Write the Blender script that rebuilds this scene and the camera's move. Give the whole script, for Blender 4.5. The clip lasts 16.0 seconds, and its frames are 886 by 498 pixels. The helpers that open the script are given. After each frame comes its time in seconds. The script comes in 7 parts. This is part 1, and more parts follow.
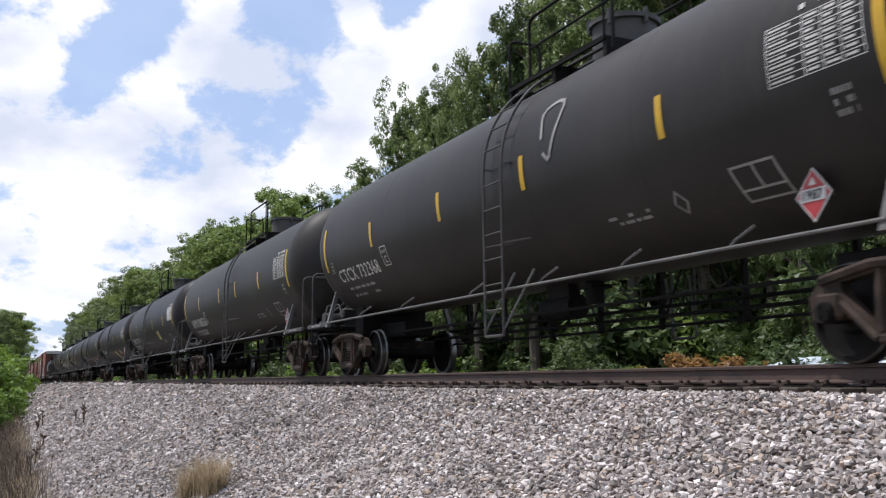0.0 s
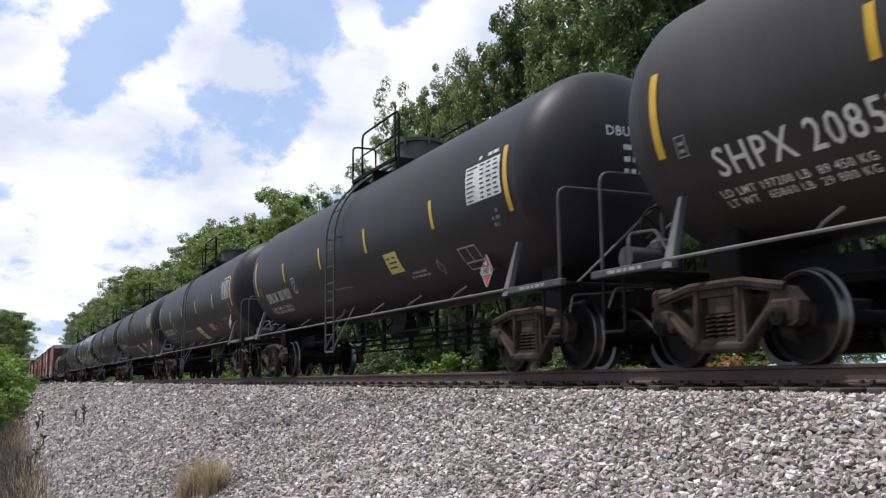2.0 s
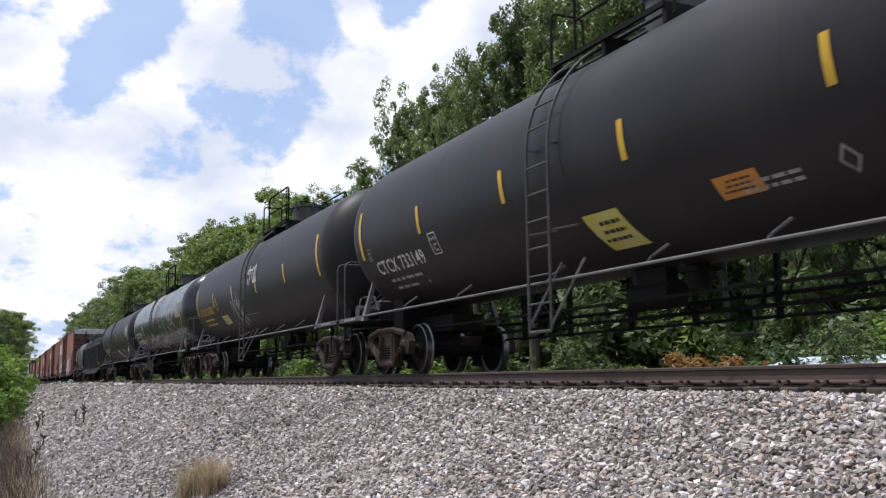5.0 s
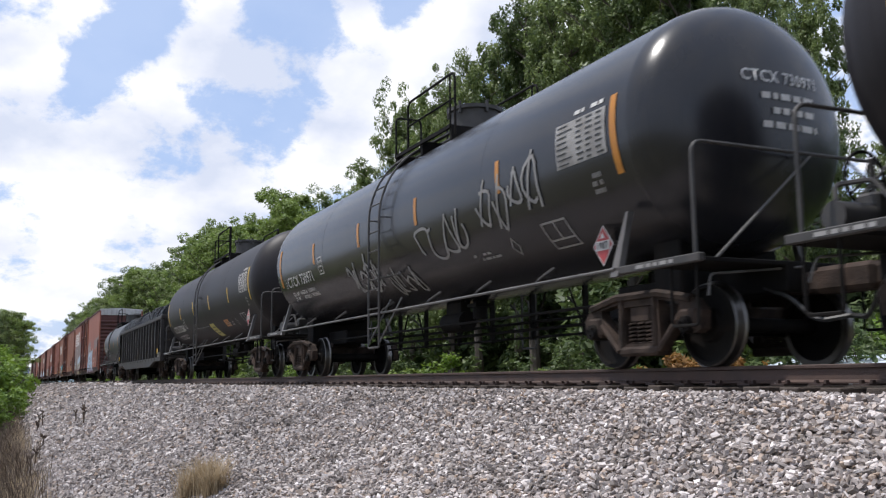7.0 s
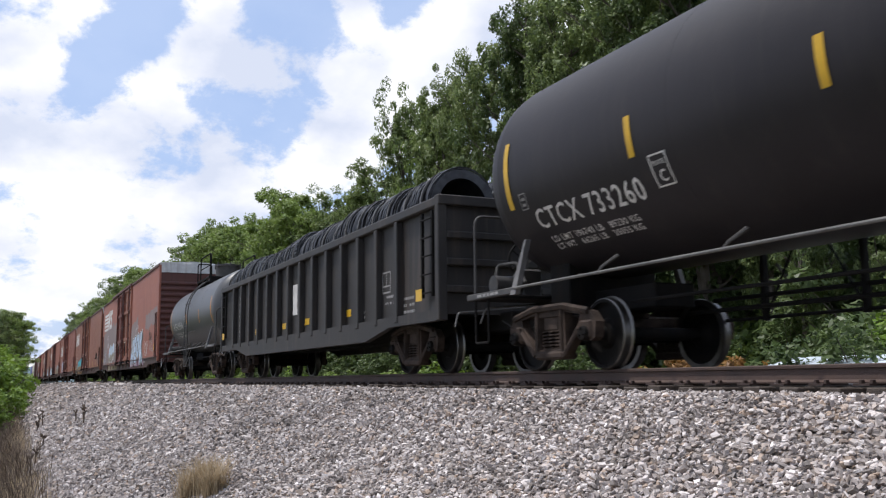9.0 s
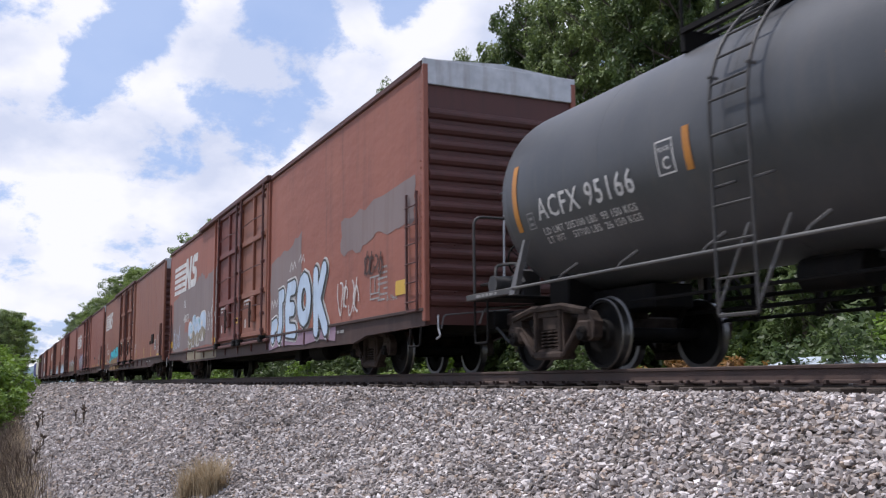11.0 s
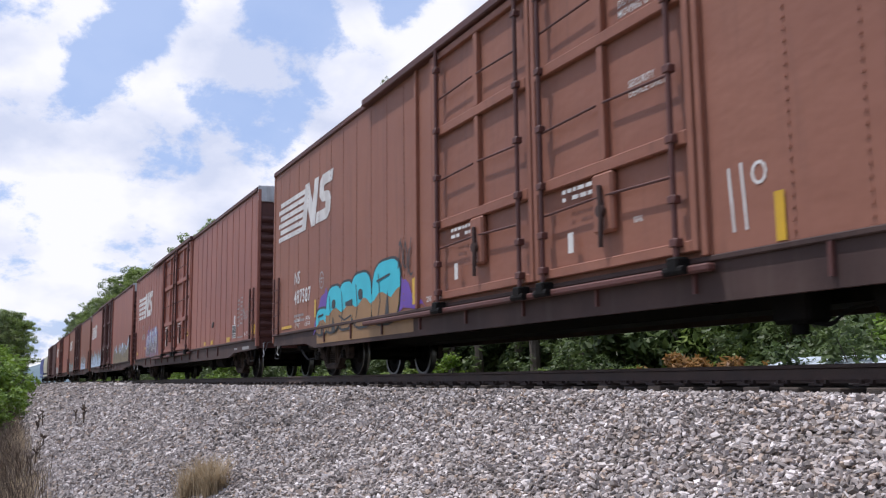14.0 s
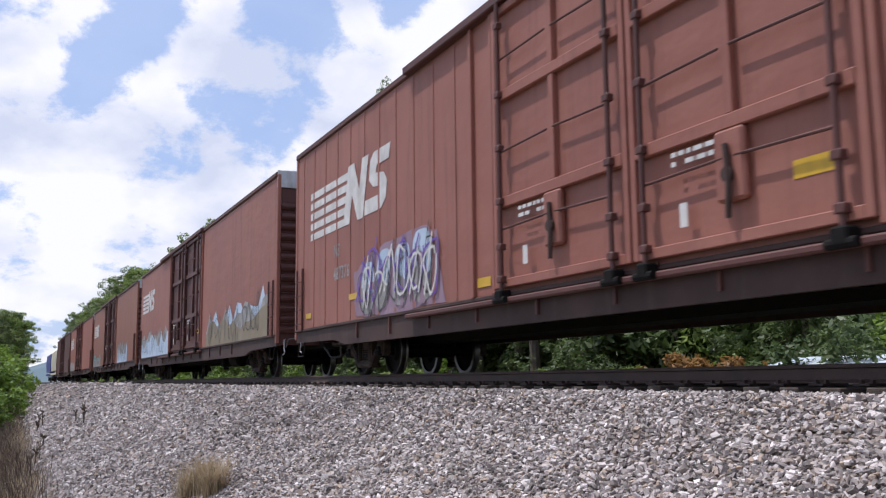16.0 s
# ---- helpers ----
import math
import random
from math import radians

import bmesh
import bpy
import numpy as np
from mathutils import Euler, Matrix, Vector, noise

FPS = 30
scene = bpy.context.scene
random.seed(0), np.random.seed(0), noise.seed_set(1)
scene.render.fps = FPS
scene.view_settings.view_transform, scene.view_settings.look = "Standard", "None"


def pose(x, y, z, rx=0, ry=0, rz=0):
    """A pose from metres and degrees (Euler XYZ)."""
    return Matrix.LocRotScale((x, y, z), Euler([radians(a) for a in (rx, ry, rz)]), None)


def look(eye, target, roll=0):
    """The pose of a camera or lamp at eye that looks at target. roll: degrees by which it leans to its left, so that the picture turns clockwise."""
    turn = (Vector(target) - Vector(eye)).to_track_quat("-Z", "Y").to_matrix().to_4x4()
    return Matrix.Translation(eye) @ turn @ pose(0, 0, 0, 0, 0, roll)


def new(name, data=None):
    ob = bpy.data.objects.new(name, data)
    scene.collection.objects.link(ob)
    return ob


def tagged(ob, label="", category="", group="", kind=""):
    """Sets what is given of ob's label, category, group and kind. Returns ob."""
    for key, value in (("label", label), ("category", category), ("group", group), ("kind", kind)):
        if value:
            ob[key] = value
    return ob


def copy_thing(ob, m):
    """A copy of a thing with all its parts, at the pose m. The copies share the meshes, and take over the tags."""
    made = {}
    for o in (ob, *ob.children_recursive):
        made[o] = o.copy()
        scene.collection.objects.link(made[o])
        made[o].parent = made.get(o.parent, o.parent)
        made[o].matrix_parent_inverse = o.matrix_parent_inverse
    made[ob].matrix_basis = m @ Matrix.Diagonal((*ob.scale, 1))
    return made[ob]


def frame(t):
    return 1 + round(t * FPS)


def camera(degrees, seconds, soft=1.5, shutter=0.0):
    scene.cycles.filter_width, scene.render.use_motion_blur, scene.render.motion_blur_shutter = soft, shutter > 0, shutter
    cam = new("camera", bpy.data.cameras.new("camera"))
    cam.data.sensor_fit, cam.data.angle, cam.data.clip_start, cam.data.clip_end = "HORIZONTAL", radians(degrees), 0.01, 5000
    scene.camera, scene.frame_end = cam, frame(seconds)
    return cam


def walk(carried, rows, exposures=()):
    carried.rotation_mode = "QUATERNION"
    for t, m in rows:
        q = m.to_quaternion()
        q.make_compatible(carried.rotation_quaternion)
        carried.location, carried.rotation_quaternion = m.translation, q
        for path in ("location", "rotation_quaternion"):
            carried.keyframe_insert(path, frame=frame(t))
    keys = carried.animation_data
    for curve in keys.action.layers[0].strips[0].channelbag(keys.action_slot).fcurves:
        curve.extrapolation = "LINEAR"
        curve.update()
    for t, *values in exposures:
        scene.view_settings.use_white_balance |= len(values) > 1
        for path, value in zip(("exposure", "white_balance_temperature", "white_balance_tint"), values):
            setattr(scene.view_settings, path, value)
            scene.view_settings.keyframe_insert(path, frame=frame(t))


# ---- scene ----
# train speed along +X (m/s, m/s^2); the track's centre line is y = 0, the rail tops are z = 0
V0, ACC = 14.6825, 0.0502
EYE = Vector((0.0, -7.816, -0.1015))
YAW, PITCH, ROLL = 25.048, 7.927, -0.585
cam = camera(50.84, 16.0, soft=1.2, shutter=0.1)
WAY = Vector((-math.cos(radians(YAW)) * math.cos(radians(PITCH)), math.sin(radians(YAW)) * math.cos(radians(PITCH)), math.sin(radians(PITCH))))
walk(cam, [(0.0, look(EYE, EYE + 10 * WAY, ROLL)), (16.0, look(EYE, EYE + 10 * WAY, ROLL))], exposures=[(0.0, 0.0, 6350, 11.5), (9.2, 0.0, 6350, 11.5), (11.3, -0.12, 6150, 15), (16.0, -0.1, 6150, 15)])


def travelled(t):
    return V0 * t + ACC * t * t / 2


# ---- sky and sun ----
SUN_DIR = Vector((-0.22, -0.31, 0.92)).normalized()


def toward(px, py):
    """Direction of a spot in the sky, in widths of the view from its middle."""
    r = Vector((math.sin(radians(YAW)), math.cos(radians(YAW)), 0))
    u = r.cross(WAY)
    k = 2 * math.tan(radians(50.84 / 2))
    return (WAY + r * px * k + u * py * k).normalized()


def make_world():
    w = bpy.data.worlds.new("sky")
    scene.world = w
    w.use_nodes = True
    nt = w.node_tree
    nt.nodes.clear()
    N, L = nt.nodes.new, nt.links.new
    out, bg = N("ShaderNodeOutputWorld"), N("ShaderNodeBackground")
    sky = N("ShaderNodeTexSky")
    sky.sky_type, sky.sun_disc = "NISHITA", False
    sky.sun_elevation = math.asin(SUN_DIR.z)
    sky.sun_rotation = math.atan2(SUN_DIR.x, SUN_DIR.y)
    sky.air_density, sky.dust_density = 1.0, 1.0

    def math_(op, a, b, clamp=False):
        n = N("ShaderNodeMath")
        n.operation, n.use_clamp = op, clamp
        for i, v in enumerate((a, b)):
            if isinstance(v, (int, float)):
                n.inputs[i].default_value = v
            else:
                L(v, n.inputs[i])
        return n.outputs[0]
    co = N("ShaderNodeTexCoord")
    way = co.outputs["Generated"]
    sep = N("ShaderNodeSeparateXYZ")
    L(way, sep.inputs[0])
    # cumulus: broken cover over the whole dome, flattened towards the horizon
    lift = math_("ADD", math_("MAXIMUM", sep.outputs[2], 0.0), 0.55)
    flat = N("ShaderNodeVectorMath")
    flat.operation = "DIVIDE"
    com = N("ShaderNodeCombineXYZ")
    for i in range(3):
        L(lift, com.inputs[i])
    L(way, flat.inputs[0])
    L(com.outputs[0], flat.inputs[1])
    n1, n2 = N("ShaderNodeTexNoise"), N("ShaderNodeTexNoise")
    n1.inputs["Scale"].default_value, n1.inputs["Detail"].default_value, n1.inputs["Roughness"].default_value = 10.0, 12, 0.62
    n1.inputs["Distortion"].default_value = 0.1
    n2.inputs["Scale"].default_value, n2.inputs["Detail"].default_value = 5.5, 9
    L(flat.outputs[0], n1.inputs["Vector"])
    L(flat.outputs[0], n2.inputs["Vector"])
    cover = math_("ADD", n1.outputs[0], -0.03)
    # open blue gaps (minus) and solid banks (plus) where the day has them
    for px, py, size, amount in CLOUDS:
        d = N("ShaderNodeVectorMath")
        d.operation = "DISTANCE"
        L(way, d.inputs[0])
        d.inputs[1].default_value = toward(px, py)
        mr = N("ShaderNodeMapRange")
        mr.interpolation_type = "SMOOTHSTEP"
        mr.inputs[1].default_value, mr.inputs[2].default_value, mr.inputs[3].default_value, mr.inputs[4].default_value = 0.0, size, amount, 0.0
        L(d.outputs["Value"], mr.inputs[0])
        cover = math_("ADD", cover, mr.outputs[0])
    mask = N("ShaderNodeMapRange")
    mask.interpolation_type = "SMOOTHSTEP"
    mask.inputs[1].default_value, mask.inputs[2].default_value = 0.41, 0.555
    mask.inputs[3].default_value = 0.16
    L(cover, mask.inputs[0])
    grey = N("ShaderNodeMapRange")
    grey.inputs[1].default_value, grey.inputs[2].default_value, grey.inputs[3].default_value, grey.inputs[4].default_value = 0.38, 0.58, 0.0, 1.0
    L(n2.outputs[0], grey.inputs[0])
    shade = N("ShaderNodeMix")
    shade.data_type = "RGBA"
    shade.inputs["A"].default_value, shade.inputs["B"].default_value = (0.76, 0.82, 0.96, 1), (1.12, 1.12, 1.14, 1)
    L(grey.outputs[0], shade.inputs["Factor"])
    blue = N("ShaderNodeVectorMath")
    blue.operation = "SCALE"
    blue.inputs["Scale"].default_value = 0.15
    L(sky.outputs[0], blue.inputs[0])
    haze = N("ShaderNodeMix")
    haze.data_type = "RGBA"
    haze.inputs["Factor"].default_value = 0.7
    haze.inputs["B"].default_value = (0.45, 0.63, 1.0, 1)
    L(blue.outputs[0], haze.inputs["A"])
    mix = N("ShaderNodeMix")
    mix.data_type = "RGBA"
    L(mask.outputs[0], mix.inputs["Factor"])
    L(haze.outputs["Result"], mix.inputs["A"])
    L(shade.outputs["Result"], mix.inputs["B"])
    L(mix.outputs["Result"], bg.inputs["Color"])
    bg.inputs["Strength"].default_value = SKY
    L(bg.outputs[0], out.inputs[0])


SKY = 0.95
# (across, up, size, amount)
CLOUDS = [(-0.341, 0.243, 0.084, -0.173), (-0.372, 0.211, 0.057, -0.158), (-0.416, 0.179, 0.047, -0.173), (-0.401, 0.211, 0.046, -0.115), (-0.315, 0.276, 0.053, -0.115), (-0.194, 0.265, 0.053, -0.101),
          (-0.143, 0.268, 0.053, -0.115), (-0.127, 0.217, 0.053, -0.144), (-0.159, 0.173, 0.065, -0.144), (-0.219, 0.131, 0.076, -0.108), (-0.290, 0.125, 0.072, -0.094), (-0.168, 0.128, 0.038, -0.086),
          (-0.038, 0.272, 0.057, -0.158), (-0.341, 0.090, 0.053, -0.058), (-0.449, 0.249, 0.107, 0.158), (-0.258, 0.246, 0.080, 0.158), (-0.302, 0.198, 0.072, 0.158), (-0.357, 0.151, 0.080, 0.158),
          (-0.430, 0.103, 0.099, 0.115), (-0.213, 0.211, 0.044, 0.144), (-0.181, 0.253, 0.032, 0.101), (-0.251, 0.154, 0.027, 0.086), (-0.085, 0.262, 0.042, 0.122), (-0.060, 0.179, 0.114, 0.202),
          (-0.117, 0.198, 0.046, 0.115), (-0.117, 0.119, 0.065, 0.158), (-0.165, 0.099, 0.042, 0.122), (0.004, 0.243, 0.065, 0.158), (-0.264, 0.068, 0.099, 0.158), (-0.213, 0.077, 0.057, 0.144),
          (-0.321, 0.045, 0.076, 0.086), (-0.251, 0.114, 0.035, 0.108), (-0.462, -0.006, 0.152, 0.115), (-0.392, -0.006, 0.076, 0.101), (0.048, 0.281, 0.099, 0.158)]
make_world()
sun = new("sun", bpy.data.lights.new("sun", "SUN"))
sun.data.energy, sun.data.angle, sun.data.color = 3.7, radians(0.6), (1.0, 0.96, 0.9)
sun.matrix_world = look(SUN_DIR * 100, (0, 0, 0))


# ---- materials ----
def nodes_of(name):
    m = bpy.data.materials.new(name)
    m.use_nodes = True
    nt = m.node_tree
    return m, nt, nt.nodes["Principled BSDF"]


def painted(name, base, other, rough=(0.4, 0.65), big=0.7, fine=18.0, streak=0.0, rust=None, rust_amount=0.5, bump=0.15, metal=0.0, spec=0.5, dent=0.0):
    """Weathered paint: two scales of colour, runs down the side, patches of rust or dust, fine relief."""
    m, nt, b = nodes_of(name)
    N, L = nt.nodes.new, nt.links.new
    co = N("ShaderNodeTexCoord")
    n1, n2 = N("ShaderNodeTexNoise"), N("ShaderNodeTexNoise")
    n1.inputs["Scale"].default_value, n1.inputs["Detail"].default_value = big, 6
    n2.inputs["Scale"].default_value, n2.inputs["Detail"].default_value = fine, 4
    L(co.outputs["Object"], n1.inputs["Vector"])
    L(co.outputs["Object"], n2.inputs["Vector"])
    mix = N("ShaderNodeMix")
    mix.data_type = "RGBA"
    mix.inputs["A"].default_value, mix.inputs["B"].default_value = (*base, 1), (*other, 1)
    add = N("ShaderNodeMath")
    add.operation = "MULTIPLY_ADD"
    add.inputs[1].default_value, add.inputs[2].default_value = 0.35, -0.17
    L(n2.outputs[0], add.inputs[0])
    ramp = N("ShaderNodeMapRange")
    ramp.inputs[1].default_value, ramp.inputs[2].default_value = 0.35, 0.68
    L(n1.outputs[0], ramp.inputs[0])
    s = N("ShaderNodeMath")
    s.operation, s.use_clamp = "ADD", True
    L(ramp.outputs[0], s.inputs[0])
    L(add.outputs[0], s.inputs[1])
    L(s.outputs[0], mix.inputs["Factor"])
    colour = mix.outputs["Result"]
    if streak or rust:
        mp = N("ShaderNodeMapping")
        mp.inputs["Scale"].default_value = (2.2, 2.2, 0.16)
        L(co.outputs["Object"], mp.inputs[0])
        n3 = N("ShaderNodeTexNoise")
        n3.inputs["Scale"].default_value, n3.inputs["Detail"].default_value, n3.inputs["Roughness"].default_value = 2.2, 7, 0.62
        L(mp.outputs[0], n3.inputs["Vector"])
        r3 = N("ShaderNodeMapRange")
        r3.inputs[1].default_value, r3.inputs[2].default_value = 0.52, 0.75
        r3.inputs[4].default_value = max(streak, rust_amount if rust else 0)
        L(n3.outputs[0], r3.inputs[0])
        mx = N("ShaderNodeMix")
        mx.data_type = "RGBA"
        mx.inputs["B"].default_value = (*(rust or [c * 0.45 for c in base]), 1)
        L(colour, mx.inputs["A"])
        L(r3.outputs[0], mx.inputs["Factor"])
        colour = mx.outputs["Result"]
    L(colour, b.inputs["Base Color"])
    rr = N("ShaderNodeMapRange")
    rr.inputs[3].default_value, rr.inputs[4].default_value = rough
    L(n1.outputs[0], rr.inputs[0])
    L(rr.outputs[0], b.inputs["Roughness"])
    b.inputs["Metallic"].default_value = metal
    b.inputs["Specular IOR Level"].default_value = spec
    if bump:
        bp = N("ShaderNodeBump")
        bp.inputs["Strength"].default_value, bp.inputs["Distance"].default_value = bump, 0.02
        L(n2.outputs[0], bp.inputs["Height"])
        L(bp.outputs[0], b.inputs["Normal"])
        if dent:
            # wavy thin sheet between its posts
            mp2, n4, b2 = N("ShaderNodeMapping"), N("ShaderNodeTexNoise"), N("ShaderNodeBump")
            mp2.inputs["Scale"].default_value = (1.1, 1.1, 2.0)
            n4.inputs["Scale"].default_value, n4.inputs["Detail"].default_value = 1.0, 3
            L(co.outputs["Object"], mp2.inputs[0])
            L(mp2.outputs[0], n4.inputs["Vector"])
            b2.inputs["Strength"].default_value, b2.inputs["Distance"].default_value = dent, 0.12
            L(n4.outputs[0], b2.inputs["Height"])
            L(bp.outputs[0], b2.inputs["Normal"])
            L(b2.outputs[0], b.inputs["Normal"])
    return m


def leafy(name, a, c, scale=0.35):
    """Leaves: colour varied leaf by leaf and over the crown, some light through them."""
    m, nt, b = nodes_of(name)
    N, L = nt.nodes.new, nt.links.new
    g, co, n1 = N("ShaderNodeNewGeometry"), N("ShaderNodeTexCoord"), N("ShaderNodeTexNoise")
    n1.inputs["Scale"].default_value = scale
    L(co.outputs["Object"], n1.inputs["Vector"])
    ad = N("ShaderNodeMath")
    ad.operation, ad.inputs[1].default_value = "MULTIPLY_ADD", 0.5
    L(g.outputs["Random Per Island"], ad.inputs[0])
    sb = N("ShaderNodeMath")
    sb.operation, sb.inputs[1].default_value = "SUBTRACT", 0.25
    L(n1.outputs[0], sb.inputs[0])
    L(sb.outputs[0], ad.inputs[2])
    mix = N("ShaderNodeMix")
    mix.data_type = "RGBA"
    mix.inputs["A"].default_value, mix.inputs["B"].default_value = (*a, 1), (*c, 1)
    L(ad.outputs[0], mix.inputs["Factor"])
    L(mix.outputs["Result"], b.inputs["Base Color"])
    b.inputs["Roughness"].default_value = 0.5
    tr, ms = N("ShaderNodeBsdfTranslucent"), N("ShaderNodeMixShader")
    L(mix.outputs["Result"], tr.inputs["Color"])
    ms.inputs[0].default_value = 0.38
    out = nt.nodes["Material Output"]
    L(b.outputs[0], ms.inputs[1])
    L(tr.outputs[0], ms.inputs[2])
    L(ms.outputs[0], out.inputs["Surface"])
    return m


def stony(name, per_island, tone=1.0):
    """Crushed limestone ballast: greys with some rust-brown and pale stones."""
    m, nt, b = nodes_of(name)
    N, L = nt.nodes.new, nt.links.new
    co, vo, no = N("ShaderNodeTexCoord"), N("ShaderNodeTexVoronoi"), N("ShaderNodeTexNoise")
    vo.inputs["Scale"].default_value = 17.0
    no.inputs["Scale"].default_value, no.inputs["Detail"].default_value = 45.0, 5
    big = N("ShaderNodeTexNoise")
    big.inputs["Scale"].default_value, big.inputs["Detail"].default_value = 0.9, 4
    for n in (vo, no, big):
        L(co.outputs["Object"], n.inputs["Vector"])
    ramp = N("ShaderNodeValToRGB")
    e = ramp.color_ramp.elements
    e[0].position, e[0].color = 0.0, (0.17, 0.155, 0.145, 1)
    e[1].position, e[1].color = 1.0, (0.74, 0.71, 0.69, 1)
    for pos, c in ((0.25, (0.36, 0.326, 0.307, 1)), (0.6, (0.5, 0.461, 0.441, 1)), (0.72, (0.44, 0.34, 0.26, 1)), (0.78, (0.55, 0.511, 0.492, 1)), (0.9, (0.68, 0.642, 0.622, 1))):
        q = e.new(pos)
        q.color = c
    if per_island:
        g = N("ShaderNodeNewGeometry")
        L(g.outputs["Random Per Island"], ramp.inputs[0])
    else:
        sep = N("ShaderNodeSeparateColor")
        L(vo.outputs["Color"], sep.inputs[0])
        L(sep.outputs[0], ramp.inputs[0])
    mul = N("ShaderNodeMix")
    mul.data_type, mul.blend_type = "RGBA", "MULTIPLY"
    mul.inputs["Factor"].default_value = 1.0
    r2 = N("ShaderNodeValToRGB")
    r2.color_ramp.elements[0].color, r2.color_ramp.elements[1].color = ((0.62 * tone, 0.58 * tone, 0.55 * tone, 1), (1.15 * tone, 1.12 * tone, 1.12 * tone, 1)) if per_island else ((0.34, 0.31, 0.29, 1), (0.6, 0.57, 0.55, 1))
    r2.color_ramp.elements[0].position, r2.color_ramp.elements[1].position = 0.3, 0.65
    ad = N("ShaderNodeMath")
    ad.operation, ad.inputs[1].default_value = "MULTIPLY_ADD", 0.4
    L(no.outputs[0], ad.inputs[0])
    sc = N("ShaderNodeMath")
    sc.operation, sc.inputs[1].default_value = "MULTIPLY", 0.6
    L(big.outputs[0], sc.inputs[0])
    L(sc.outputs[0], ad.inputs[2])
    L(ad.outputs[0], r2.inputs[0])
    L(ramp.outputs[0], mul.inputs["A"])
    L(r2.outputs[0], mul.inputs["B"])
    L(mul.outputs["Result"], b.inputs["Base Color"])
    b.inputs["Roughness"].default_value = 0.85
    bp = N("ShaderNodeBump")
    bp.inputs["Distance"].default_value = 0.03 if not per_island else 0.004
    bp.inputs["Strength"].default_value = 1.0 if not per_island else 0.5
    bp.invert = not per_island
    L((vo.outputs["Distance"] if not per_island else no.outputs[0]), bp.inputs["Height"])
    L(bp.outputs[0], b.inputs["Normal"])
    return m


TANK = painted("tank_black_paint", (0.0152, 0.0129, 0.0149), (0.0268, 0.0232, 0.0255), rough=(0.44, 0.56), big=0.5, rust=(0.045, 0.038, 0.034), rust_amount=0.3, bump=0.04, spec=0.25)
TANK_DUSTY = painted("tank_dusty_black_paint", (0.0265, 0.0238, 0.0225), (0.0445, 0.0398, 0.0375), rough=(0.46, 0.58), big=0.5, rust=(0.06, 0.05, 0.042), rust_amount=0.35, bump=0.05, spec=0.22)
TANK_GLOSS = painted("tank_gloss_black_paint", (0.012, 0.012, 0.014), (0.022, 0.022, 0.026), rough=(0.2, 0.3), big=0.4, rust=(0.045, 0.04, 0.036), rust_amount=0.25, bump=0.02)
TANK_GREY = painted("tank_dark_grey_paint", (0.05, 0.052, 0.056), (0.08, 0.08, 0.083), rough=(0.35, 0.5), rust=(0.12, 0.1, 0.08), rust_amount=0.3, bump=0.04)
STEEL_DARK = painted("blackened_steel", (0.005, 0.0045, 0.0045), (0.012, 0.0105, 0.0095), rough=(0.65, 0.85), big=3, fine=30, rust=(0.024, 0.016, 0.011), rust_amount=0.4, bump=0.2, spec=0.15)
STEEL_MID = painted("grimy_black_pipe", (0.035, 0.033, 0.032), (0.065, 0.06, 0.057), rough=(0.5, 0.7), big=3, fine=30, rust=(0.05, 0.035, 0.028), rust_amount=0.4, bump=0.1)
STEEL_PALE = painted("worn_grey_steel", (0.085, 0.082, 0.08), (0.15, 0.143, 0.135), rough=(0.45, 0.65), big=2, fine=25, rust=(0.07, 0.05, 0.04), rust_amount=0.5, bump=0.1)
CAST = painted("dusty_cast_iron", (0.026, 0.019, 0.0155), (0.07, 0.05, 0.04), rough=(0.7, 0.9), big=5, fine=40, rust=(0.06, 0.034, 0.022), rust_amount=0.5, bump=0.4, spec=0.2)
TREAD = painted("polished_wheel_steel", (0.1, 0.094, 0.088), (0.2, 0.19, 0.18), rough=(0.25, 0.4), big=4, metal=0.9, bump=0.03)
RAIL = painted("rail_rust", (0.05, 0.031, 0.025), (0.082, 0.05, 0.039), rough=(0.6, 0.85), big=2.5, fine=50, bump=0.3)
RAIL_TOP = painted("rail_polished_steel", (0.3, 0.29, 0.28), (0.42, 0.4, 0.39), rough=(0.2, 0.35), big=3, metal=0.9, bump=0.02)
TIE = painted("creosoted_oak", (0.045, 0.032, 0.024), (0.09, 0.07, 0.055), rough=(0.7, 0.9), big=5, fine=60, bump=0.6)
BOX_RED = painted("boxcar_red_paint", (0.26, 0.092, 0.064), (0.315, 0.125, 0.09), rough=(0.5, 0.7), big=0.45, fine=9, rust=(0.1, 0.045, 0.035), rust_amount=0.45, bump=0.1, dent=0.22)
BOX_BROWN = painted("boxcar_brown_paint", (0.228, 0.085, 0.051), (0.272, 0.111, 0.069), rough=(0.5, 0.7), big=0.45, fine=9, rust=(0.11, 0.05, 0.036), rust_amount=0.4, bump=0.1, dent=0.22)
BOX_FADED = painted("boxcar_faded_red_paint", (0.27, 0.09, 0.058), (0.32, 0.12, 0.082), rough=(0.55, 0.75), big=0.4, fine=9, rust=(0.13, 0.06, 0.045), rust_amount=0.5, bump=0.1, dent=0.22)
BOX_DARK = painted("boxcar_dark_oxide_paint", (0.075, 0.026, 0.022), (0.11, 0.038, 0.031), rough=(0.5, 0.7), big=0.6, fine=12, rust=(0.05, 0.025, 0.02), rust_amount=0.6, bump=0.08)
BOX_DOOR = painted("boxcar_door_oxide_paint", (0.145, 0.039, 0.03), (0.19, 0.06, 0.044), rough=(0.5, 0.7), big=0.8, fine=10, rust=(0.06, 0.028, 0.022), rust_amount=0.7, bump=0.08)
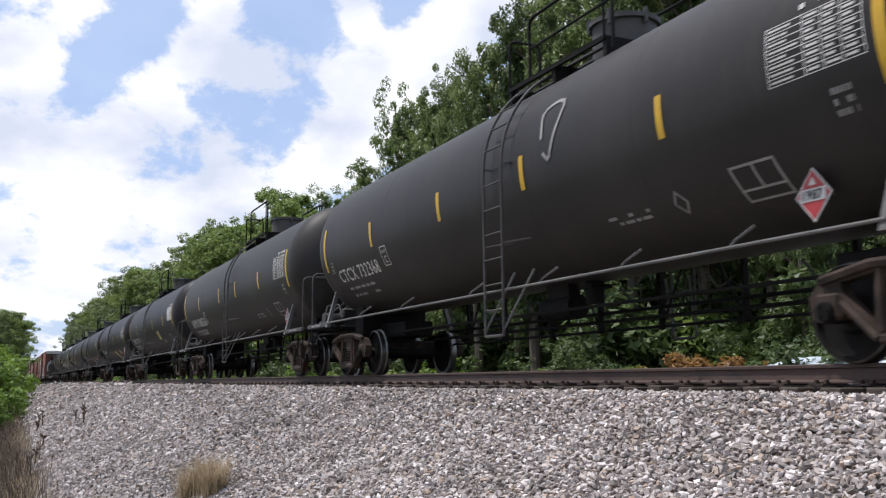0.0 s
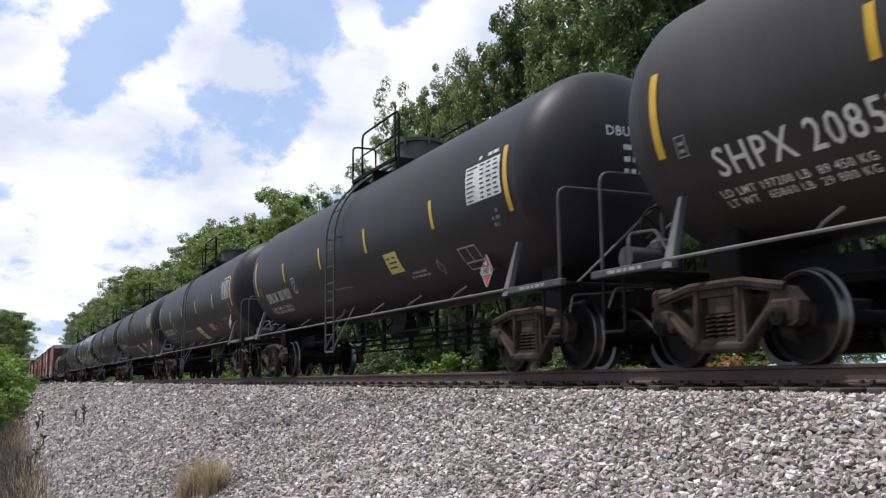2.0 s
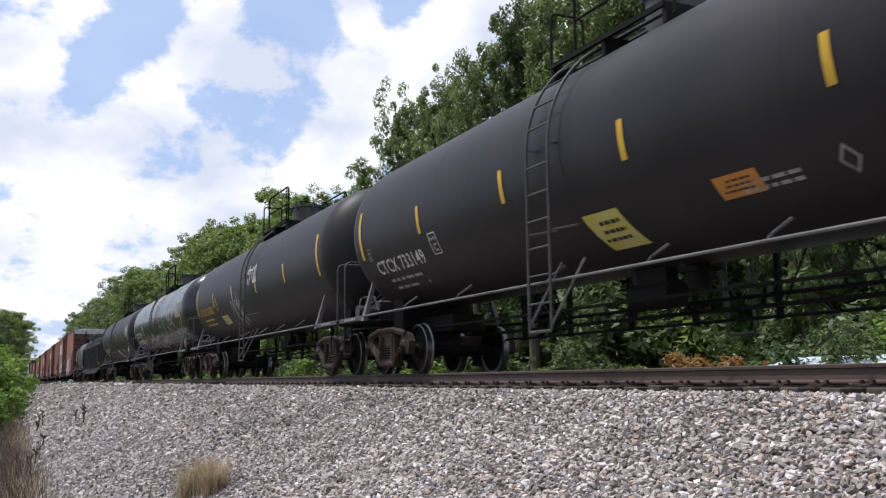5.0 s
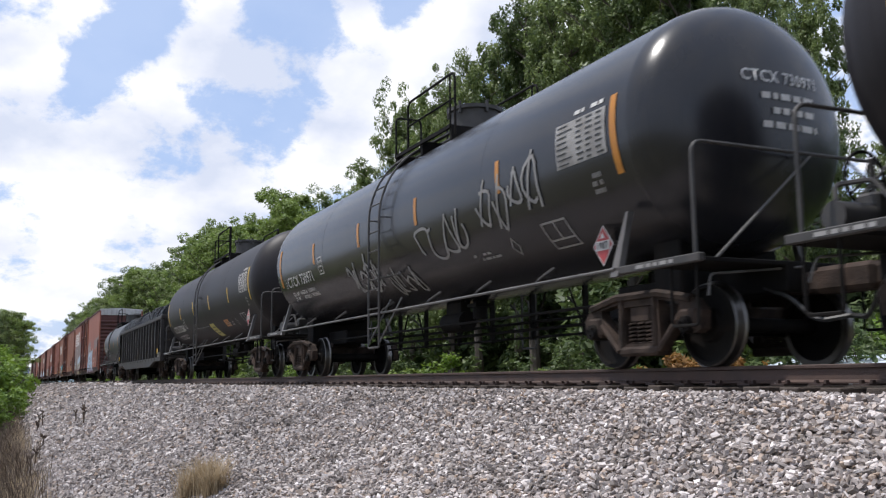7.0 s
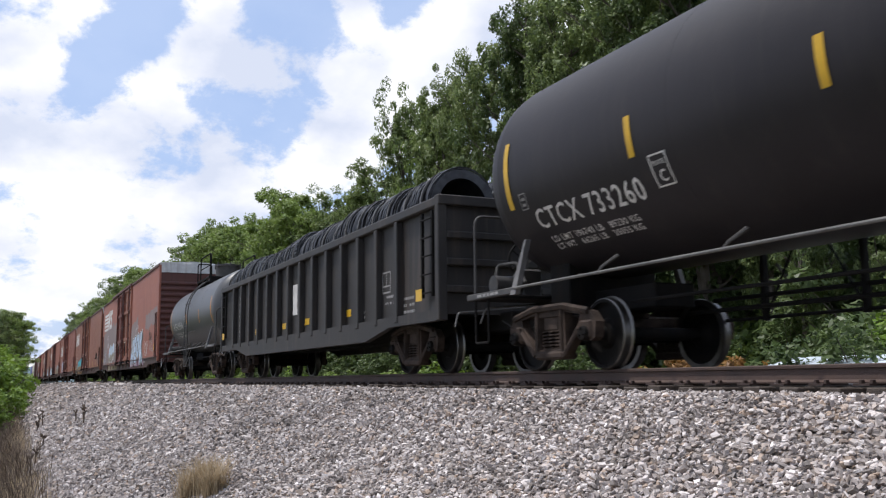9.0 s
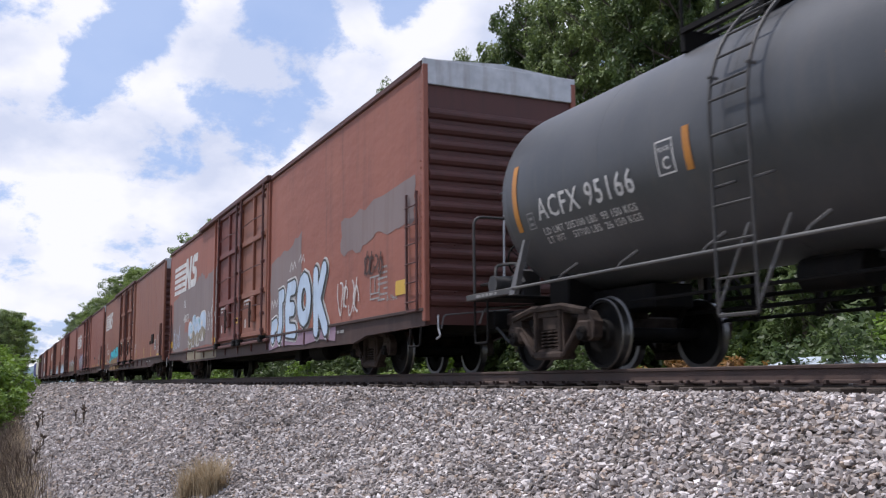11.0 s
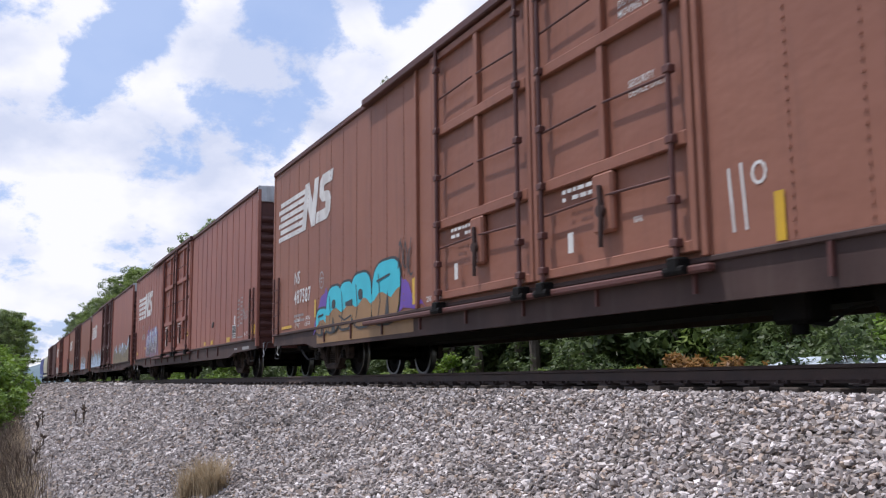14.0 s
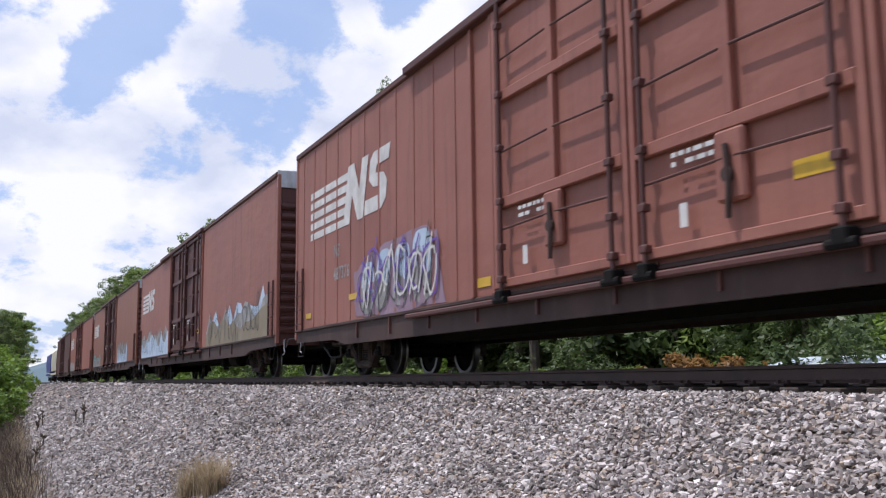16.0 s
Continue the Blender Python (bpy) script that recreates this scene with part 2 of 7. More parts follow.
SILL = painted("grimy_sill_paint", (0.045, 0.025, 0.022), (0.074, 0.044, 0.038), rough=(0.6, 0.8), big=1.2, fine=14, rust=(0.1, 0.075, 0.062), rust_amount=0.45, bump=0.12, spec=0.3)
PATCH = painted("grey_primer_patch", (0.195, 0.15, 0.145), (0.235, 0.182, 0.174), rough=(0.6, 0.8), big=0.8, rust=(0.15, 0.07, 0.05), rust_amount=0.35, bump=0.05)
GALV = painted("galvanised_sheet", (0.42, 0.42, 0.42), (0.55, 0.55, 0.55), rough=(0.35, 0.5), big=4, metal=0.6, rust=(0.2, 0.13, 0.1), rust_amount=0.5, bump=0.05)
GONDOLA = painted("gondola_black_paint", (0.015, 0.013, 0.0125), (0.03, 0.026, 0.024), rough=(0.5, 0.75), big=0.8, rust=(0.09, 0.065, 0.05), rust_amount=0.5, bump=0.12)
WIRE = painted("coiled_black_wire", (0.03, 0.031, 0.034), (0.07, 0.072, 0.078), rough=(0.3, 0.45), big=6, fine=60, metal=0.6, bump=0.2)
WHITE = painted("white_lettering", (0.68, 0.66, 0.63), (0.52, 0.5, 0.48), rough=(0.5, 0.7), big=3, rust=(0.3, 0.25, 0.22), rust_amount=0.45, bump=0.0)
CHALK = painted("dusty_white_lettering", (0.34, 0.33, 0.32), (0.22, 0.21, 0.2), rough=(0.6, 0.8), big=3, bump=0.0)
YELLOW = painted("yellow_reflective_tape", (0.62, 0.37, 0.01), (0.52, 0.31, 0.012), rough=(0.35, 0.5), big=3, rust=(0.25, 0.17, 0.05), rust_amount=0.4, bump=0.0)
ORANGE = painted("orange_reflective_tape", (0.5, 0.2, 0.02), (0.42, 0.17, 0.03), rough=(0.35, 0.5), big=3, bump=0.0)
LIME = painted("lime_yellow_sticker", (0.5, 0.43, 0.06), (0.5, 0.46, 0.2), rough=(0.4, 0.5), big=3, bump=0.0)
PLACARD = painted("red_placard", (0.4, 0.035, 0.035), (0.33, 0.04, 0.04), rough=(0.4, 0.5), big=3, bump=0.0)
BLACK_INK = painted("black_ink", (0.02, 0.02, 0.02), (0.03, 0.03, 0.03), big=3, bump=0.0)
CYAN = painted("cyan_spray_paint", (0.02, 0.42, 0.52), (0.04, 0.5, 0.6), rough=(0.4, 0.6), big=2, bump=0.0)
TAN = painted("tan_spray_paint", (0.24, 0.13, 0.05), (0.3, 0.17, 0.07), rough=(0.5, 0.6), big=2, bump=0.0)
PURPLE = painted("purple_spray_paint", (0.12, 0.05, 0.3), (0.16, 0.07, 0.38), rough=(0.5, 0.6), big=2, bump=0.0)
PALE_BLUE = painted("pale_blue_spray_paint", (0.5, 0.6, 0.72), (0.4, 0.5, 0.62), rough=(0.5, 0.7), big=2, rust=(0.25, 0.24, 0.25), rust_amount=0.4, bump=0.0)
TEAL = painted("teal_spray_paint", (0.12, 0.3, 0.32), (0.2, 0.38, 0.4), rough=(0.5, 0.7), big=2, bump=0.0)
LILAC = painted("lilac_spray_paint", (0.24, 0.15, 0.2), (0.3, 0.2, 0.26), rough=(0.5, 0.7), big=2, bump=0.0)
DRY_TAN = painted("olive_tan_spray_paint", (0.2, 0.16, 0.1), (0.26, 0.21, 0.14), rough=(0.5, 0.7), big=2, bump=0.0)
CREAM = painted("cream_hopper_paint", (0.6, 0.57, 0.45), (0.5, 0.48, 0.38), rough=(0.5, 0.6), rust=(0.3, 0.2, 0.12), rust_amount=0.4)
BLUE = painted("blue_car_paint", (0.05, 0.07, 0.25), (0.07, 0.09, 0.3), rough=(0.5, 0.6), rust=(0.1, 0.08, 0.1), rust_amount=0.3)
BARK = painted("grey_brown_bark", (0.07, 0.055, 0.042), (0.13, 0.11, 0.09), rough=(0.8, 0.95), big=2, fine=25, bump=0.6)
LEAF = leafy("oak_leaves", (0.062, 0.104, 0.031), (0.27, 0.335, 0.112))
LEAF_LIGHT = leafy("light_green_leaves", (0.1, 0.165, 0.035), (0.27, 0.35, 0.085))
LEAF_BRIGHT = leafy("bright_green_leaves", (0.09, 0.17, 0.015), (0.22, 0.33, 0.045))
LEAF_RUST = leafy("rust_brown_leaves", (0.2, 0.1, 0.028), (0.36, 0.2, 0.065))
# darker green, with the shade of the woods' interior put into the colour
LEAF_DARK = leafy("dark_green_leaves", (0.04, 0.072, 0.022), (0.135, 0.185, 0.058))
DRY = leafy("dry_grass", (0.31, 0.235, 0.14), (0.5, 0.4, 0.27), 3.0)
STALK = painted("dead_brown_stalk", (0.05, 0.035, 0.025), (0.1, 0.07, 0.05), rough=(0.8, 0.95), big=8, bump=0.3)
SOIL = painted("leaf_litter_soil", (0.08, 0.075, 0.035), (0.14, 0.13, 0.06), rough=(0.85, 0.95), big=0.3, fine=6, bump=0.6)
STONE, GRAVEL, STONE_DIM = stony("ballast_stone", True, 1.05), stony("ballast_gravel", False), stony("weathered_ballast_stone", True, 0.72)
SHED_WALL = painted("shed_wall_paint", (0.4, 0.42, 0.45), (0.5, 0.52, 0.55), big=1, bump=0.1)
SHED_ROOF = painted("pale_sheet_roof", (0.66, 0.72, 0.8), (0.55, 0.62, 0.7), rough=(0.4, 0.5), big=1, bump=0.1)
# the blue of distance haze is mixed into the hill's green
HILL = painted("distant_wooded_hill", (0.1, 0.15, 0.17), (0.13, 0.18, 0.21), rough=(0.9, 1.0), big=0.02, fine=0.3, bump=0.5)


# ---- mesh helpers ----
def part(name, bm, material, parent=None, label="", smooth=False):
    """Links a bmesh as one mesh object under a thing or a part."""
    me = bpy.data.meshes.new(name)
    bmesh.ops.recalc_face_normals(bm, faces=bm.faces)
    bm.to_mesh(me)
    bm.free()
    for m in (material if isinstance(material, (list, tuple)) else [material]):
        me.materials.append(m)
    if smooth:
        me.polygons.foreach_set("use_smooth", [True] * len(me.polygons))
        me.set_sharp_from_angle(angle=radians(38))
    o = new(name, me)
    o.parent = parent
    return tagged(o, label) if label else o


def again(ob, x=0.0, y=0.0, z=0.0, rz=0.0):
    """One more part on the same mesh, at another place in its parent."""
    o = new(ob.name.split(".")[0], ob.data)
    o.parent = ob.parent
    o.matrix_basis = pose(x, y, z, 0, 0, rz)
    return o


def thing(name, label, category, group="", at=None):
    o = tagged(new(name), label, category, group)
    o.empty_display_size = 0.2
    if at is not None:
        o.matrix_basis = at
    return o


def box(bm, x0, x1, y0, y1, z0, z1, bevel=0.0):
    r = bmesh.ops.create_cube(bm, size=1, matrix=Matrix.Translation(((x0 + x1) / 2, (y0 + y1) / 2, (z0 + z1) / 2)) @ Matrix.Diagonal((x1 - x0, y1 - y0, z1 - z0, 1)))
    if bevel:
        edges = list({e for v in r["verts"] for e in v.link_edges})
        bmesh.ops.bevel(bm, geom=edges, offset=bevel, segments=1, affect="EDGES")


def tube(bm, pts, r, seg=8, cap=True):
    pts = [Vector(p) for p in pts]
    rings = []
    for i, p in enumerate(pts):
        d = (pts[min(i + 1, len(pts) - 1)] - pts[max(i - 1, 0)]).normalized()
        a = d.orthogonal().normalized() if not rings else (a - d * a.dot(d)).normalized()
        c = d.cross(a)
        rr = r[i] if isinstance(r, (list, tuple)) else r
        rings.append([bm.verts.new(p + rr * (a * math.cos(k * 2 * math.pi / seg) + c * math.sin(k * 2 * math.pi / seg))) for k in range(seg)])
    for u, v in zip(rings, rings[1:]):
        for k in range(seg):
            bm.faces.new((u[k - 1], u[k], v[k], v[k - 1]))
    if cap:
        bm.faces.new(rings[0][::-1])
        bm.faces.new(rings[-1])


def bend(pts, r=0.15, n=4):
    """Rounds the corners of a line of points."""
    out = [Vector(pts[0])]
    for a, b, c in zip(pts, pts[1:], pts[2:]):
        a, b, c = Vector(a), Vector(b), Vector(c)
        p, q = b + (a - b).normalized() * r, b + (c - b).normalized() * r
        out += [p.lerp(b, s).lerp(b.lerp(q, s), s) for s in [k / n for k in range(n + 1)]]
    return out + [Vector(pts[-1])]


def lathe(bm, prof, axis="X", seg=64, mats=None):
    """Turns (along, radius) points round an axis."""
    rings = []
    for s, r in prof:
        ring = []
        for k in range(seg):
            c, d = r * math.cos(2 * math.pi * k / seg), r * math.sin(2 * math.pi * k / seg)
            ring.append(bm.verts.new({"X": (s, c, d), "Y": (c, s, d), "Z": (c, d, s)}[axis]))
        rings.append(ring)
    for i, (u, v) in enumerate(zip(rings, rings[1:])):
        for k in range(seg):
            f = bm.faces.new((u[k - 1], u[k], v[k], v[k - 1]))
            if mats:
                f.material_index = mats[i]
    for ring in (rings[0], rings[-1]):
        bm.faces.new(ring)


def plate(bm, outer, holes, y0, y1):
    """A plate in the xz plane with holes through it, from y0 to y1."""
    edges = []
    for loop in (outer, *holes):
        vs = [bm.verts.new((x, y0, z)) for x, z in loop]
        edges += [bm.edges.new((vs[i - 1], vs[i])) for i in range(len(vs))]
    faces = [f for f in bmesh.ops.triangle_fill(bm, edges=edges, use_beauty=True)["geom"] if isinstance(f, bmesh.types.BMFace)]
    ex = bmesh.ops.extrude_face_region(bm, geom=faces)["geom"]
    for v in ex:
        if isinstance(v, bmesh.types.BMVert):
            v.co.y = y1


def poly(bm, pts, holes=()):
    """A flat filled outline in the xy plane."""
    edges = []
    for loop in (pts, *holes):
        vs = [bm.verts.new((x, y, 0)) for x, y in loop]
        edges += [bm.edges.new((vs[i - 1], vs[i])) for i in range(len(vs))]
    bmesh.ops.triangle_fill(bm, edges=edges, use_beauty=True)


def rect(bm, x0, x1, y0, y1):
    bm.faces.new([bm.verts.new(p) for p in ((x0, y0, 0), (x1, y0, 0), (x1, y1, 0), (x0, y1, 0))])


def stroke(bm, pts, w):
    """A flat sprayed line."""
    top = max((v.co.z for v in bm.verts), default=0.0)
    for (xa, ya), (xb, yb) in zip(pts, pts[1:]):
        top += 0.0001
        d = Vector((xb - xa, yb - ya)).normalized() * w / 2
        n = Vector((-d.y, d.x))
        vs = [(xa - d.x + n.x, ya - d.y + n.y), (xa - d.x - n.x, ya - d.y - n.y), (xb + d.x - n.x, yb + d.y - n.y), (xb + d.x + n.x, yb + d.y + n.y)]
        bm.faces.new([bm.verts.new((x, y, top)) for x, y in vs])


def lettering(body, size, width=1.0, bold=0.0):
    """A flat mesh of a text, its lower left corner at 0, 0."""
    cu = bpy.data.curves.new("text", "FONT")
    cu.body, cu.size, cu.resolution_u, cu.offset = body, size, 2, bold
    cu.space_line, cu.space_character = 0.95, 1.12
    ob = bpy.data.objects.new("text", cu)
    scene.collection.objects.link(ob)
    me = bpy.data.meshes.new_from_object(ob)
    bm = bmesh.new()
    bm.from_mesh(me)
    bpy.data.objects.remove(ob)
    bpy.data.meshes.remove(me)
    bpy.data.curves.remove(cu)
    for v in bm.verts:
        v.co.x *= width
    return bm


def bars(bm, x, y, w, lines, step, h, seed):
    """Small writing that cannot be read, as bars."""
    rnd = random.Random(seed)
    for i in range(lines):
        u = x
        while u < x + w:
            d = rnd.uniform(0.08, 0.22) * w
            if rnd.random() < 0.85:
                rect(bm, u, min(u + d, x + w), y - i * step, y - i * step + h)
            u += d + 0.05 * w


def on_side(bm, x0, z0, y=-1.53):
    """Stands a flat outline up on a car's side."""
    for v in bm.verts:
        v.co = Vector((x0 + v.co.x, y - v.co.z, z0 + v.co.y))
    return bm


def on_tank(bm, x0, angle, R=1.53, zc=2.82, lift=0.008):
    """Wraps a flat outline round a tank, angle degrees above its middle."""
    ys = [v.co.y for v in bm.verts]
    lo, hi = min(ys), max(ys)
    for i in range(1, int((hi - lo) / 0.07) + 1):
        bmesh.ops.bisect_plane(bm, geom=bm.verts[:] + bm.edges[:] + bm.faces[:], plane_co=(0, lo + i * 0.07, 0), plane_no=(0, 1, 0))
    for v in bm.verts:
        a = radians(angle) + v.co.y / R
        q = R + lift + v.co.z
        v.co = Vector((x0 + v.co.x, -q * math.cos(a), zc + q * math.sin(a)))
    return bm


def leaves(centres, radii, count, size, rnd, droop=0.25):
    """Small leaf sprays, two bent faces each, scattered in clumps."""
    n = len(centres) * count
    c = np.repeat(np.array(centres), count, axis=0)
    r = np.repeat(np.array(radii), count)
    d = rnd.normal(size=(n, 3))
    d /= np.linalg.norm(d, axis=1)[:, None]
    p = c + d * (r * rnd.uniform(0.35, 1.0, n) ** 0.6)[:, None] * np.array([1, 1, 0.75])
    up = rnd.normal(size=(n, 3)) * 0.55 + d * 0.5 + np.array([0, 0, 0.8])
    up /= np.linalg.norm(up, axis=1)[:, None]
    t = np.cross(up, rnd.normal(size=(n, 3)))
    t /= np.linalg.norm(t, axis=1)[:, None]
    b = np.cross(up, t)
    s = (size * rnd.uniform(0.6, 1.3, n))[:, None]
    mid = p - up * s * droop
    v = np.stack([p - t * s, mid - b * s * 0.45, p + t * s, mid + b * s * 0.45], axis=1).reshape(-1, 3)
    f = np.arange(n * 4).reshape(-1, 4)
    return v, f


def quick_mesh(name, v, f, material, parent=None, label="", flat=False):
    me = bpy.data.meshes.new(name)
    k = f.shape[1]
    me.vertices.add(len(v))
    me.vertices.foreach_set("co", np.asarray(v, dtype=np.float32).ravel())
    me.loops.add(f.size)
    me.loops.foreach_set("vertex_index", f.astype(np.int32).ravel())
    me.polygons.add(len(f))
    me.polygons.foreach_set("loop_start", np.arange(0, f.size, k, dtype=np.int32))
    if flat:
        me.polygons.foreach_set("use_smooth", [False] * len(f))
    me.update(calc_edges=True)
    me.validate()
    me.materials.append(material)
    o = new(name, me)
    o.parent = parent
    return tagged(o, label) if label else o


# ---- ground, ballast and track ----
def slope(y):
    """Height of the ballast bank."""
    pts = [(-7.9, -2.95), (-6.0, -2.06), (-3.2, -0.86), (-2.2, -0.41), (-1.85, -0.295), (2.0, -0.28), (2.6, -0.45), (5.5, -1.7)]
    return float(np.interp(y, [p[0] for p in pts], [p[1] for p in pts]))


def make_ground():
    ys = [-3500, -300, -60, -20, -11, -8.6, -7.9, 5.5, 7, 12, 20, 60, 300, 3500]
    zs = [-2, -2.6, -3, -3.1, -3.15, -3.1, -3.06, -1.82, -1.9, -1.7, -1.2, -0.4, 0, 0]
    xs = [-3500, -900, -400, -200] + list(range(-120, 61, 6)) + [200, 3500]
    bm = bmesh.new()
    grid = [[bm.verts.new((x, y, z + (0 if abs(y) > 100 or -8.7 < y < 6 else 0.18 * noise.noise((x * 0.2, y * 0.2, 0))))) for y, z in zip(ys, zs)] for x in xs]
    for a, b in zip(grid, grid[1:]):
        for j in range(len(ys) - 1):
            bm.faces.new((a[j], a[j + 1], b[j + 1], b[j]))
    tagged(part("ground", bm, SOIL), "brown soil and leaf litter beside the railway", "ground", kind="structure")
    bm = bmesh.new()
    ys = [-7.9, -6, -4.5, -3.2, -2.6, -2.2, -1.85, -1.5, 1.5, 2.0, 2.6, 4, 5.5]
    xs = [-900, -500, -300, -200, -150] + list(range(-120, 25, 3)) + [60]
    rnd = random.Random(3)
    grid = [[bm.verts.new((x, y, slope(y) - 0.015 + (0.05 * noise.noise((x * 0.5, y * 0.7, 3)) if y < -2 else 0))) for y in ys] for x in xs]
    for a, b in zip(grid, grid[1:]):
        for j in range(len(ys) - 1):
            bm.faces.new((a[j], a[j + 1], b[j + 1], b[j]))
    tagged(part("ballast_bank", bm, GRAVEL), "sloping bank of grey crushed-stone ballast", "ballast", kind="structure")
    # loose stones on the bank, angular lumps
    rnd = np.random.default_rng(5)
    spots = []
    for xa, xb, step in ((-9, -2, 0.047), (-16, -9, 0.054), (-30, -16, 0.075), (-55, -30, 0.12), (-150, -55, 0.24)):
        gx = np.arange(xa, xb, step)
        gy = np.arange(-7.6, -1.15, step * 0.92)
        g = np.stack(np.meshgrid(gx, gy), axis=-1).reshape(-1, 2)
        g += rnd.uniform(-0.5, 0.5, g.shape) * step
        # only the strip that the bank shows to the lens side
        keep = g[:, 1] > (-7.816 + (-g[:, 0]) * 0.02 if xa < -16 else -7.816 + (-g[:, 0]) * 0.1 - 0.2)
        g = g[keep & ~((g[:, 1] > -1.7) & (rnd.random(len(g)) < 0.15))]
        spots.append(np.c_[g, np.full(len(g), step)])
    spots = np.concatenate(spots)
    n = len(spots)
    z = np.interp(spots[:, 1], [-7.9, -6.0, -3.2, -2.2, -1.85, 2.0], [-2.95, -2.06, -0.86, -0.41, -0.295, -0.28])
    cube = np.array([[-1, -1, -1], [1, -1, -1], [1, 1, -1], [-1, 1, -1], [-1, -1, 1], [1, -1, 1], [1, 1, 1], [-1, 1, 1]], float)
    quads = np.array([[0, 3, 2, 1], [4, 5, 6, 7], [0, 1, 5, 4], [1, 2, 6, 5], [2, 3, 7, 6], [3, 0, 4, 7]])
    g = (1 + 5 ** 0.5) / 2
    lump = np.array([[-1, g, 0], [1, g, 0], [-1, -g, 0], [1, -g, 0], [0, -1, g], [0, 1, g], [0, -1, -g], [0, 1, -g], [g, 0, -1], [g, 0, 1], [-g, 0, -1], [-g, 0, 1]]) / 1.55
    tris = np.array([[0, 11, 5], [0, 5, 1], [0, 1, 7], [0, 7, 10], [0, 10, 11], [1, 5, 9], [5, 11, 4], [11, 10, 2], [10, 7, 6], [7, 1, 8], [3, 9, 4], [3, 4, 2], [3, 2, 6], [3, 6, 8], [3, 8, 9], [4, 9, 5], [2, 4, 11], [6, 2, 10], [8, 6, 7], [9, 8, 1]])

    def strew(spots, z, form, faces, label):
        n = len(spots)
        size = spots[:, 2] * rnd.uniform(0.34, 0.92, n)
        v = form[None] * (1 + rnd.uniform(-0.42, 0.3, (n, len(form), 3)))
        v *= np.stack([rnd.uniform(0.85, 1.45, n), rnd.uniform(0.6, 1.0, n), rnd.uniform(0.35, 0.7, n)], axis=1)[:, None]
        v *= (size * 0.72)[:, None, None]
        q = rnd.normal(size=(n, 4)) * np.array([1.0, 0.35, 0.35, 1.0])
        q /= np.linalg.norm(q, axis=1)[:, None]
        w, x, y, k = q.T
        R = np.stack([np.stack([1 - 2 * (y * y + k * k), 2 * (x * y - k * w), 2 * (x * k + y * w)], -1),
                      np.stack([2 * (x * y + k * w), 1 - 2 * (x * x + k * k), 2 * (y * k - x * w)], -1),
                      np.stack([2 * (x * k - y * w), 2 * (y * k + x * w), 1 - 2 * (x * x + y * y)], -1)], 1)
        v = np.einsum("nij,nkj->nki", R, v)
        v += np.c_[spots[:, :2], z + rnd.uniform(-0.012, 0.03, n)][:, None]
        f = (np.arange(n) * len(form))[:, None, None] + faces[None]
        o = quick_mesh("ballast_stones", v.reshape(-1, 3), f.reshape(-1, faces.shape[1]), STONE, flat=True)
        # greyer stone takes over little by little along the line; its tone includes vignetting
        old = np.interp(-spots[:, 0], [7, 11, 16], [0, 0.45, 0.9]) > rnd.random(n)
        o.data.materials.append(STONE_DIM)
        o.data.polygons.foreach_set("material_index", np.repeat(old.astype(np.int32), len(faces)))
        tagged(o, label, "ballast", kind="stuff")
    near = spots[:, 0] > -20
    kind = rnd.random(len(spots)) < 0.45
    strew(spots[near & kind], z[near & kind], lump, tris, "loose many-sided pale limestone ballast stones on the bank")
    strew(spots[near & ~kind], z[near & ~kind], cube * 0.88, quads, "loose angular pale limestone ballast stones on the bank")
    strew(spots[~near], z[~near], cube, quads, "grey ballast stones farther along the bank, darkened for lens fall-off")


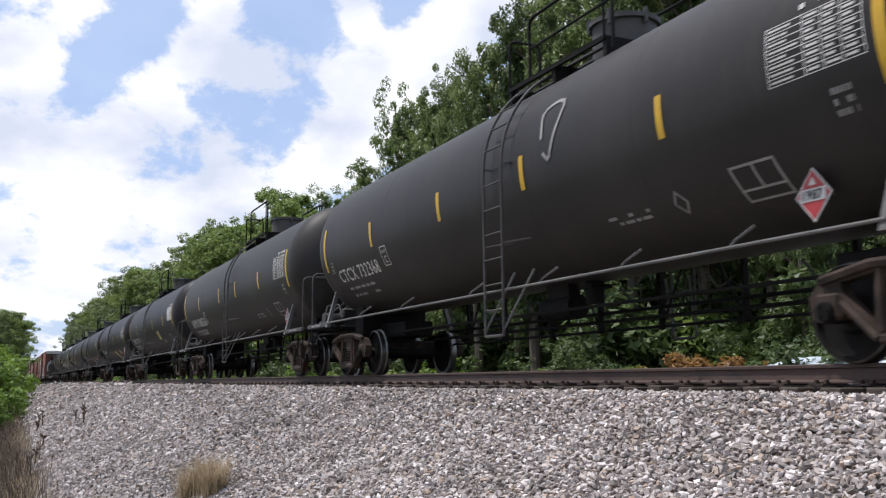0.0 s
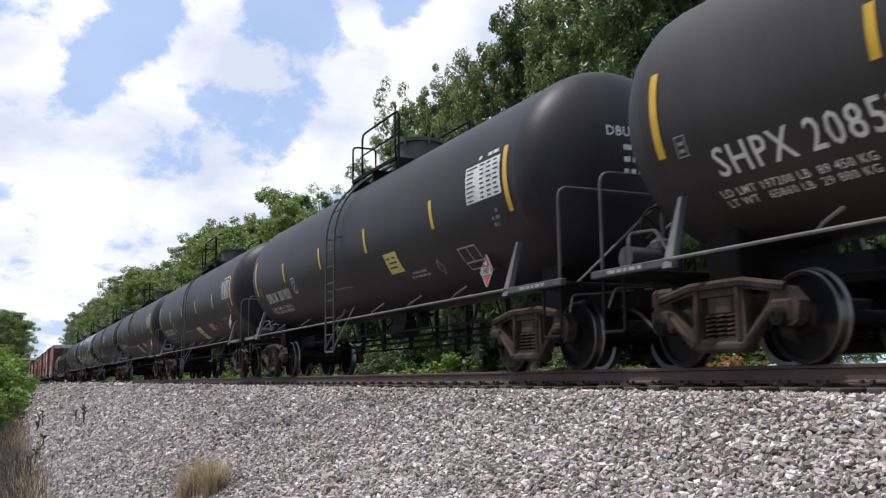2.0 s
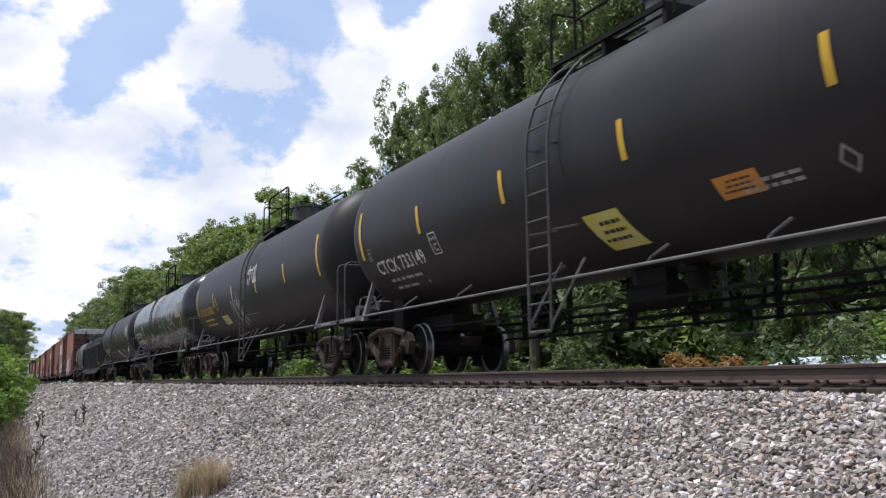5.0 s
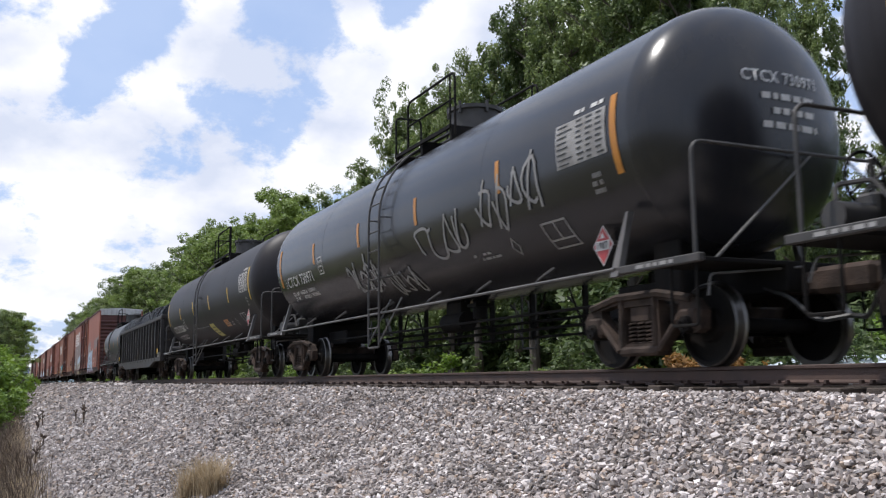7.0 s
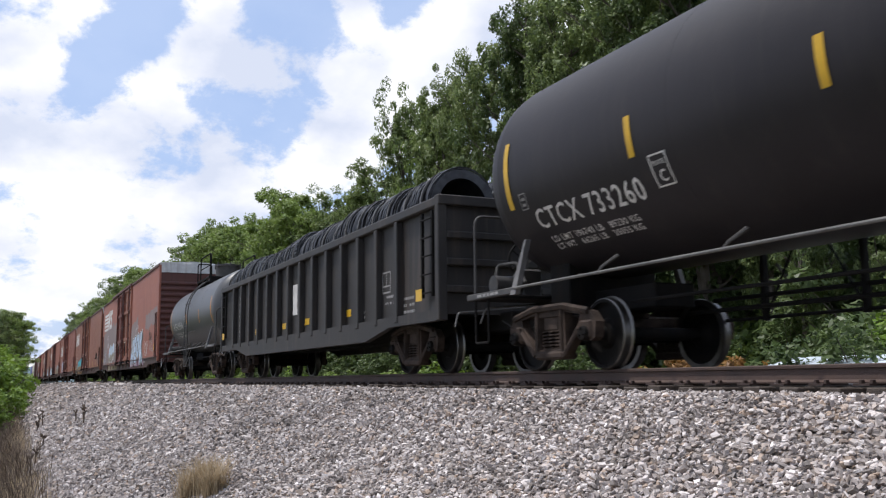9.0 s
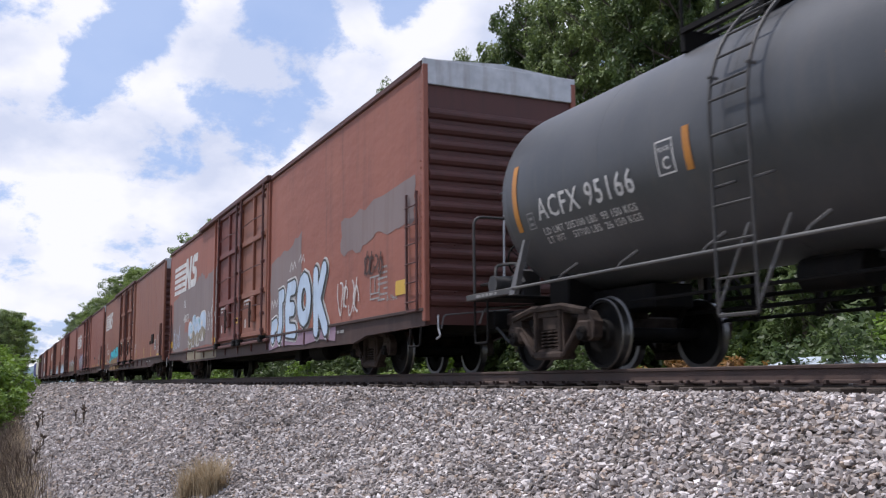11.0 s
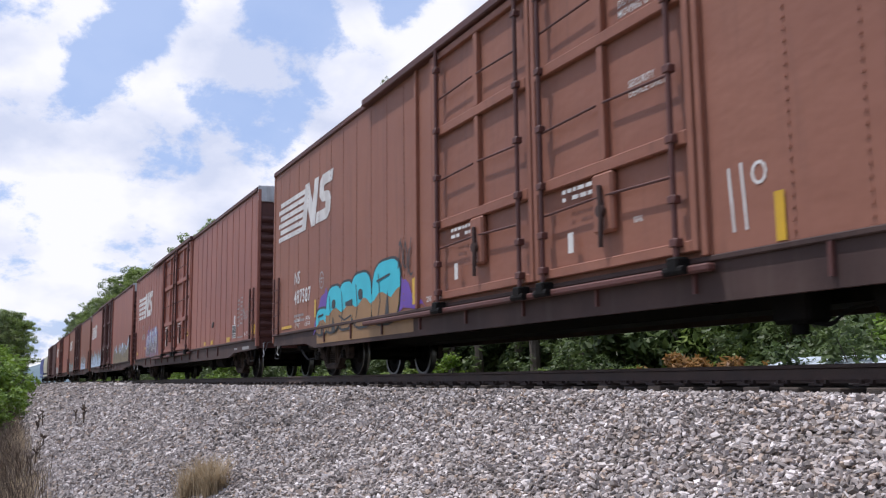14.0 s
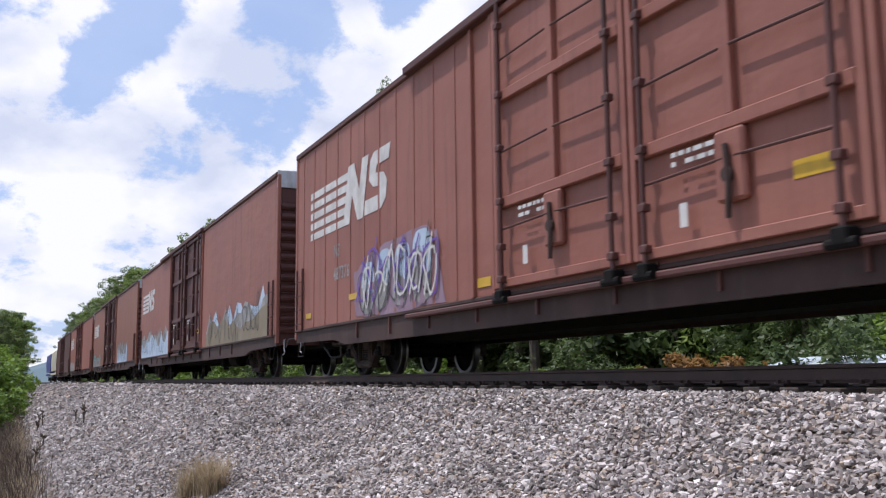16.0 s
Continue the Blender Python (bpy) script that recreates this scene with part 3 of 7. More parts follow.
def make_track():
    track = thing("railway_track", "single railway track of rusty rails on dark wooden ties", "track")
    prof = [(-0.07, -0.18), (-0.07, -0.166), (-0.015, -0.145), (-0.010, -0.045), (-0.036, -0.036), (-0.037, -0.010), (-0.028, 0.0), (0.028, 0.0), (0.037, -0.010), (0.036, -0.036), (0.010, -0.045), (0.015, -0.145), (0.07, -0.166), (0.07, -0.18)]
    for y in (-0.755, 0.755):
        bm = bmesh.new()
        a = [bm.verts.new((-900, y + u, w)) for u, w in prof]
        b = [bm.verts.new((60, y + u, w)) for u, w in prof]
        for i in range(len(prof)):
            fc = bm.faces.new((a[i - 1], a[i], b[i], b[i - 1]))
            fc.material_index = 1 if i == 7 else 0
        bm.faces.new(a)
        bm.faces.new(b[::-1])
        part("rail", bm, (RAIL, RAIL_TOP), track)
    bm = bmesh.new()
    box(bm, -0.115, 0.115, -1.3, 1.3, -0.38, -0.20, 0.012)
    first = part("tie", bm, TIE, track)
    bm = bmesh.new()
    box(bm, -0.09, 0.09, -0.93, -0.6, -0.2, -0.181)
    for sx in (-0.06, 0.06):
        for sy in (-0.85, -0.665):
            box(bm, sx - 0.014, sx + 0.014, sy - 0.02, sy + 0.02, -0.19, -0.148)
    plate_ = part("tie_plate", bm, RAIL, track, "rusty tie plate with spikes")
    rnd = random.Random(8)
    first.matrix_basis = pose(-3, 0, 0)
    plate_.matrix_basis = pose(-3, 0, 0)
    for i in range(1, 200):
        x = -3 - 0.5 * i + rnd.uniform(-0.03, 0.03)
        again(first, x, rnd.uniform(-0.06, 0.06), rnd.uniform(-0.02, 0.005), rnd.uniform(-1.5, 1.5))
        if i < 120:
            again(plate_, x)
    bm = bmesh.new()
    for i in range(1, 14):
        box(bm, -3 + 0.5 * i - 0.115, -3 + 0.5 * i + 0.115, -1.3, 1.3, -0.38, -0.2)
    for i in range(200, 900):
        box(bm, -3 - 0.5 * i - 0.115, -3 - 0.5 * i + 0.115, -1.3, 1.3, -0.38, -0.2)
    tagged(part("ties_beyond", bm, TIE, track), kind="stuff")


make_ground()
make_track()


# ---- running gear, shared by all cars ----
BOGIE = []


def make_bogie(car, x):
    """A bogie under a car; all bogies after the first share its meshes."""
    if BOGIE:
        src = BOGIE[0]
        top = tagged(new("bogie", src.data), src["label"])
        top.parent, top.matrix_basis = car, pose(x, 0, 0)
        for ch in src.children:
            o = new(ch.name.split(".")[0], ch.data)
            o.parent, o.matrix_basis = top, ch.matrix_basis.copy()
            if "label" in ch:
                tagged(o, ch["label"])
        return top
    bm = bmesh.new()
    box(bm, -0.2, 0.2, -1.1, 1.1, 0.52, 0.74, 0.03)
    box(bm, -0.3, 0.3, -0.35, 0.35, 0.7, 0.82, 0.02)
    bogie = part("bogie", bm, CAST, car, "dusty cast-iron freight bogie with two axles")
    bogie.matrix_basis = pose(x, 0, 0)
    half = [(1.08, 0.40), (1.11, 0.60), (0.98, 0.74), (0.72, 0.79), (0.4, 0.87)]
    low = [(0.99, 0.36), (0.80, 0.40), (0.71, 0.50), (0.40, 0.20), (0.30, 0.15)]
    outer = [(-a, b) for a, b in half] + [(a, b) for a, b in half[::-1]] + low + [(-a, b) for a, b in low[::-1]]
    hole = [(0.37, 0.77), (0.75, 0.71), (0.72, 0.61), (0.4, 0.3)]
    mid = [(-0.26, 0.28), (0.26, 0.28), (0.27, 0.72), (-0.27, 0.72)]
    for side in (-1, 1):
        bm = bmesh.new()
        plate(bm, outer, [hole, [(-a, b) for a, b in hole][::-1], mid], side * 0.99, side * 1.12)
        bmesh.ops.recalc_face_normals(bm, faces=bm.faces)
        # cast ribs and the journal housings
        for sx in (-1, 1):
            box(bm, sx * 0.889 - 0.15, sx * 0.889 + 0.15, min(side * 0.95, side * 1.15), max(side * 0.95, side * 1.15), 0.38, 0.64, 0.04)
            tube(bm, [(sx * 0.74, side * 1.12, 0.53), (sx * 0.38, side * 1.12, 0.2)], 0.04, 6)
            tube(bm, [(sx * 0.31, side * 1.13, 0.26), (sx * 0.31, side * 1.13, 0.8)], 0.032, 6)
        tube(bm, [(-0.95, side * 1.12, 0.74), (-0.4, side * 1.13, 0.84), (0.4, side * 1.13, 0.84), (0.95, side * 1.12, 0.74)], 0.05, 6)
        box(bm, -0.36, 0.36, min(side * 0.9, side * 1.16), max(side * 0.9, side * 1.16), 0.14, 0.25, 0.03)
        part("side_frame", bm, CAST, bogie, "dusty cast side frame with triangular openings")
        for k, sx in enumerate((-0.16, 0.0, 0.16)):
            bm = bmesh.new()
            pts = [(sx + 0.068 * math.cos(a), side * 1.04 + 0.068 * math.sin(a), 0.25 + 0.28 * a / (12 * math.pi)) for a in [j * math.pi / 5 for j in range(61)]]
            tube(bm, pts, 0.016, 5)
            part("coil_spring", bm, CAST, bogie, smooth=True)
    r = 0.457
    for sx in (-0.889, 0.889):
        bm = bmesh.new()
        prof, mats = [], []

        def add(s, rad, m=0):
            prof.append((s, rad))
            mats.append(m)
        add(-1.2, 0.05), add(-1.2, 0.085), add(-1.12, 0.105), add(-0.95, 0.105), add(-0.95, 0.08), add(-0.86, 0.1), add(-0.86, 0.17), add(-0.80, 0.2)
        add(-0.785, 0.30), add(-0.80, 0.40), add(-0.855, 0.405), add(-0.86, 0.442, 1), add(-0.85, r, 1), add(-0.755, r + 0.004, 1), add(-0.735, r + 0.03, 1), add(-0.715, r + 0.02, 1), add(-0.715, 0.4), add(-0.75, 0.38), add(-0.745, 0.2), add(-0.68, 0.13), add(-0.67, 0.085)
        full = prof + [(-s, q) for s, q in prof[::-1]]
        ms = mats[:-1] + [0] + mats[:-1][::-1]
        lathe(bm, full, "Y", 40, ms)
        for side in (-1, 1):
            for k in range(3):
                a = k * 2 * math.pi / 3
                box(bm, 0.05 * math.cos(a) - 0.014, 0.05 * math.cos(a) + 0.014, min(side * 1.2, side * 1.222), max(side * 1.2, side * 1.222), 0.05 * math.sin(a) - 0.014, 0.05 * math.sin(a) + 0.014)
        w = part("wheelset", bm, (STEEL_DARK, TREAD), bogie, "steel wheelset with bright worn rims", smooth=True)
        w.matrix_basis = pose(sx, 0, r)
    bm = bmesh.new()
    tube(bm, [(-1.5, -0.25, 0.5), (-0.6, -0.2, 0.42), (0.6, -0.2, 0.42)], 0.03, 6)
    box(bm, -0.45, -0.38, -0.85, 0.85, 0.36, 0.46)
    box(bm, 0.38, 0.45, -0.85, 0.85, 0.36, 0.46)
    part("brake_beam", bm, STEEL_DARK, bogie)
    BOGIE.append(bogie)
    return bogie


def make_coupler(car, x, s):
    bm = bmesh.new()
    box(bm, min(x, x + s * 0.55), max(x, x + s * 0.55), -0.11, 0.11, 0.77, 0.99, 0.03)
    box(bm, min(x + s * 0.45, x + s * 0.85), max(x + s * 0.45, x + s * 0.85), -0.17, 0.15, 0.74, 1.02, 0.05)
    part("coupler", bm, CAST, car, "rusty knuckle coupler")
    bm = bmesh.new()
    tube(bm, bend([(x - s * 0.1, -0.3, 0.85), (x + s * 0.25, -0.3, 0.72), (x + s * 0.5, -0.2, 0.45), (x + s * 0.85, -0.05, 0.5)], 0.12), 0.028, 6)
    part("brake_hose", bm, BLACK_INK, car, "black rubber brake hose", smooth=True)
    bm = bmesh.new()
    tube(bm, bend([(x + s * 0.3, -0.1, 1.05), (x + s * 0.12, -0.4, 1.03), (x + s * 0.12, -1.25, 0.95), (x + s * 0.16, -1.32, 0.72)], 0.06), 0.014, 6)
    part("uncoupling_lever", bm, STEEL_PALE, car, smooth=True)


# ---- tank cars ----
def make_tank_car(label, paint, L=7.55, R=1.53, zc=2.82, head=0.82, sill=True):
    car = thing("tank_car", label, "tank car", "tank cars of the freight train")
    bm = bmesh.new()
    prof = []
    for i in range(1, 12):
        a = i * math.pi / 22
        prof.append((-L - head * math.cos(a) ** 0.9, R * math.sin(a) ** 0.92))
    prof += [(-L, R), (-L + 0.02, R)]
    rings = [-L / 2, -L / 2 + 0.02, 0, 0.02]
    prof += [(x, R) for x in rings]
    prof = prof + [(-x, r) for x, r in prof[::-1] if x < -0.5]
    lathe(bm, prof, "X", 96)
    bmesh.ops.translate(bm, vec=(0, 0, zc), verts=bm.verts)
    part("tank_shell", bm, paint, car, "", smooth=True)
    for x in (-L * 0.5, L * 0.02, L * 0.52):
        bm = bmesh.new()
        lathe(bm, [(x - 0.02, R - 0.01), (x - 0.015, R + 0.0015), (x + 0.015, R + 0.0015), (x + 0.02, R - 0.01)], "X", 96)
        bmesh.ops.translate(bm, vec=(0, 0, zc), verts=bm.verts)
        part("weld_seam", bm, paint, car, smooth=True)
    E = L - 0.35
    end = L + 1.1
    for s in (-1, 1):
        bm = bmesh.new()
        box(bm, min(s * (E - 1.6), s * end), max(s * (E - 1.6), s * end), -0.32, 0.32, 0.78, 1.1, 0.02)
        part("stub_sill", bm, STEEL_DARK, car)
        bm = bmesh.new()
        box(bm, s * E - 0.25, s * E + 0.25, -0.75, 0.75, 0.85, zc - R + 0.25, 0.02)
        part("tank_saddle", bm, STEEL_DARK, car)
    for side in (-1, 1):
        bm = bmesh.new()
        tube(bm, [(-E, side * 1.5, 1.13), (E, side * 1.5, 1.13)], 0.02, 8)
        part("side_handrail", bm, STEEL_PALE, car, "worn grey pipe handrail", smooth=True)
        for x in (-E * 0.72, -E * 0.42, -0.3, E * 0.25, E * 0.5, E * 0.75):
            bm = bmesh.new()
            tube(bm, [(x, side * 1.5, 1.12), (x + 0.04, side * 1.45, 1.2), (x + 0.09, side * 1.25, 1.34)], [0.016, 0.018, 0.026], 6)
            part("rail_bracket", bm, STEEL_MID, car)
        for s in (-1, 1):
            bm = bmesh.new()
            x = s * E
            vs = [(x - 0.075, 1.04), (x + 0.075, 1.04), (x + 0.025, 1.82), (x - 0.025, 1.82)]
            lo, hi = sorted((side * 1.50, side * 1.53))
            b = [bm.verts.new((u, (side * 1.52 if w < 1.5 else side * 1.3), w)) for u, w in vs]
            t = [bm.verts.new((u, (side * 1.44 if w < 1.5 else side * 1.22), w)) for u, w in vs]
            bm.faces.new(b), bm.faces.new(t[::-1])
            for i in range(4):
                bm.faces.new((b[i - 1], b[i], t[i], t[i - 1]))
            part("end_strut", bm, STEEL_PALE, car, "grey steel strut with stencilled bars")
            bm = bmesh.new()
            box(bm, min(x, s * end), max(x, s * end), min(side * 1.42, side * 1.5), max(side * 1.42, side * 1.5), 1.06, 1.15, 0.01)
            part("platform_sill", bm, STEEL_MID, car)
            bm = bmesh.new()
            tube(bm, bend([(s * (end - 0.14), side * 1.42, 1.1), (s * (end - 0.14), side * 1.42, 0.42), (s * (end - 0.55), side * 1.42, 0.42), (s * (end - 0.55), side * 1.42, 1.05)], 0.05), 0.018, 6)
            part("step", bm, STEEL_DARK, car, smooth=True)
    for s in (-1, 1):
        bm = bmesh.new()
        box(bm, min(s * (L + 0.35), s * end), max(s * (L + 0.35), s * end), -1.42, 1.42, 1.06, 1.11, 0.008)
        part("end_platform", bm, STEEL_DARK, car)
        bm = bmesh.new()
        x = s * (end - 0.14)
        tube(bm, bend([(x, -1.42, 1.1), (x, -1.42, 2.36), (x, 1.42, 2.36), (x, 1.42, 1.1)], 0.16), 0.022, 8)
        part("end_handrail", bm, STEEL_MID, car, smooth=True)
        bm = bmesh.new()
        tube(bm, [(x, -1.15, 1.12), (x, 0.3, 2.36)], 0.016, 6)
        part("handrail_brace", bm, STEEL_PALE, car)
        make_coupler(car, s * (end - 0.25), s)
        bm = bmesh.new()
        bars(bm, 0, 0, 0.75, 1, 0.1, 0.04, 77)
        part("sill_stencil", on_side(bm, s * (E + 0.75) - 0.35, 1.085, -1.505), CHALK, car)
    # brake gear on the rear platform
    bm = bmesh.new()
    box(bm, -end + 0.15, -end + 0.4, -0.75, -0.4, 1.1, 1.55, 0.03)
    tube(bm, [(-end + 0.2, -0.55, 1.5), (-end + 0.2, -0.55, 1.9)], 0.03, 6)
    part("brake_valve", bm, STEEL_MID, car)
    bm = bmesh.new()
    tube(bm, [(-end + 0.3, -1.2, 1.3), (-end + 0.3, -0.75, 1.3)], 0.14, 14)
    tube(bm, bend([(-end + 0.3, -1.15, 1.4), (-end + 0.25, -1.1, 1.6), (-end + 0.5, -0.9, 1.62), (-end + 0.75, -0.9, 1.3)], 0.06), 0.025, 6)
    tube(bm, [(-end + 0.3, -0.95, 1.3), (-end + 0.3, -0.95, 1.11)], 0.06, 8)
    part("brake_cylinder", bm, STEEL_MID, car, "worn dark grey brake cylinder with bent pipe", smooth=True)
    bm = bmesh.new()
    pts = [(-end + 0.12, -0.55 + 0.27 * math.cos(a), 1.72 + 0.27 * math.sin(a)) for a in [k * math.pi / 10 for k in range(21)]]
    tube(bm, pts, 0.017, 6, False)
    for k in range(5):
        a = k * 2 * math.pi / 5
        tube(bm, [(-end + 0.12, -0.55, 1.72), (-end + 0.12, -0.55 + 0.27 * math.cos(a), 1.72 + 0.27 * math.sin(a))], 0.011, 5)
    part("brake_wheel", bm, STEEL_DARK, car)
    # pipes, rods and hangers under the tank
    for y, z, q in ((-0.55, 0.86, 0.022), (0.35, 0.72, 0.028), (0.8, 0.9, 0.028), (0.8, 0.62, 0.022)):
        bm = bmesh.new()
        tube(bm, [(-E + 1.4, y, z), (E - 1.4, y, z)], q, 6)
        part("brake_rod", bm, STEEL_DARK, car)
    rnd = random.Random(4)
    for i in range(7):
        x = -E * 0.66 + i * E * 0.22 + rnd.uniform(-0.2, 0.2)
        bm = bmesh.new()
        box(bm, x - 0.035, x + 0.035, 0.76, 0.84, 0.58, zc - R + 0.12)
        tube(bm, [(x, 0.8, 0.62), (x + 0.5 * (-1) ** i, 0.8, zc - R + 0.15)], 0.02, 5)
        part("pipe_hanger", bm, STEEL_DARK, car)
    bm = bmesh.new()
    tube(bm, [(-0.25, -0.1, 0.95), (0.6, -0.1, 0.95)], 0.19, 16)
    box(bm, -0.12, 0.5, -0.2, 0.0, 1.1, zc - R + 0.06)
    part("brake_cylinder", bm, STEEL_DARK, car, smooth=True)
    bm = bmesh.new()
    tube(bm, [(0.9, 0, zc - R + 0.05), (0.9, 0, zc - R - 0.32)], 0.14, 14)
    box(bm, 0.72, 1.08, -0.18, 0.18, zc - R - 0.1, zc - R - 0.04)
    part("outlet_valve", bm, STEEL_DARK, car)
    for s in (-1, 1):
        make_bogie(car, s * E - 0.1 if s > 0 else -E + 0.3)
    return car


def add_ladder(car, side=-1, x=0.1, w=0.27, R=1.53, zc=2.82):
    """Side ladder that follows the shell up to the platform, with its rungs."""
    off = 0.13
    path = [(side * (R + off), 0.48)] + [(side * (R + off) * math.cos(radians(a)), zc + (R + off) * math.sin(radians(a))) for a in range(0, 76, 6)]
    bm = bmesh.new()
    tube(bm, bend([(x - w, y, z) for y, z in path[::-1]] + [(x + w, y, z) for y, z in path], 0.03, 2), 0.021, 6)
    ladder = part("side_ladder", bm, STEEL_MID, car, "worn dark steel ladder", smooth=True)
    pts = [(side * (R + off), 0.48 + 0.36 * k) for k in range(1, 7)] + [path[i] for i in (3, 5, 7, 9, 11)]
    for y, z in pts:
        bm = bmesh.new()
        tube(bm, [(x - w, y, z), (x + w, y, z)], 0.014, 6)
        part("rung", bm, STEEL_MID, ladder)
    for sx in (-w, w):
        for p, q in (((x + sx, side * (R + off), 0.55), (x + sx + 0.28, side * 1.32, 1.38)), ((x + sx, side * (R + off), 1.75), (x + sx, side * 1.2, 1.85)), ((x + sx, side * (R + off), 2.9), (x + sx, side * R, 2.9))):
            bm = bmesh.new()
            tube(bm, [p, q], 0.017, 6)
            part("ladder_brace", bm, STEEL_PALE, ladder)


def add_top(car, x0=-1.25, x1=1.55, dome=0.85, R=1.53, zc=2.82, tall=0.95):
    top = zc + R
    bm = bmesh.new()
    pts = [(x0, -0.85, top), (x1, -0.85, top), (x1, 0.85, top), (x0, 0.85, top), (x0, -0.85, top)]
    tube(bm, pts, 0.045, 4)
    walkway = part("top_platform", bm, STEEL_DARK, car, "open steel grating platform")
    for k in range(9):
        y = -0.8 + 0.2 * k
        bm = bmesh.new()
        box(bm, x0, x1, y - 0.035, y + 0.035, top + 0.02, top + 0.05)
        part("grating_slat", bm, STEEL_MID, walkway)
    for x in (x0, (x0 + x1) / 2, x1):
        bm = bmesh.new()
        box(bm, x - 0.04, x + 0.04, -0.85, 0.85, top - 0.24, top + 0.02)
        part("platform_bearer", bm, STEEL_DARK, walkway)
    for side in (-1, 1):
        bm = bmesh.new()
        tube(bm, bend([(x0 + 0.62, side * 0.85, top), (x0 + 0.62, side * 0.85, top + tall), (x1 + 0.2, side * 0.85, top + tall), (x1 + 0.2, side * 0.85, top - 0.2)], 0.16), 0.024, 7)
        tube(bm, [(x0 + 0.62, side * 0.85, top + tall * 0.5), (x1 + 0.2, side * 0.85, top + tall * 0.5)], 0.019, 6)
        tube(bm, bend([(x0, side * 0.85, top), (x0, side * 0.85, top + tall * 0.86), (x0, side * 0.3, top + tall * 0.86), (x0, side * 0.3, top)], 0.1), 0.022, 7)
        tube(bm, [(x1, side * 0.85, top), (x1, side * 0.85, top + tall)], 0.02, 6)
        part("platform_rail", bm, STEEL_DARK, walkway, "black pipe guard rail", smooth=True)
    bm = bmesh.new()
    tube(bm, [(dome, 0, top - 0.1), (dome, 0, top + 0.5)], 0.46, 28)
    tube(bm, [(dome, 0, top + 0.5), (dome, 0, top + 0.57)], 0.51, 28)
    tube(bm, [(dome, 0, top + 0.57), (dome, 0, top + 0.62)], [0.45, 0.2], 28)
    for k in range(6):
        a = k * math.pi / 3
        tube(bm, [(dome + 0.5 * math.cos(a), 0.5 * math.sin(a), top + 0.42), (dome + 0.5 * math.cos(a), 0.5 * math.sin(a), top + 0.64)], 0.03, 6)
    part("manway_dome", bm, STEEL_MID, car, "black bolted manway cover", smooth=True)
    bm = bmesh.new()
    tube(bm, [(dome - 0.95, 0.25, top - 0.05), (dome - 0.95, 0.25, top + 0.35)], 0.16, 16)
    tube(bm, [(dome - 0.95, 0.25, top + 0.35), (dome - 0.95, 0.25, top + 0.4)], 0.2, 16)
    part("safety_valve", bm, STEEL_DARK, car, smooth=True)


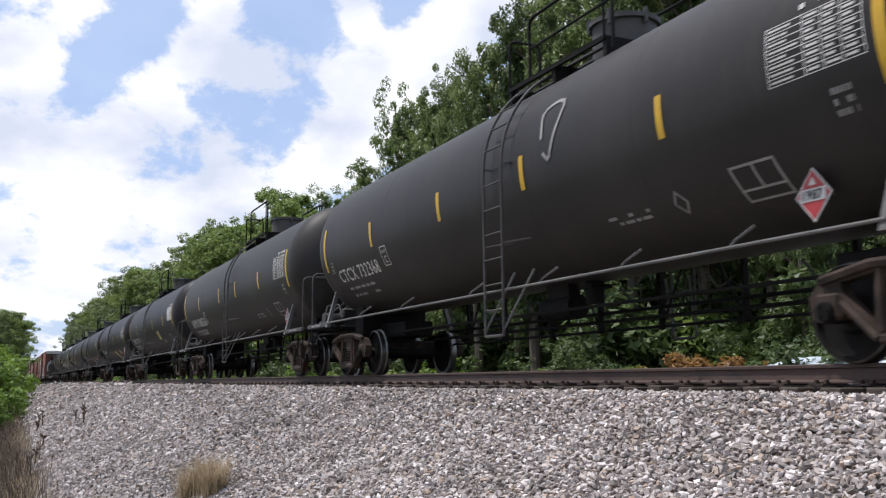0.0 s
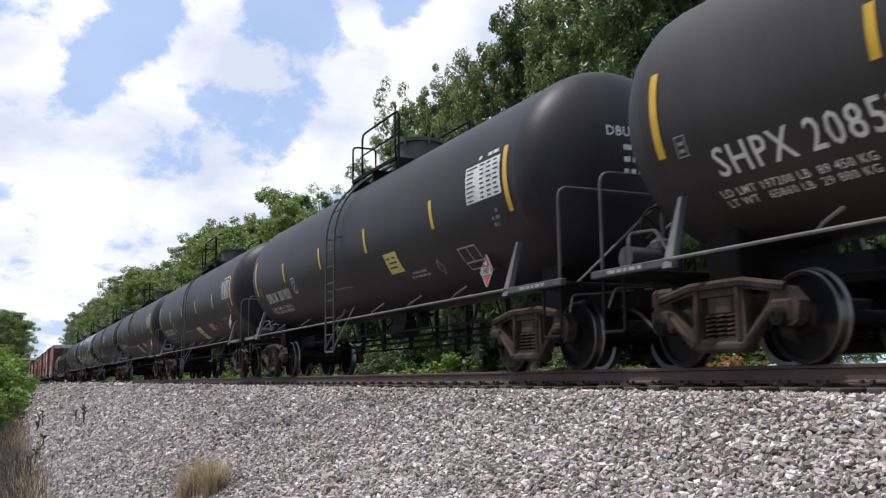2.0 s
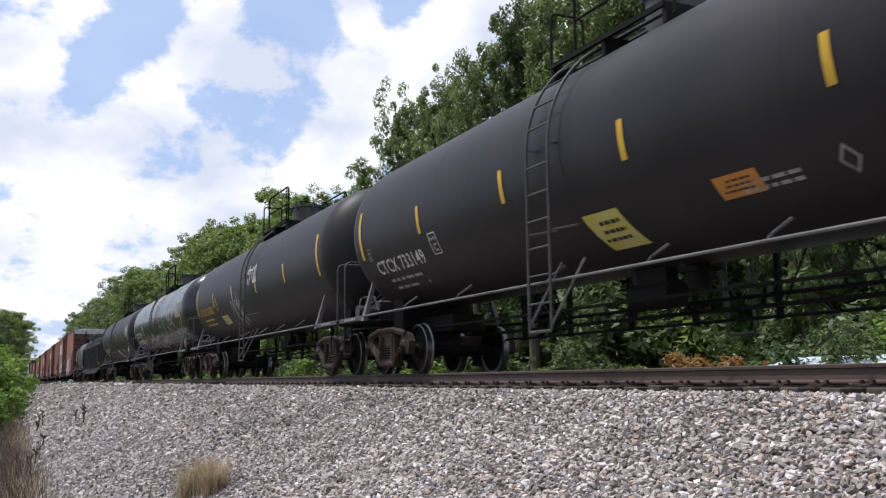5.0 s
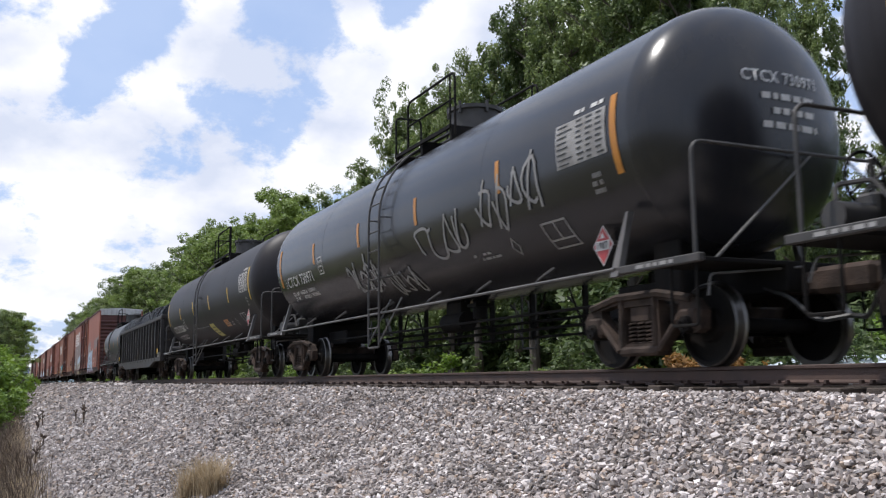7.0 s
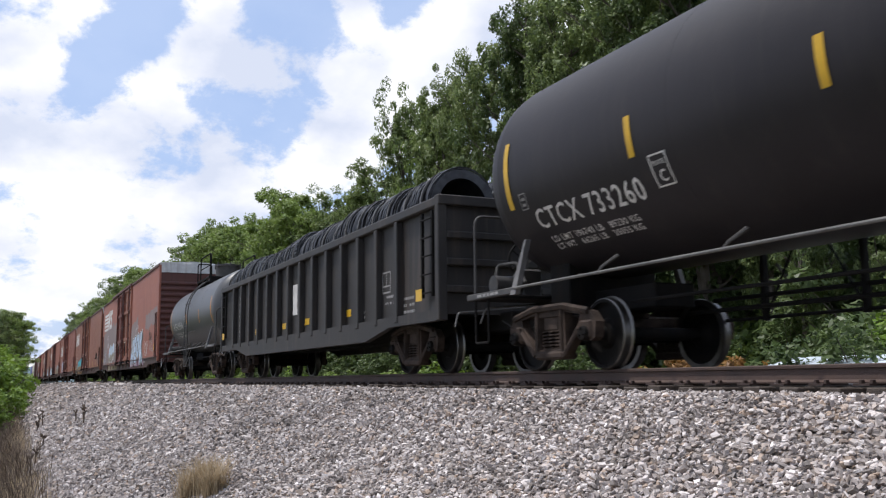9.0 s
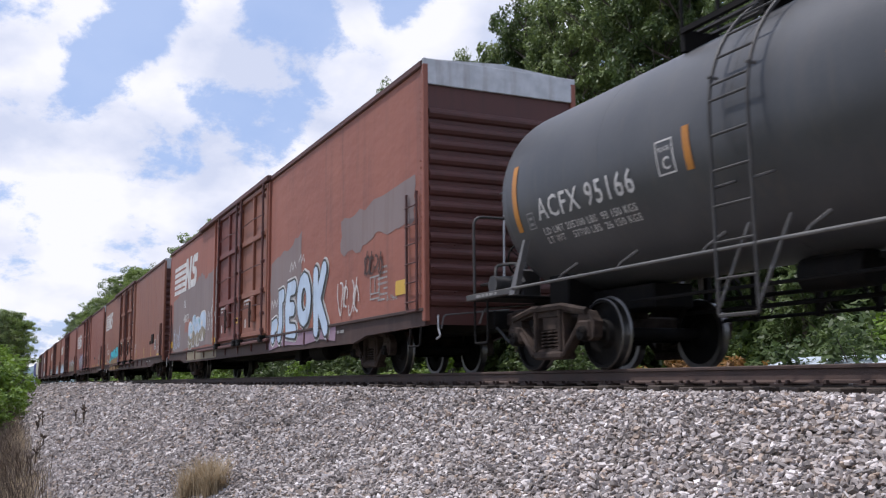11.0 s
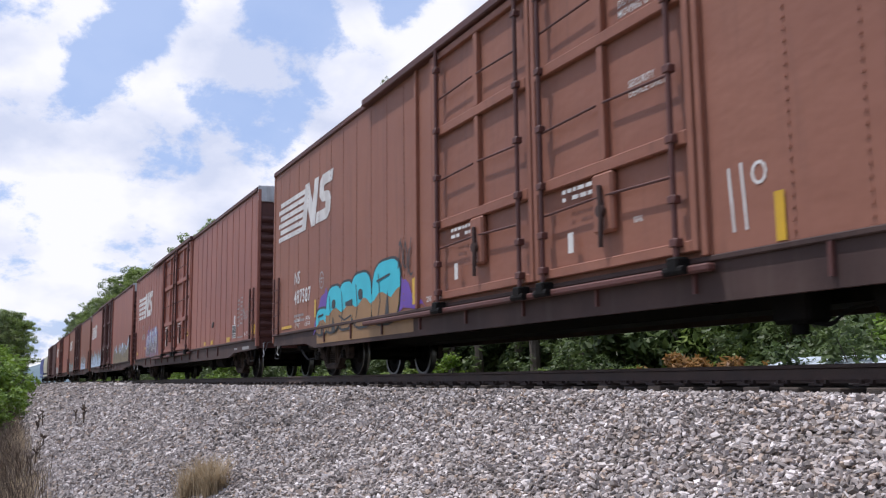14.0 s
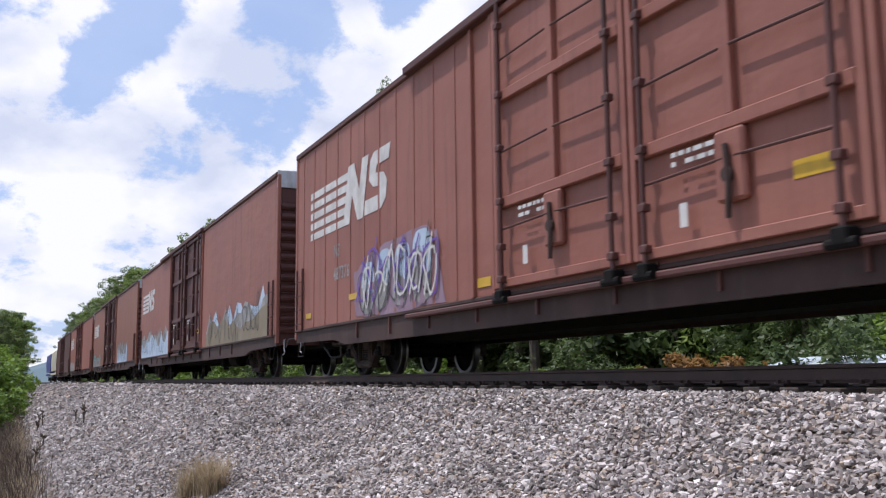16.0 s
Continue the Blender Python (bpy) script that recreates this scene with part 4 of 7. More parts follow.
def add_marks(car, number, ink=CHALK, stripe=YELLOW, table=True, placard=True, stickers=(), sign=True, seed=1, R=1.53, zc=2.82, L=7.55, stripes=(4.45, 1.45, -1.45, -4.45), stripe_at=-8, sign_at=(6.57, -43.4), grid=True, num_at=-36, lines=None, size=0.38, panel=CHALK, name_x=None, head_text="", size2=0.2, band=True):
    put = lambda nm, bm, x, a, m, lab="", lift=0.008: part(nm, on_tank(bm, x, a, R, zc, lift), m, car, lab)
    for x in stripes:
        bm = bmesh.new()
        rect(bm, -0.055, 0.055, -0.24, 0.24)
        put("reflective_stripe", bm, x, stripe_at, stripe)
    for x in (-L + 0.25, L - 0.25) if band else ():
        bm = bmesh.new()
        rect(bm, -0.06, 0.06, -0.48, 0.48)
        put("end_stripe", bm, x, -4, stripe)
    bm = lettering(number, size, 0.88, 0.004)
    put("car_number", bm, name_x if name_x is not None else -L + 0.72, num_at, ink, "stencilled car number")
    if lines:
        bm = lettering(lines, 0.14, 0.95, 0.0015)
        put("weight_stencil", bm, -L + 0.8, num_at - 9, ink)
    else:
        bm = bmesh.new()
        bars(bm, 0.3, 0, 1.5, 2, 0.19, 0.06, seed)
        put("weight_stencil", bm, -L + 0.68, num_at - 8, ink if ink is YELLOW else CHALK)
    bm = lettering("C", 0.2, 0.9, 0.003)
    bmesh.ops.translate(bm, vec=(0.09, 0.06, 0), verts=bm.verts)
    small = lettering("PLATE", 0.075, 0.85, 0.001)
    bmesh.ops.translate(small, vec=(0.05, 0.26, 0), verts=small.verts)
    put("clearance_print", small, (name_x if name_x is not None else -L + 0.72) + 2.63, num_at + 3, ink)
    for a, b, c, d in ((0, 0.3, 0.37, 0.39), (0, 0.3, 0, 0.02), (0, 0.02, 0.02, 0.37), (0.28, 0.3, 0.02, 0.37)):
        rect(bm, a, b, c, d)
    put("clearance_stencil", bm, (name_x if name_x is not None else -L + 0.72) + 2.63, num_at + 3, ink)
    bm = bmesh.new()
    for a, b, c, d in ((0, 0.17, 0.22, 0.235), (0, 0.17, 0, 0.015), (0, 0.015, 0.015, 0.22), (0.155, 0.17, 0.015, 0.22), (0.04, 0.13, 0.13, 0.17), (0.04, 0.13, 0.05, 0.09)):
        rect(bm, a, b, c, d)
    put("test_stencil", bm, -L + 0.5, -24, CHALK)
    if table:
        bm = bmesh.new()
        if grid:
            for i in range(9):
                rect(bm, 0, 1.1, 0.07 * i, 0.07 * i + 0.009)
            for u in (0, 0.44, 0.65, 0.86, 1.088):
                rect(bm, u, u + 0.01, 0.0, 0.57)
        else:
            rect(bm, 0, 1.1, 0, 0.57)
        put("data_table", bm, L - 1.5, -11, panel, "white stencilled inspection table")
        bm = bmesh.new()
        rnd = random.Random(seed)
        for i in range(8):
            rect(bm, 0.04, 0.04 + rnd.uniform(0.2, 0.36), 0.028 + 0.07 * i, 0.048 + 0.07 * i)
            for k in range(3):
                u = 0.475 + 0.21 * k
                rect(bm, u, u + rnd.uniform(0.1, 0.16), 0.028 + 0.07 * i, 0.052 + 0.07 * i)
        put("table_print", bm, L - 1.5, -11, ink if grid else BLACK_INK, "", 0.012)
        bm = bmesh.new()
        bars(bm, 0, 0, 0.65, 1, 0.1, 0.055, seed + 3)
        put("table_title", bm, L - 1.1, 12.5, ink)
        bm = bmesh.new()
        bars(bm, 0, 0, 0.22, 3, 0.1, 0.06, seed + 5)
        put("inspection_stencil", bm, L - 0.85, -20, CHALK)
    if sign:
        bm = bmesh.new()
        for a, b, c, d in ((0, 0.62, 0.42, 0.45), (0, 0.62, 0, 0.03), (0, 0.03, 0, 0.45), (0.59, 0.62, 0, 0.45), (0.3, 0.33, 0.16, 0.45), (0, 0.6, 0.14, 0.17)):
            rect(bm, a, b, c, d)
        put("hazard_box", bm, L - 2.35, -50, CHALK)
        bm = bmesh.new()
        poly(bm, [(0, -0.17), (0.12, 0), (0, 0.17), (-0.12, 0)], [[(0, -0.12), (-0.085, 0), (0, 0.12), (0.085, 0)]])
        put("diamond_stencil", bm, L - 3.25, -42, CHALK)
        bm = bmesh.new()
        bars(bm, 0, 0, 0.8, 2, 0.09, 0.045, seed + 9)
        put("service_stencil", bm, L - 4.6, -42, CHALK)
    if placard:
        px, pa = sign_at
        pz = zc + R * math.sin(radians(pa))
        py = -math.sqrt(R * R - (pz + 0.24 - zc) ** 2) - 0.03
        bm = bmesh.new()
        poly(bm, [(0, -0.26), (0.22, 0), (0, 0.26), (-0.22, 0)])
        pl = part("placard", on_side(bm, px, pz, py), WHITE, car, "red and white diamond hazard placard")
        bm = bmesh.new()
        box(bm, px - 0.03, px + 0.03, py + 0.02, -0.6, pz + 0.02, pz + 0.07)
        part("placard_holder", bm, STEEL_MID, pl)

        def on_placard(nm, bm, m, lift):
            part(nm, on_side(bm, px, pz, py - lift + 0.04), m, pl)
        bm = bmesh.new()
        poly(bm, [(0, -0.235), (0.195, 0), (0, 0.235), (-0.195, 0)])
        on_placard("placard_face", bm, PLACARD, 0.046)
        bm = bmesh.new()
        rect(bm, -0.15, 0.15, -0.06, 0.06)
        on_placard("number_panel", bm, WHITE, 0.052)
        bm = lettering("1987", 0.125, 0.88, 0.004)
        bmesh.ops.translate(bm, vec=(-0.128, -0.043, 0), verts=bm.verts)
        on_placard("placard_number", bm, BLACK_INK, 0.058)
        bm = bmesh.new()
        poly(bm, [(-0.045, 0.09), (0.045, 0.09), (0.0, 0.17)])
        on_placard("flame_mark", bm, WHITE, 0.052)
    for x, a, w, h, lean, m, lab in stickers:
        bm = bmesh.new()
        poly(bm, [(0, 0), (w, 0), (w + lean, h), (lean, h)])
        st = put("sticker", bm, x, a, m, lab)
        bm = bmesh.new()
        bars(bm, w * 0.12 + lean * 0.4, h * 0.7, w * 0.7, 3, h * 0.22, h * 0.09, seed + 2)
        put("sticker_print", bm, x, a, BLACK_INK, "", 0.014)
    if head_text:
        for body, s, z, m in ((head_text, 0.2, 3.2, ink),):
            bm = lettering(body, s, 0.9, 0.004)
            bars(bm, 0.25, -0.2, 0.85, 3, 0.17, 0.075, seed + 4)
            for v in bm.verts:
                yy, zz = -0.5 + v.co.x, z + v.co.y
                q = min(0.98, math.hypot(yy, zz - zc) / R)
                a = math.asin(q ** (1 / 0.92))
                v.co = Vector((L + 0.82 * math.cos(a) ** 0.9 + 0.012, yy, zz))
            part("end_lettering", bm, m, car, "stencilled car number on the tank end")


def scrawl(car, x, angle, w, h, seed, m=CHALK, width=0.035, flat=None, sweeps=5):
    """Sprayed scribble that spells nothing."""
    rnd = random.Random(seed)
    bm = bmesh.new()
    for k in range(sweeps):
        u = w * k / sweeps
        pts, a = [], rnd.uniform(0, 6)
        cx, cy, rx, ry = u + w / sweeps * 0.5, h * rnd.uniform(0.35, 0.6), w / sweeps * rnd.uniform(0.3, 0.55), h * rnd.uniform(0.25, 0.45)
        turn = rnd.choice((-1, 1)) * rnd.uniform(3.0, 6.5)
        for j in range(15):
            b = a + turn * j / 14
            pts.append((cx + rx * math.cos(b) + 0.25 * rx * math.sin(2.3 * b + k), cy + ry * math.sin(b) + 0.2 * ry * math.cos(1.7 * b)))
        stroke(bm, pts, width)
        if rnd.random() < 0.6:
            stroke(bm, [(cx - rx, cy - ry), (cx + rx * 0.4, cy + ry * 1.4)], width)
    if flat is None:
        part("graffiti_tag", on_tank(bm, x, angle, lift=0.011), m, car, "sprayed pale graffiti scribble")
    else:
        part("graffiti_tag", on_side(bm, x, angle, flat), m, car, "sprayed pale graffiti scribble")


# ---- long box cars ----
HALF, SIDE, FLOOR, EAVE = 13.45, 1.5, 1.06, 5.3


def door_leaf(car, x0, x1, paint, y, seed, lime=False):
    """One plug door: sheet, frame, ribs, locking rods and the lever box."""
    bm = bmesh.new()
    box(bm, x0 + 0.03, x1 - 0.03, y - 0.01, y + 0.05, FLOOR + 0.1, EAVE - 0.1)
    door = part("plug_door", bm, paint, car, "ribbed plug door with locking rods")
    d = 0.085
    bm = bmesh.new()
    for xa, xb in ((x0 + 0.02, x0 + 0.12), (x1 - 0.12, x1 - 0.02)):
        box(bm, xa, xb, y - d, y, FLOOR + 0.08, EAVE - 0.08, 0.01)
    for z in (FLOOR + 0.08, EAVE - 0.2):
        box(bm, x0 + 0.12, x1 - 0.12, y - d, y, z, z + 0.12, 0.01)
    part("door_frame", bm, paint, door)
    for z in (2.26, 3.8):
        bm = bmesh.new()
        box(bm, x0 + 0.12, x1 - 0.12, y - d - 0.012, y - 0.004, z, z + 0.15, 0.012)
        part("door_rib", bm, paint, door)
    m = (x0 + x1) / 2
    for za, zb in ((2.41, 3.8), (3.95, EAVE - 0.2)):
        bm = bmesh.new()
        box(bm, m - 0.06, m + 0.06, y - d, y - 0.004, za, zb, 0.01)
        part("door_stile", bm, paint, door)
    for x in (x0 + 0.3, x1 - 0.3):
        bm = bmesh.new()
        tube(bm, [(x, y - d - 0.05, FLOOR - 0.06), (x, y - d - 0.05, EAVE - 0.05)], 0.032, 8)
        for z in (1.25, 1.7, 2.34, 3.1, 3.88, 4.9):
            box(bm, x - 0.06, x + 0.06, y - d - 0.09, y - d + 0.01, z - 0.045, z + 0.045, 0.01)
        part("locking_rod", bm, BOX_DARK, door, smooth=True)
        bm = bmesh.new()
        box(bm, x - 0.09, x + 0.09, y - d - 0.12, y - 0.02, FLOOR - 0.12, FLOOR + 0.04, 0.02)
        tube(bm, [(x - 0.16, y - d - 0.07, FLOOR - 0.1), (x + 0.16, y - d - 0.07, FLOOR - 0.1)], 0.05, 10)
        part("door_roller", bm, STEEL_DARK, door, "greasy steel roller bracket")
    for z in (1.95, 3.05, 4.4):
        bm = bmesh.new()
        tube(bm, [(x0 + 0.3, y - d - 0.02, z), (m - 0.08, y - d - 0.02, z + 0.03)], 0.016, 6)
        tube(bm, [(m + 0.08, y - d - 0.02, z + 0.03), (x1 - 0.3, y - d - 0.02, z)], 0.016, 6)
        part("cross_rod", bm, BOX_DARK, door)
    bm = bmesh.new()
    box(bm, m - 0.2, m + 0.2, y - d - 0.03, y - 0.01, 1.55, 2.26, 0.03)
    lever = part("lever_box", bm, paint, door)
    bm = bmesh.new()
    tube(bm, [(m, y - d - 0.06, 2.1), (m + 0.05, y - d - 0.08, 1.75), (m, y - d - 0.06, 1.38)], 0.03, 6)
    tube(bm, [(m + 0.02, y - d - 0.04, 1.8), (m + 0.02, y - d - 0.09, 1.8)], 0.075, 12)
    part("lever", bm, SILL, lever, smooth=True)
    bm = bmesh.new()
    bars(bm, 0, 0, 0.7, 2, 0.1, 0.05, seed)
    rect(bm, 0.1, 0.22, -0.75, -0.5)
    part("door_stencil", on_side(bm, m - 0.85, 2.15, y - d - 0.018), WHITE, door)
    if lime:
        bm = bmesh.new()
        rect(bm, 0, 0.5, 0, 0.17)
        part("reflective_sticker", on_side(bm, x1 - 0.9, 1.62, y - 0.016), YELLOW, door)


def side_ladder(car, x, z1, y):
    bm = bmesh.new()
    s = -1 if y < 0 else 1
    tube(bm, bend([(x - 0.22, y + s * 0.05, z1), (x - 0.22, y + s * 0.05, 1.05), (x + 0.22, y + s * 0.05, 1.05), (x + 0.22, y + s * 0.05, z1)], 0.03, 2), 0.026, 5)
    ladder = part("side_ladder", bm, BOX_DARK, car)
    k = 1.2
    while k < z1:
        bm = bmesh.new()
        tube(bm, [(x - 0.22, y + s * 0.08, k), (x + 0.22, y + s * 0.08, k)], 0.013, 6)
        part("rung", bm, BOX_DARK, ladder)
        k += 0.33


def make_boxcar(label, paint, door_paint, seams=False, ladder_top=2.5, tape="second", other_door=None):
    car = thing("box_car", label, "box car", "box cars of the freight train")
    bm = bmesh.new()
    box(bm, -HALF + 0.05, HALF - 0.05, -SIDE, SIDE, FLOOR, EAVE)
    part("body", bm, paint, car)
    for side in (-1, 1):
        y = side * SIDE
        o = side * 0.03
        for xa, xb in ((-HALF, -3.2), (3.25, HALF)):
            bm = bmesh.new()
            box(bm, xa, xb, min(y, y + o), max(y, y + o), FLOOR + 0.02, EAVE - 0.02, 0.006)
            part("side_sheet", bm, paint, car)
        bm = bmesh.new()
        pts = [(-HALF, 1.06), (HALF, 1.06), (HALF, 0.78), (10.6, 0.74), (9.9, 0.62), (-9.9, 0.62), (-10.6, 0.74), (-HALF, 0.78)]
        plate(bm, pts, [], side * 1.44, side * 1.52)
        part("side_sill", bm, SILL, car)
        bm = bmesh.new()
        box(bm, -HALF, HALF, min(side * 1.5, side * 1.565), max(side * 1.5, side * 1.565), 1.02, 1.08, 0.01)
        part("sill_flange", bm, SILL, car)
        for k in range(30):
            x = -12.6 + k * 0.87
            if abs(x) < 10 and k % 2 == 0:
                bm = bmesh.new()
                box(bm, x - 0.02, x + 0.02, min(side * 1.5, side * 1.56), max(side * 1.5, side * 1.56), 0.72, 1.03)
                part("sill_stiffener", bm, BOX_DARK, car)
        bm = bmesh.new()
        box(bm, -HALF, HALF, min(side * 1.46, side * 1.58), max(side * 1.46, side * 1.58), EAVE - 0.06, EAVE + 0.06, 0.02)
        part("eave", bm, BOX_DARK, car)
        bm = bmesh.new()
        box(bm, -6.4, 3.4, min(side * 1.55, side * 1.68), max(side * 1.55, side * 1.68), EAVE - 0.06, EAVE + 0.09, 0.02)
        part("door_track", bm, BOX_DARK, car)
        bm = bmesh.new()
        box(bm, -6.4, 3.4, min(side * 1.55, side * 1.66), max(side * 1.55, side * 1.66), 0.92, 1.0, 0.02)
        part("door_track", bm, BOX_DARK, car)
        for x in (-3.28, 3.28, -3.95):
            bm = bmesh.new()
            box(bm, x - 0.045, x + 0.045, min(side * 1.52, side * 1.59), max(side * 1.52, side * 1.59), 1.08, EAVE - 0.06, 0.01)
            part("door_post", bm, paint, car)
        if seams:
            for x in [-12.9 + 0.83 * k for k in range(11)] + [4.4 + 0.83 * k for k in range(11)]:
                bm = bmesh.new()
                w = y + side * 0.03
                e, q = (0.045, 0.011) if seams == "plain" else (0.03, 0.002)
                box(bm, x - e, x + e, min(w, w + side * q), max(w, w + side * q), 1.1, EAVE - 0.08)
                z = 1.15 if seams != "plain" else EAVE
                while z < EAVE - 0.1 and side < 0:
                    box(bm, x + 0.005, x + 0.03, w - 0.014, w, z, z + 0.024)
                    z += 0.11
                part("panel_seam", bm, paint, car)
        for s in (-1, 1):
            side_ladder(car, s * (HALF - 0.42), ladder_top, y + o)
            bm = bmesh.new()
            box(bm, s * HALF - 0.06, s * HALF + 0.06, min(y - side * 0.05, y + side * 0.05), max(y - side * 0.05, y + side * 0.05), 0.85, EAVE, 0.015)
            part("corner_post", bm, paint, car)
            bm = bmesh.new()
            tube(bm, bend([(s * (HALF - 0.65), y, 0.8), (s * (HALF - 0.65), y + o, 0.45), (s * (HALF - 0.2), y + o, 0.45), (s * (HALF - 0.2), y, 0.8)], 0.06), 0.018, 6)
            part("step", bm, STEEL_DARK, car, smooth=True)
    door_leaf(car, -3.2, 0.02, door_paint, -SIDE - 0.03, 3, tape == "first")
    door_leaf(car, 0.02, 3.24, other_door or door_paint, -SIDE - 0.03, 4, tape == "second")
    # brake gear that hangs below the floor
    bm = bmesh.new()
    tube(bm, [(4.5, -0.6, 0.62), (4.6, -0.6, 0.62), (5.7, -0.6, 0.62), (5.8, -0.6, 0.62)], [0.12, 0.24, 0.24, 0.12], 16)
    part("air_reservoir", bm, STEEL_DARK, car, smooth=True)
    bm = bmesh.new()
    box(bm, 3.35, 3.85, -0.85, -0.5, 0.4, 0.95, 0.04)
    tube(bm, [(3.6, -0.7, 0.45), (3.6, -0.7, 0.3)], 0.09, 10)
    part("brake_valve", bm, STEEL_DARK, car)
    bm = bmesh.new()
    tube(bm, bend([(3.7, -0.72, 0.42), (4.0, -0.72, 0.36), (4.2, -0.72, 0.5), (4.6, -0.66, 0.55)], 0.1), 0.022, 6)
    part("air_pipe", bm, STEEL_DARK, car, smooth=True)
    bm = bmesh.new()
    prof = [(-1.58, EAVE + 0.05), (-1.5, EAVE + 0.1), (0, EAVE + 0.2), (1.5, EAVE + 0.1), (1.58, EAVE + 0.05)]
    a = [bm.verts.new((-HALF, y, z)) for y, z in prof]
    b = [bm.verts.new((HALF, y, z)) for y, z in prof]
    for i in range(len(prof)):
        bm.faces.new((a[i - 1], a[i], b[i], b[i - 1]))
    bm.faces.new(a), bm.faces.new(b[::-1])
    for k in range(25):
        x = -12.9 + k * 1.075
        box(bm, x - 0.04, x + 0.04, -1.25, 1.25, EAVE + 0.08, EAVE + 0.16)
    part("roof", bm, GALV, car, "galvanised sheet roof")
    for s in (-1, 1):
        # ends take the dark oxide: the shade on them is painted into the colour
        bm = bmesh.new()
        box(bm, min(s * (HALF - 0.06), s * HALF), max(s * (HALF - 0.06), s * HALF), -SIDE, SIDE, 0.8, EAVE)
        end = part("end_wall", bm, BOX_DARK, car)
        for k in range(13):
            z = 1.2 + 0.27 * k
            bm = bmesh.new()
            pts = [(0.0, 0.1), (0.05, 0.075), (0.085, 0.02), (0.085, -0.02), (0.05, -0.075), (0.0, -0.1)]
            ra = [bm.verts.new((s * (HALF + u), -1.44, z + w)) for u, w in pts]
            rb = [bm.verts.new((s * (HALF + u), 1.44, z + w)) for u, w in pts]
            for i in range(len(pts)):
                bm.faces.new((ra[i - 1], ra[i], rb[i], rb[i - 1]))
            bm.faces.new(ra), bm.faces.new(rb[::-1])
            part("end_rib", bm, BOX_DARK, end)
        bm = bmesh.new()
        box(bm, min(s * HALF, s * (HALF + 0.05)), max(s * HALF, s * (HALF + 0.05)), -1.55, 1.55, EAVE - 0.36, EAVE + 0.1, 0.01)
        part("end_cap", bm, GALV, end, "bare galvanised end sheet")
        bm = bmesh.new()
        box(bm, min(s * (HALF - 3.6), s * (HALF + 0.25)), max(s * (HALF - 3.6), s * (HALF + 0.25)), -0.35, 0.35, 0.72, 1.04, 0.02)
        part("draft_sill", bm, STEEL_DARK, car)
        make_coupler(car, s * (HALF + 0.05), s)
        make_bogie(car, s * 9.8)
    # hand brake, its step and the grab irons on the leading end
    bm = bmesh.new()
    tube(bm, bend([(HALF + 0.1, -0.1, 3.1), (HALF + 0.22, -0.1, 3.12), (HALF + 0.22, -0.13, 1.5)], 0.05), 0.018, 6)
    part("brake_rod", bm, GALV, car, "bare steel hand-brake rod", smooth=True)
    bm = bmesh.new()
    box(bm, HALF + 0.08, HALF + 0.36, -0.52, 0.12, 1.46, 1.5, 0.008)
    part("brake_step", bm, STEEL_PALE, car)
    bm = bmesh.new()
    pts = [(HALF + 0.2, 0.35 + 0.28 * math.cos(k * 0.3142), 2.5 + 0.28 * math.sin(k * 0.3142)) for k in range(21)]
    tube(bm, pts, 0.018, 6, False)
    for k in range(4):
        tube(bm, [(HALF + 0.2, 0.35, 2.5), (HALF + 0.2, 0.35 + 0.28 * math.cos(k * 1.571), 2.5 + 0.28 * math.sin(k * 1.571))], 0.013, 5)
    tube(bm, [(HALF + 0.05, 0.35, 2.5), (HALF + 0.22, 0.35, 2.5)], 0.05, 8)
    part("brake_wheel", bm, STEEL_DARK, car)
    for s in (-1, 1):
        for z in (1.35, 1.75, 2.15, 2.55):
            bm = bmesh.new()
            tube(bm, bend([(s * (HALF + 0.02), -1.42, z), (s * (HALF + 0.14), -1.42, z), (s * (HALF + 0.14), -0.98, z), (s * (HALF + 0.02), -0.98, z)], 0.03, 2), 0.012, 5)
            part("grab_iron", bm, BOX_DARK, car)
        bm = bmesh.new()
        tube(bm, bend([(s * (HALF + 0.05), -1.3, 0.95), (s * (HALF + 0.18), -1.36, 0.93), (s * (HALF + 0.18), -1.36, 0.72), (s * (HALF + 0.26), -1.36, 0.6), (s * (HALF + 0.1), -1.36, 0.55)], 0.04), 0.015, 6)
        part("lever_handle", bm, GALV, car, "bare steel uncoupling handle", smooth=True)
    # rivet rows on the corner posts
    for s in (-1, 1):
        bm = bmesh.new()
        for k in range(34):
            z = 1.15 + 0.122 * k
            box(bm, s * (HALF - 0.1) - 0.014, s * (HALF - 0.1) + 0.014, -SIDE - 0.042, -SIDE - 0.02, z, z + 0.028)
        tagged(part("rivets", bm, paint, car), kind="stuff")
    bm = bmesh.new()
    box(bm, -9.9, 9.9, -0.35, 0.35, 0.6, 1.05, 0.02)
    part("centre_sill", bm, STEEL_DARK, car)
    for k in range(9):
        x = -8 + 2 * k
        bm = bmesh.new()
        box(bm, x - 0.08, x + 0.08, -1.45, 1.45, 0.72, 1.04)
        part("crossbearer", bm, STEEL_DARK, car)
    return car


def side_mark(car, nm, bm, x, z, m, lab="", lift=0.0):
    return part(nm, on_side(bm, x, z, -SIDE - 0.036 - lift), m, car, lab)


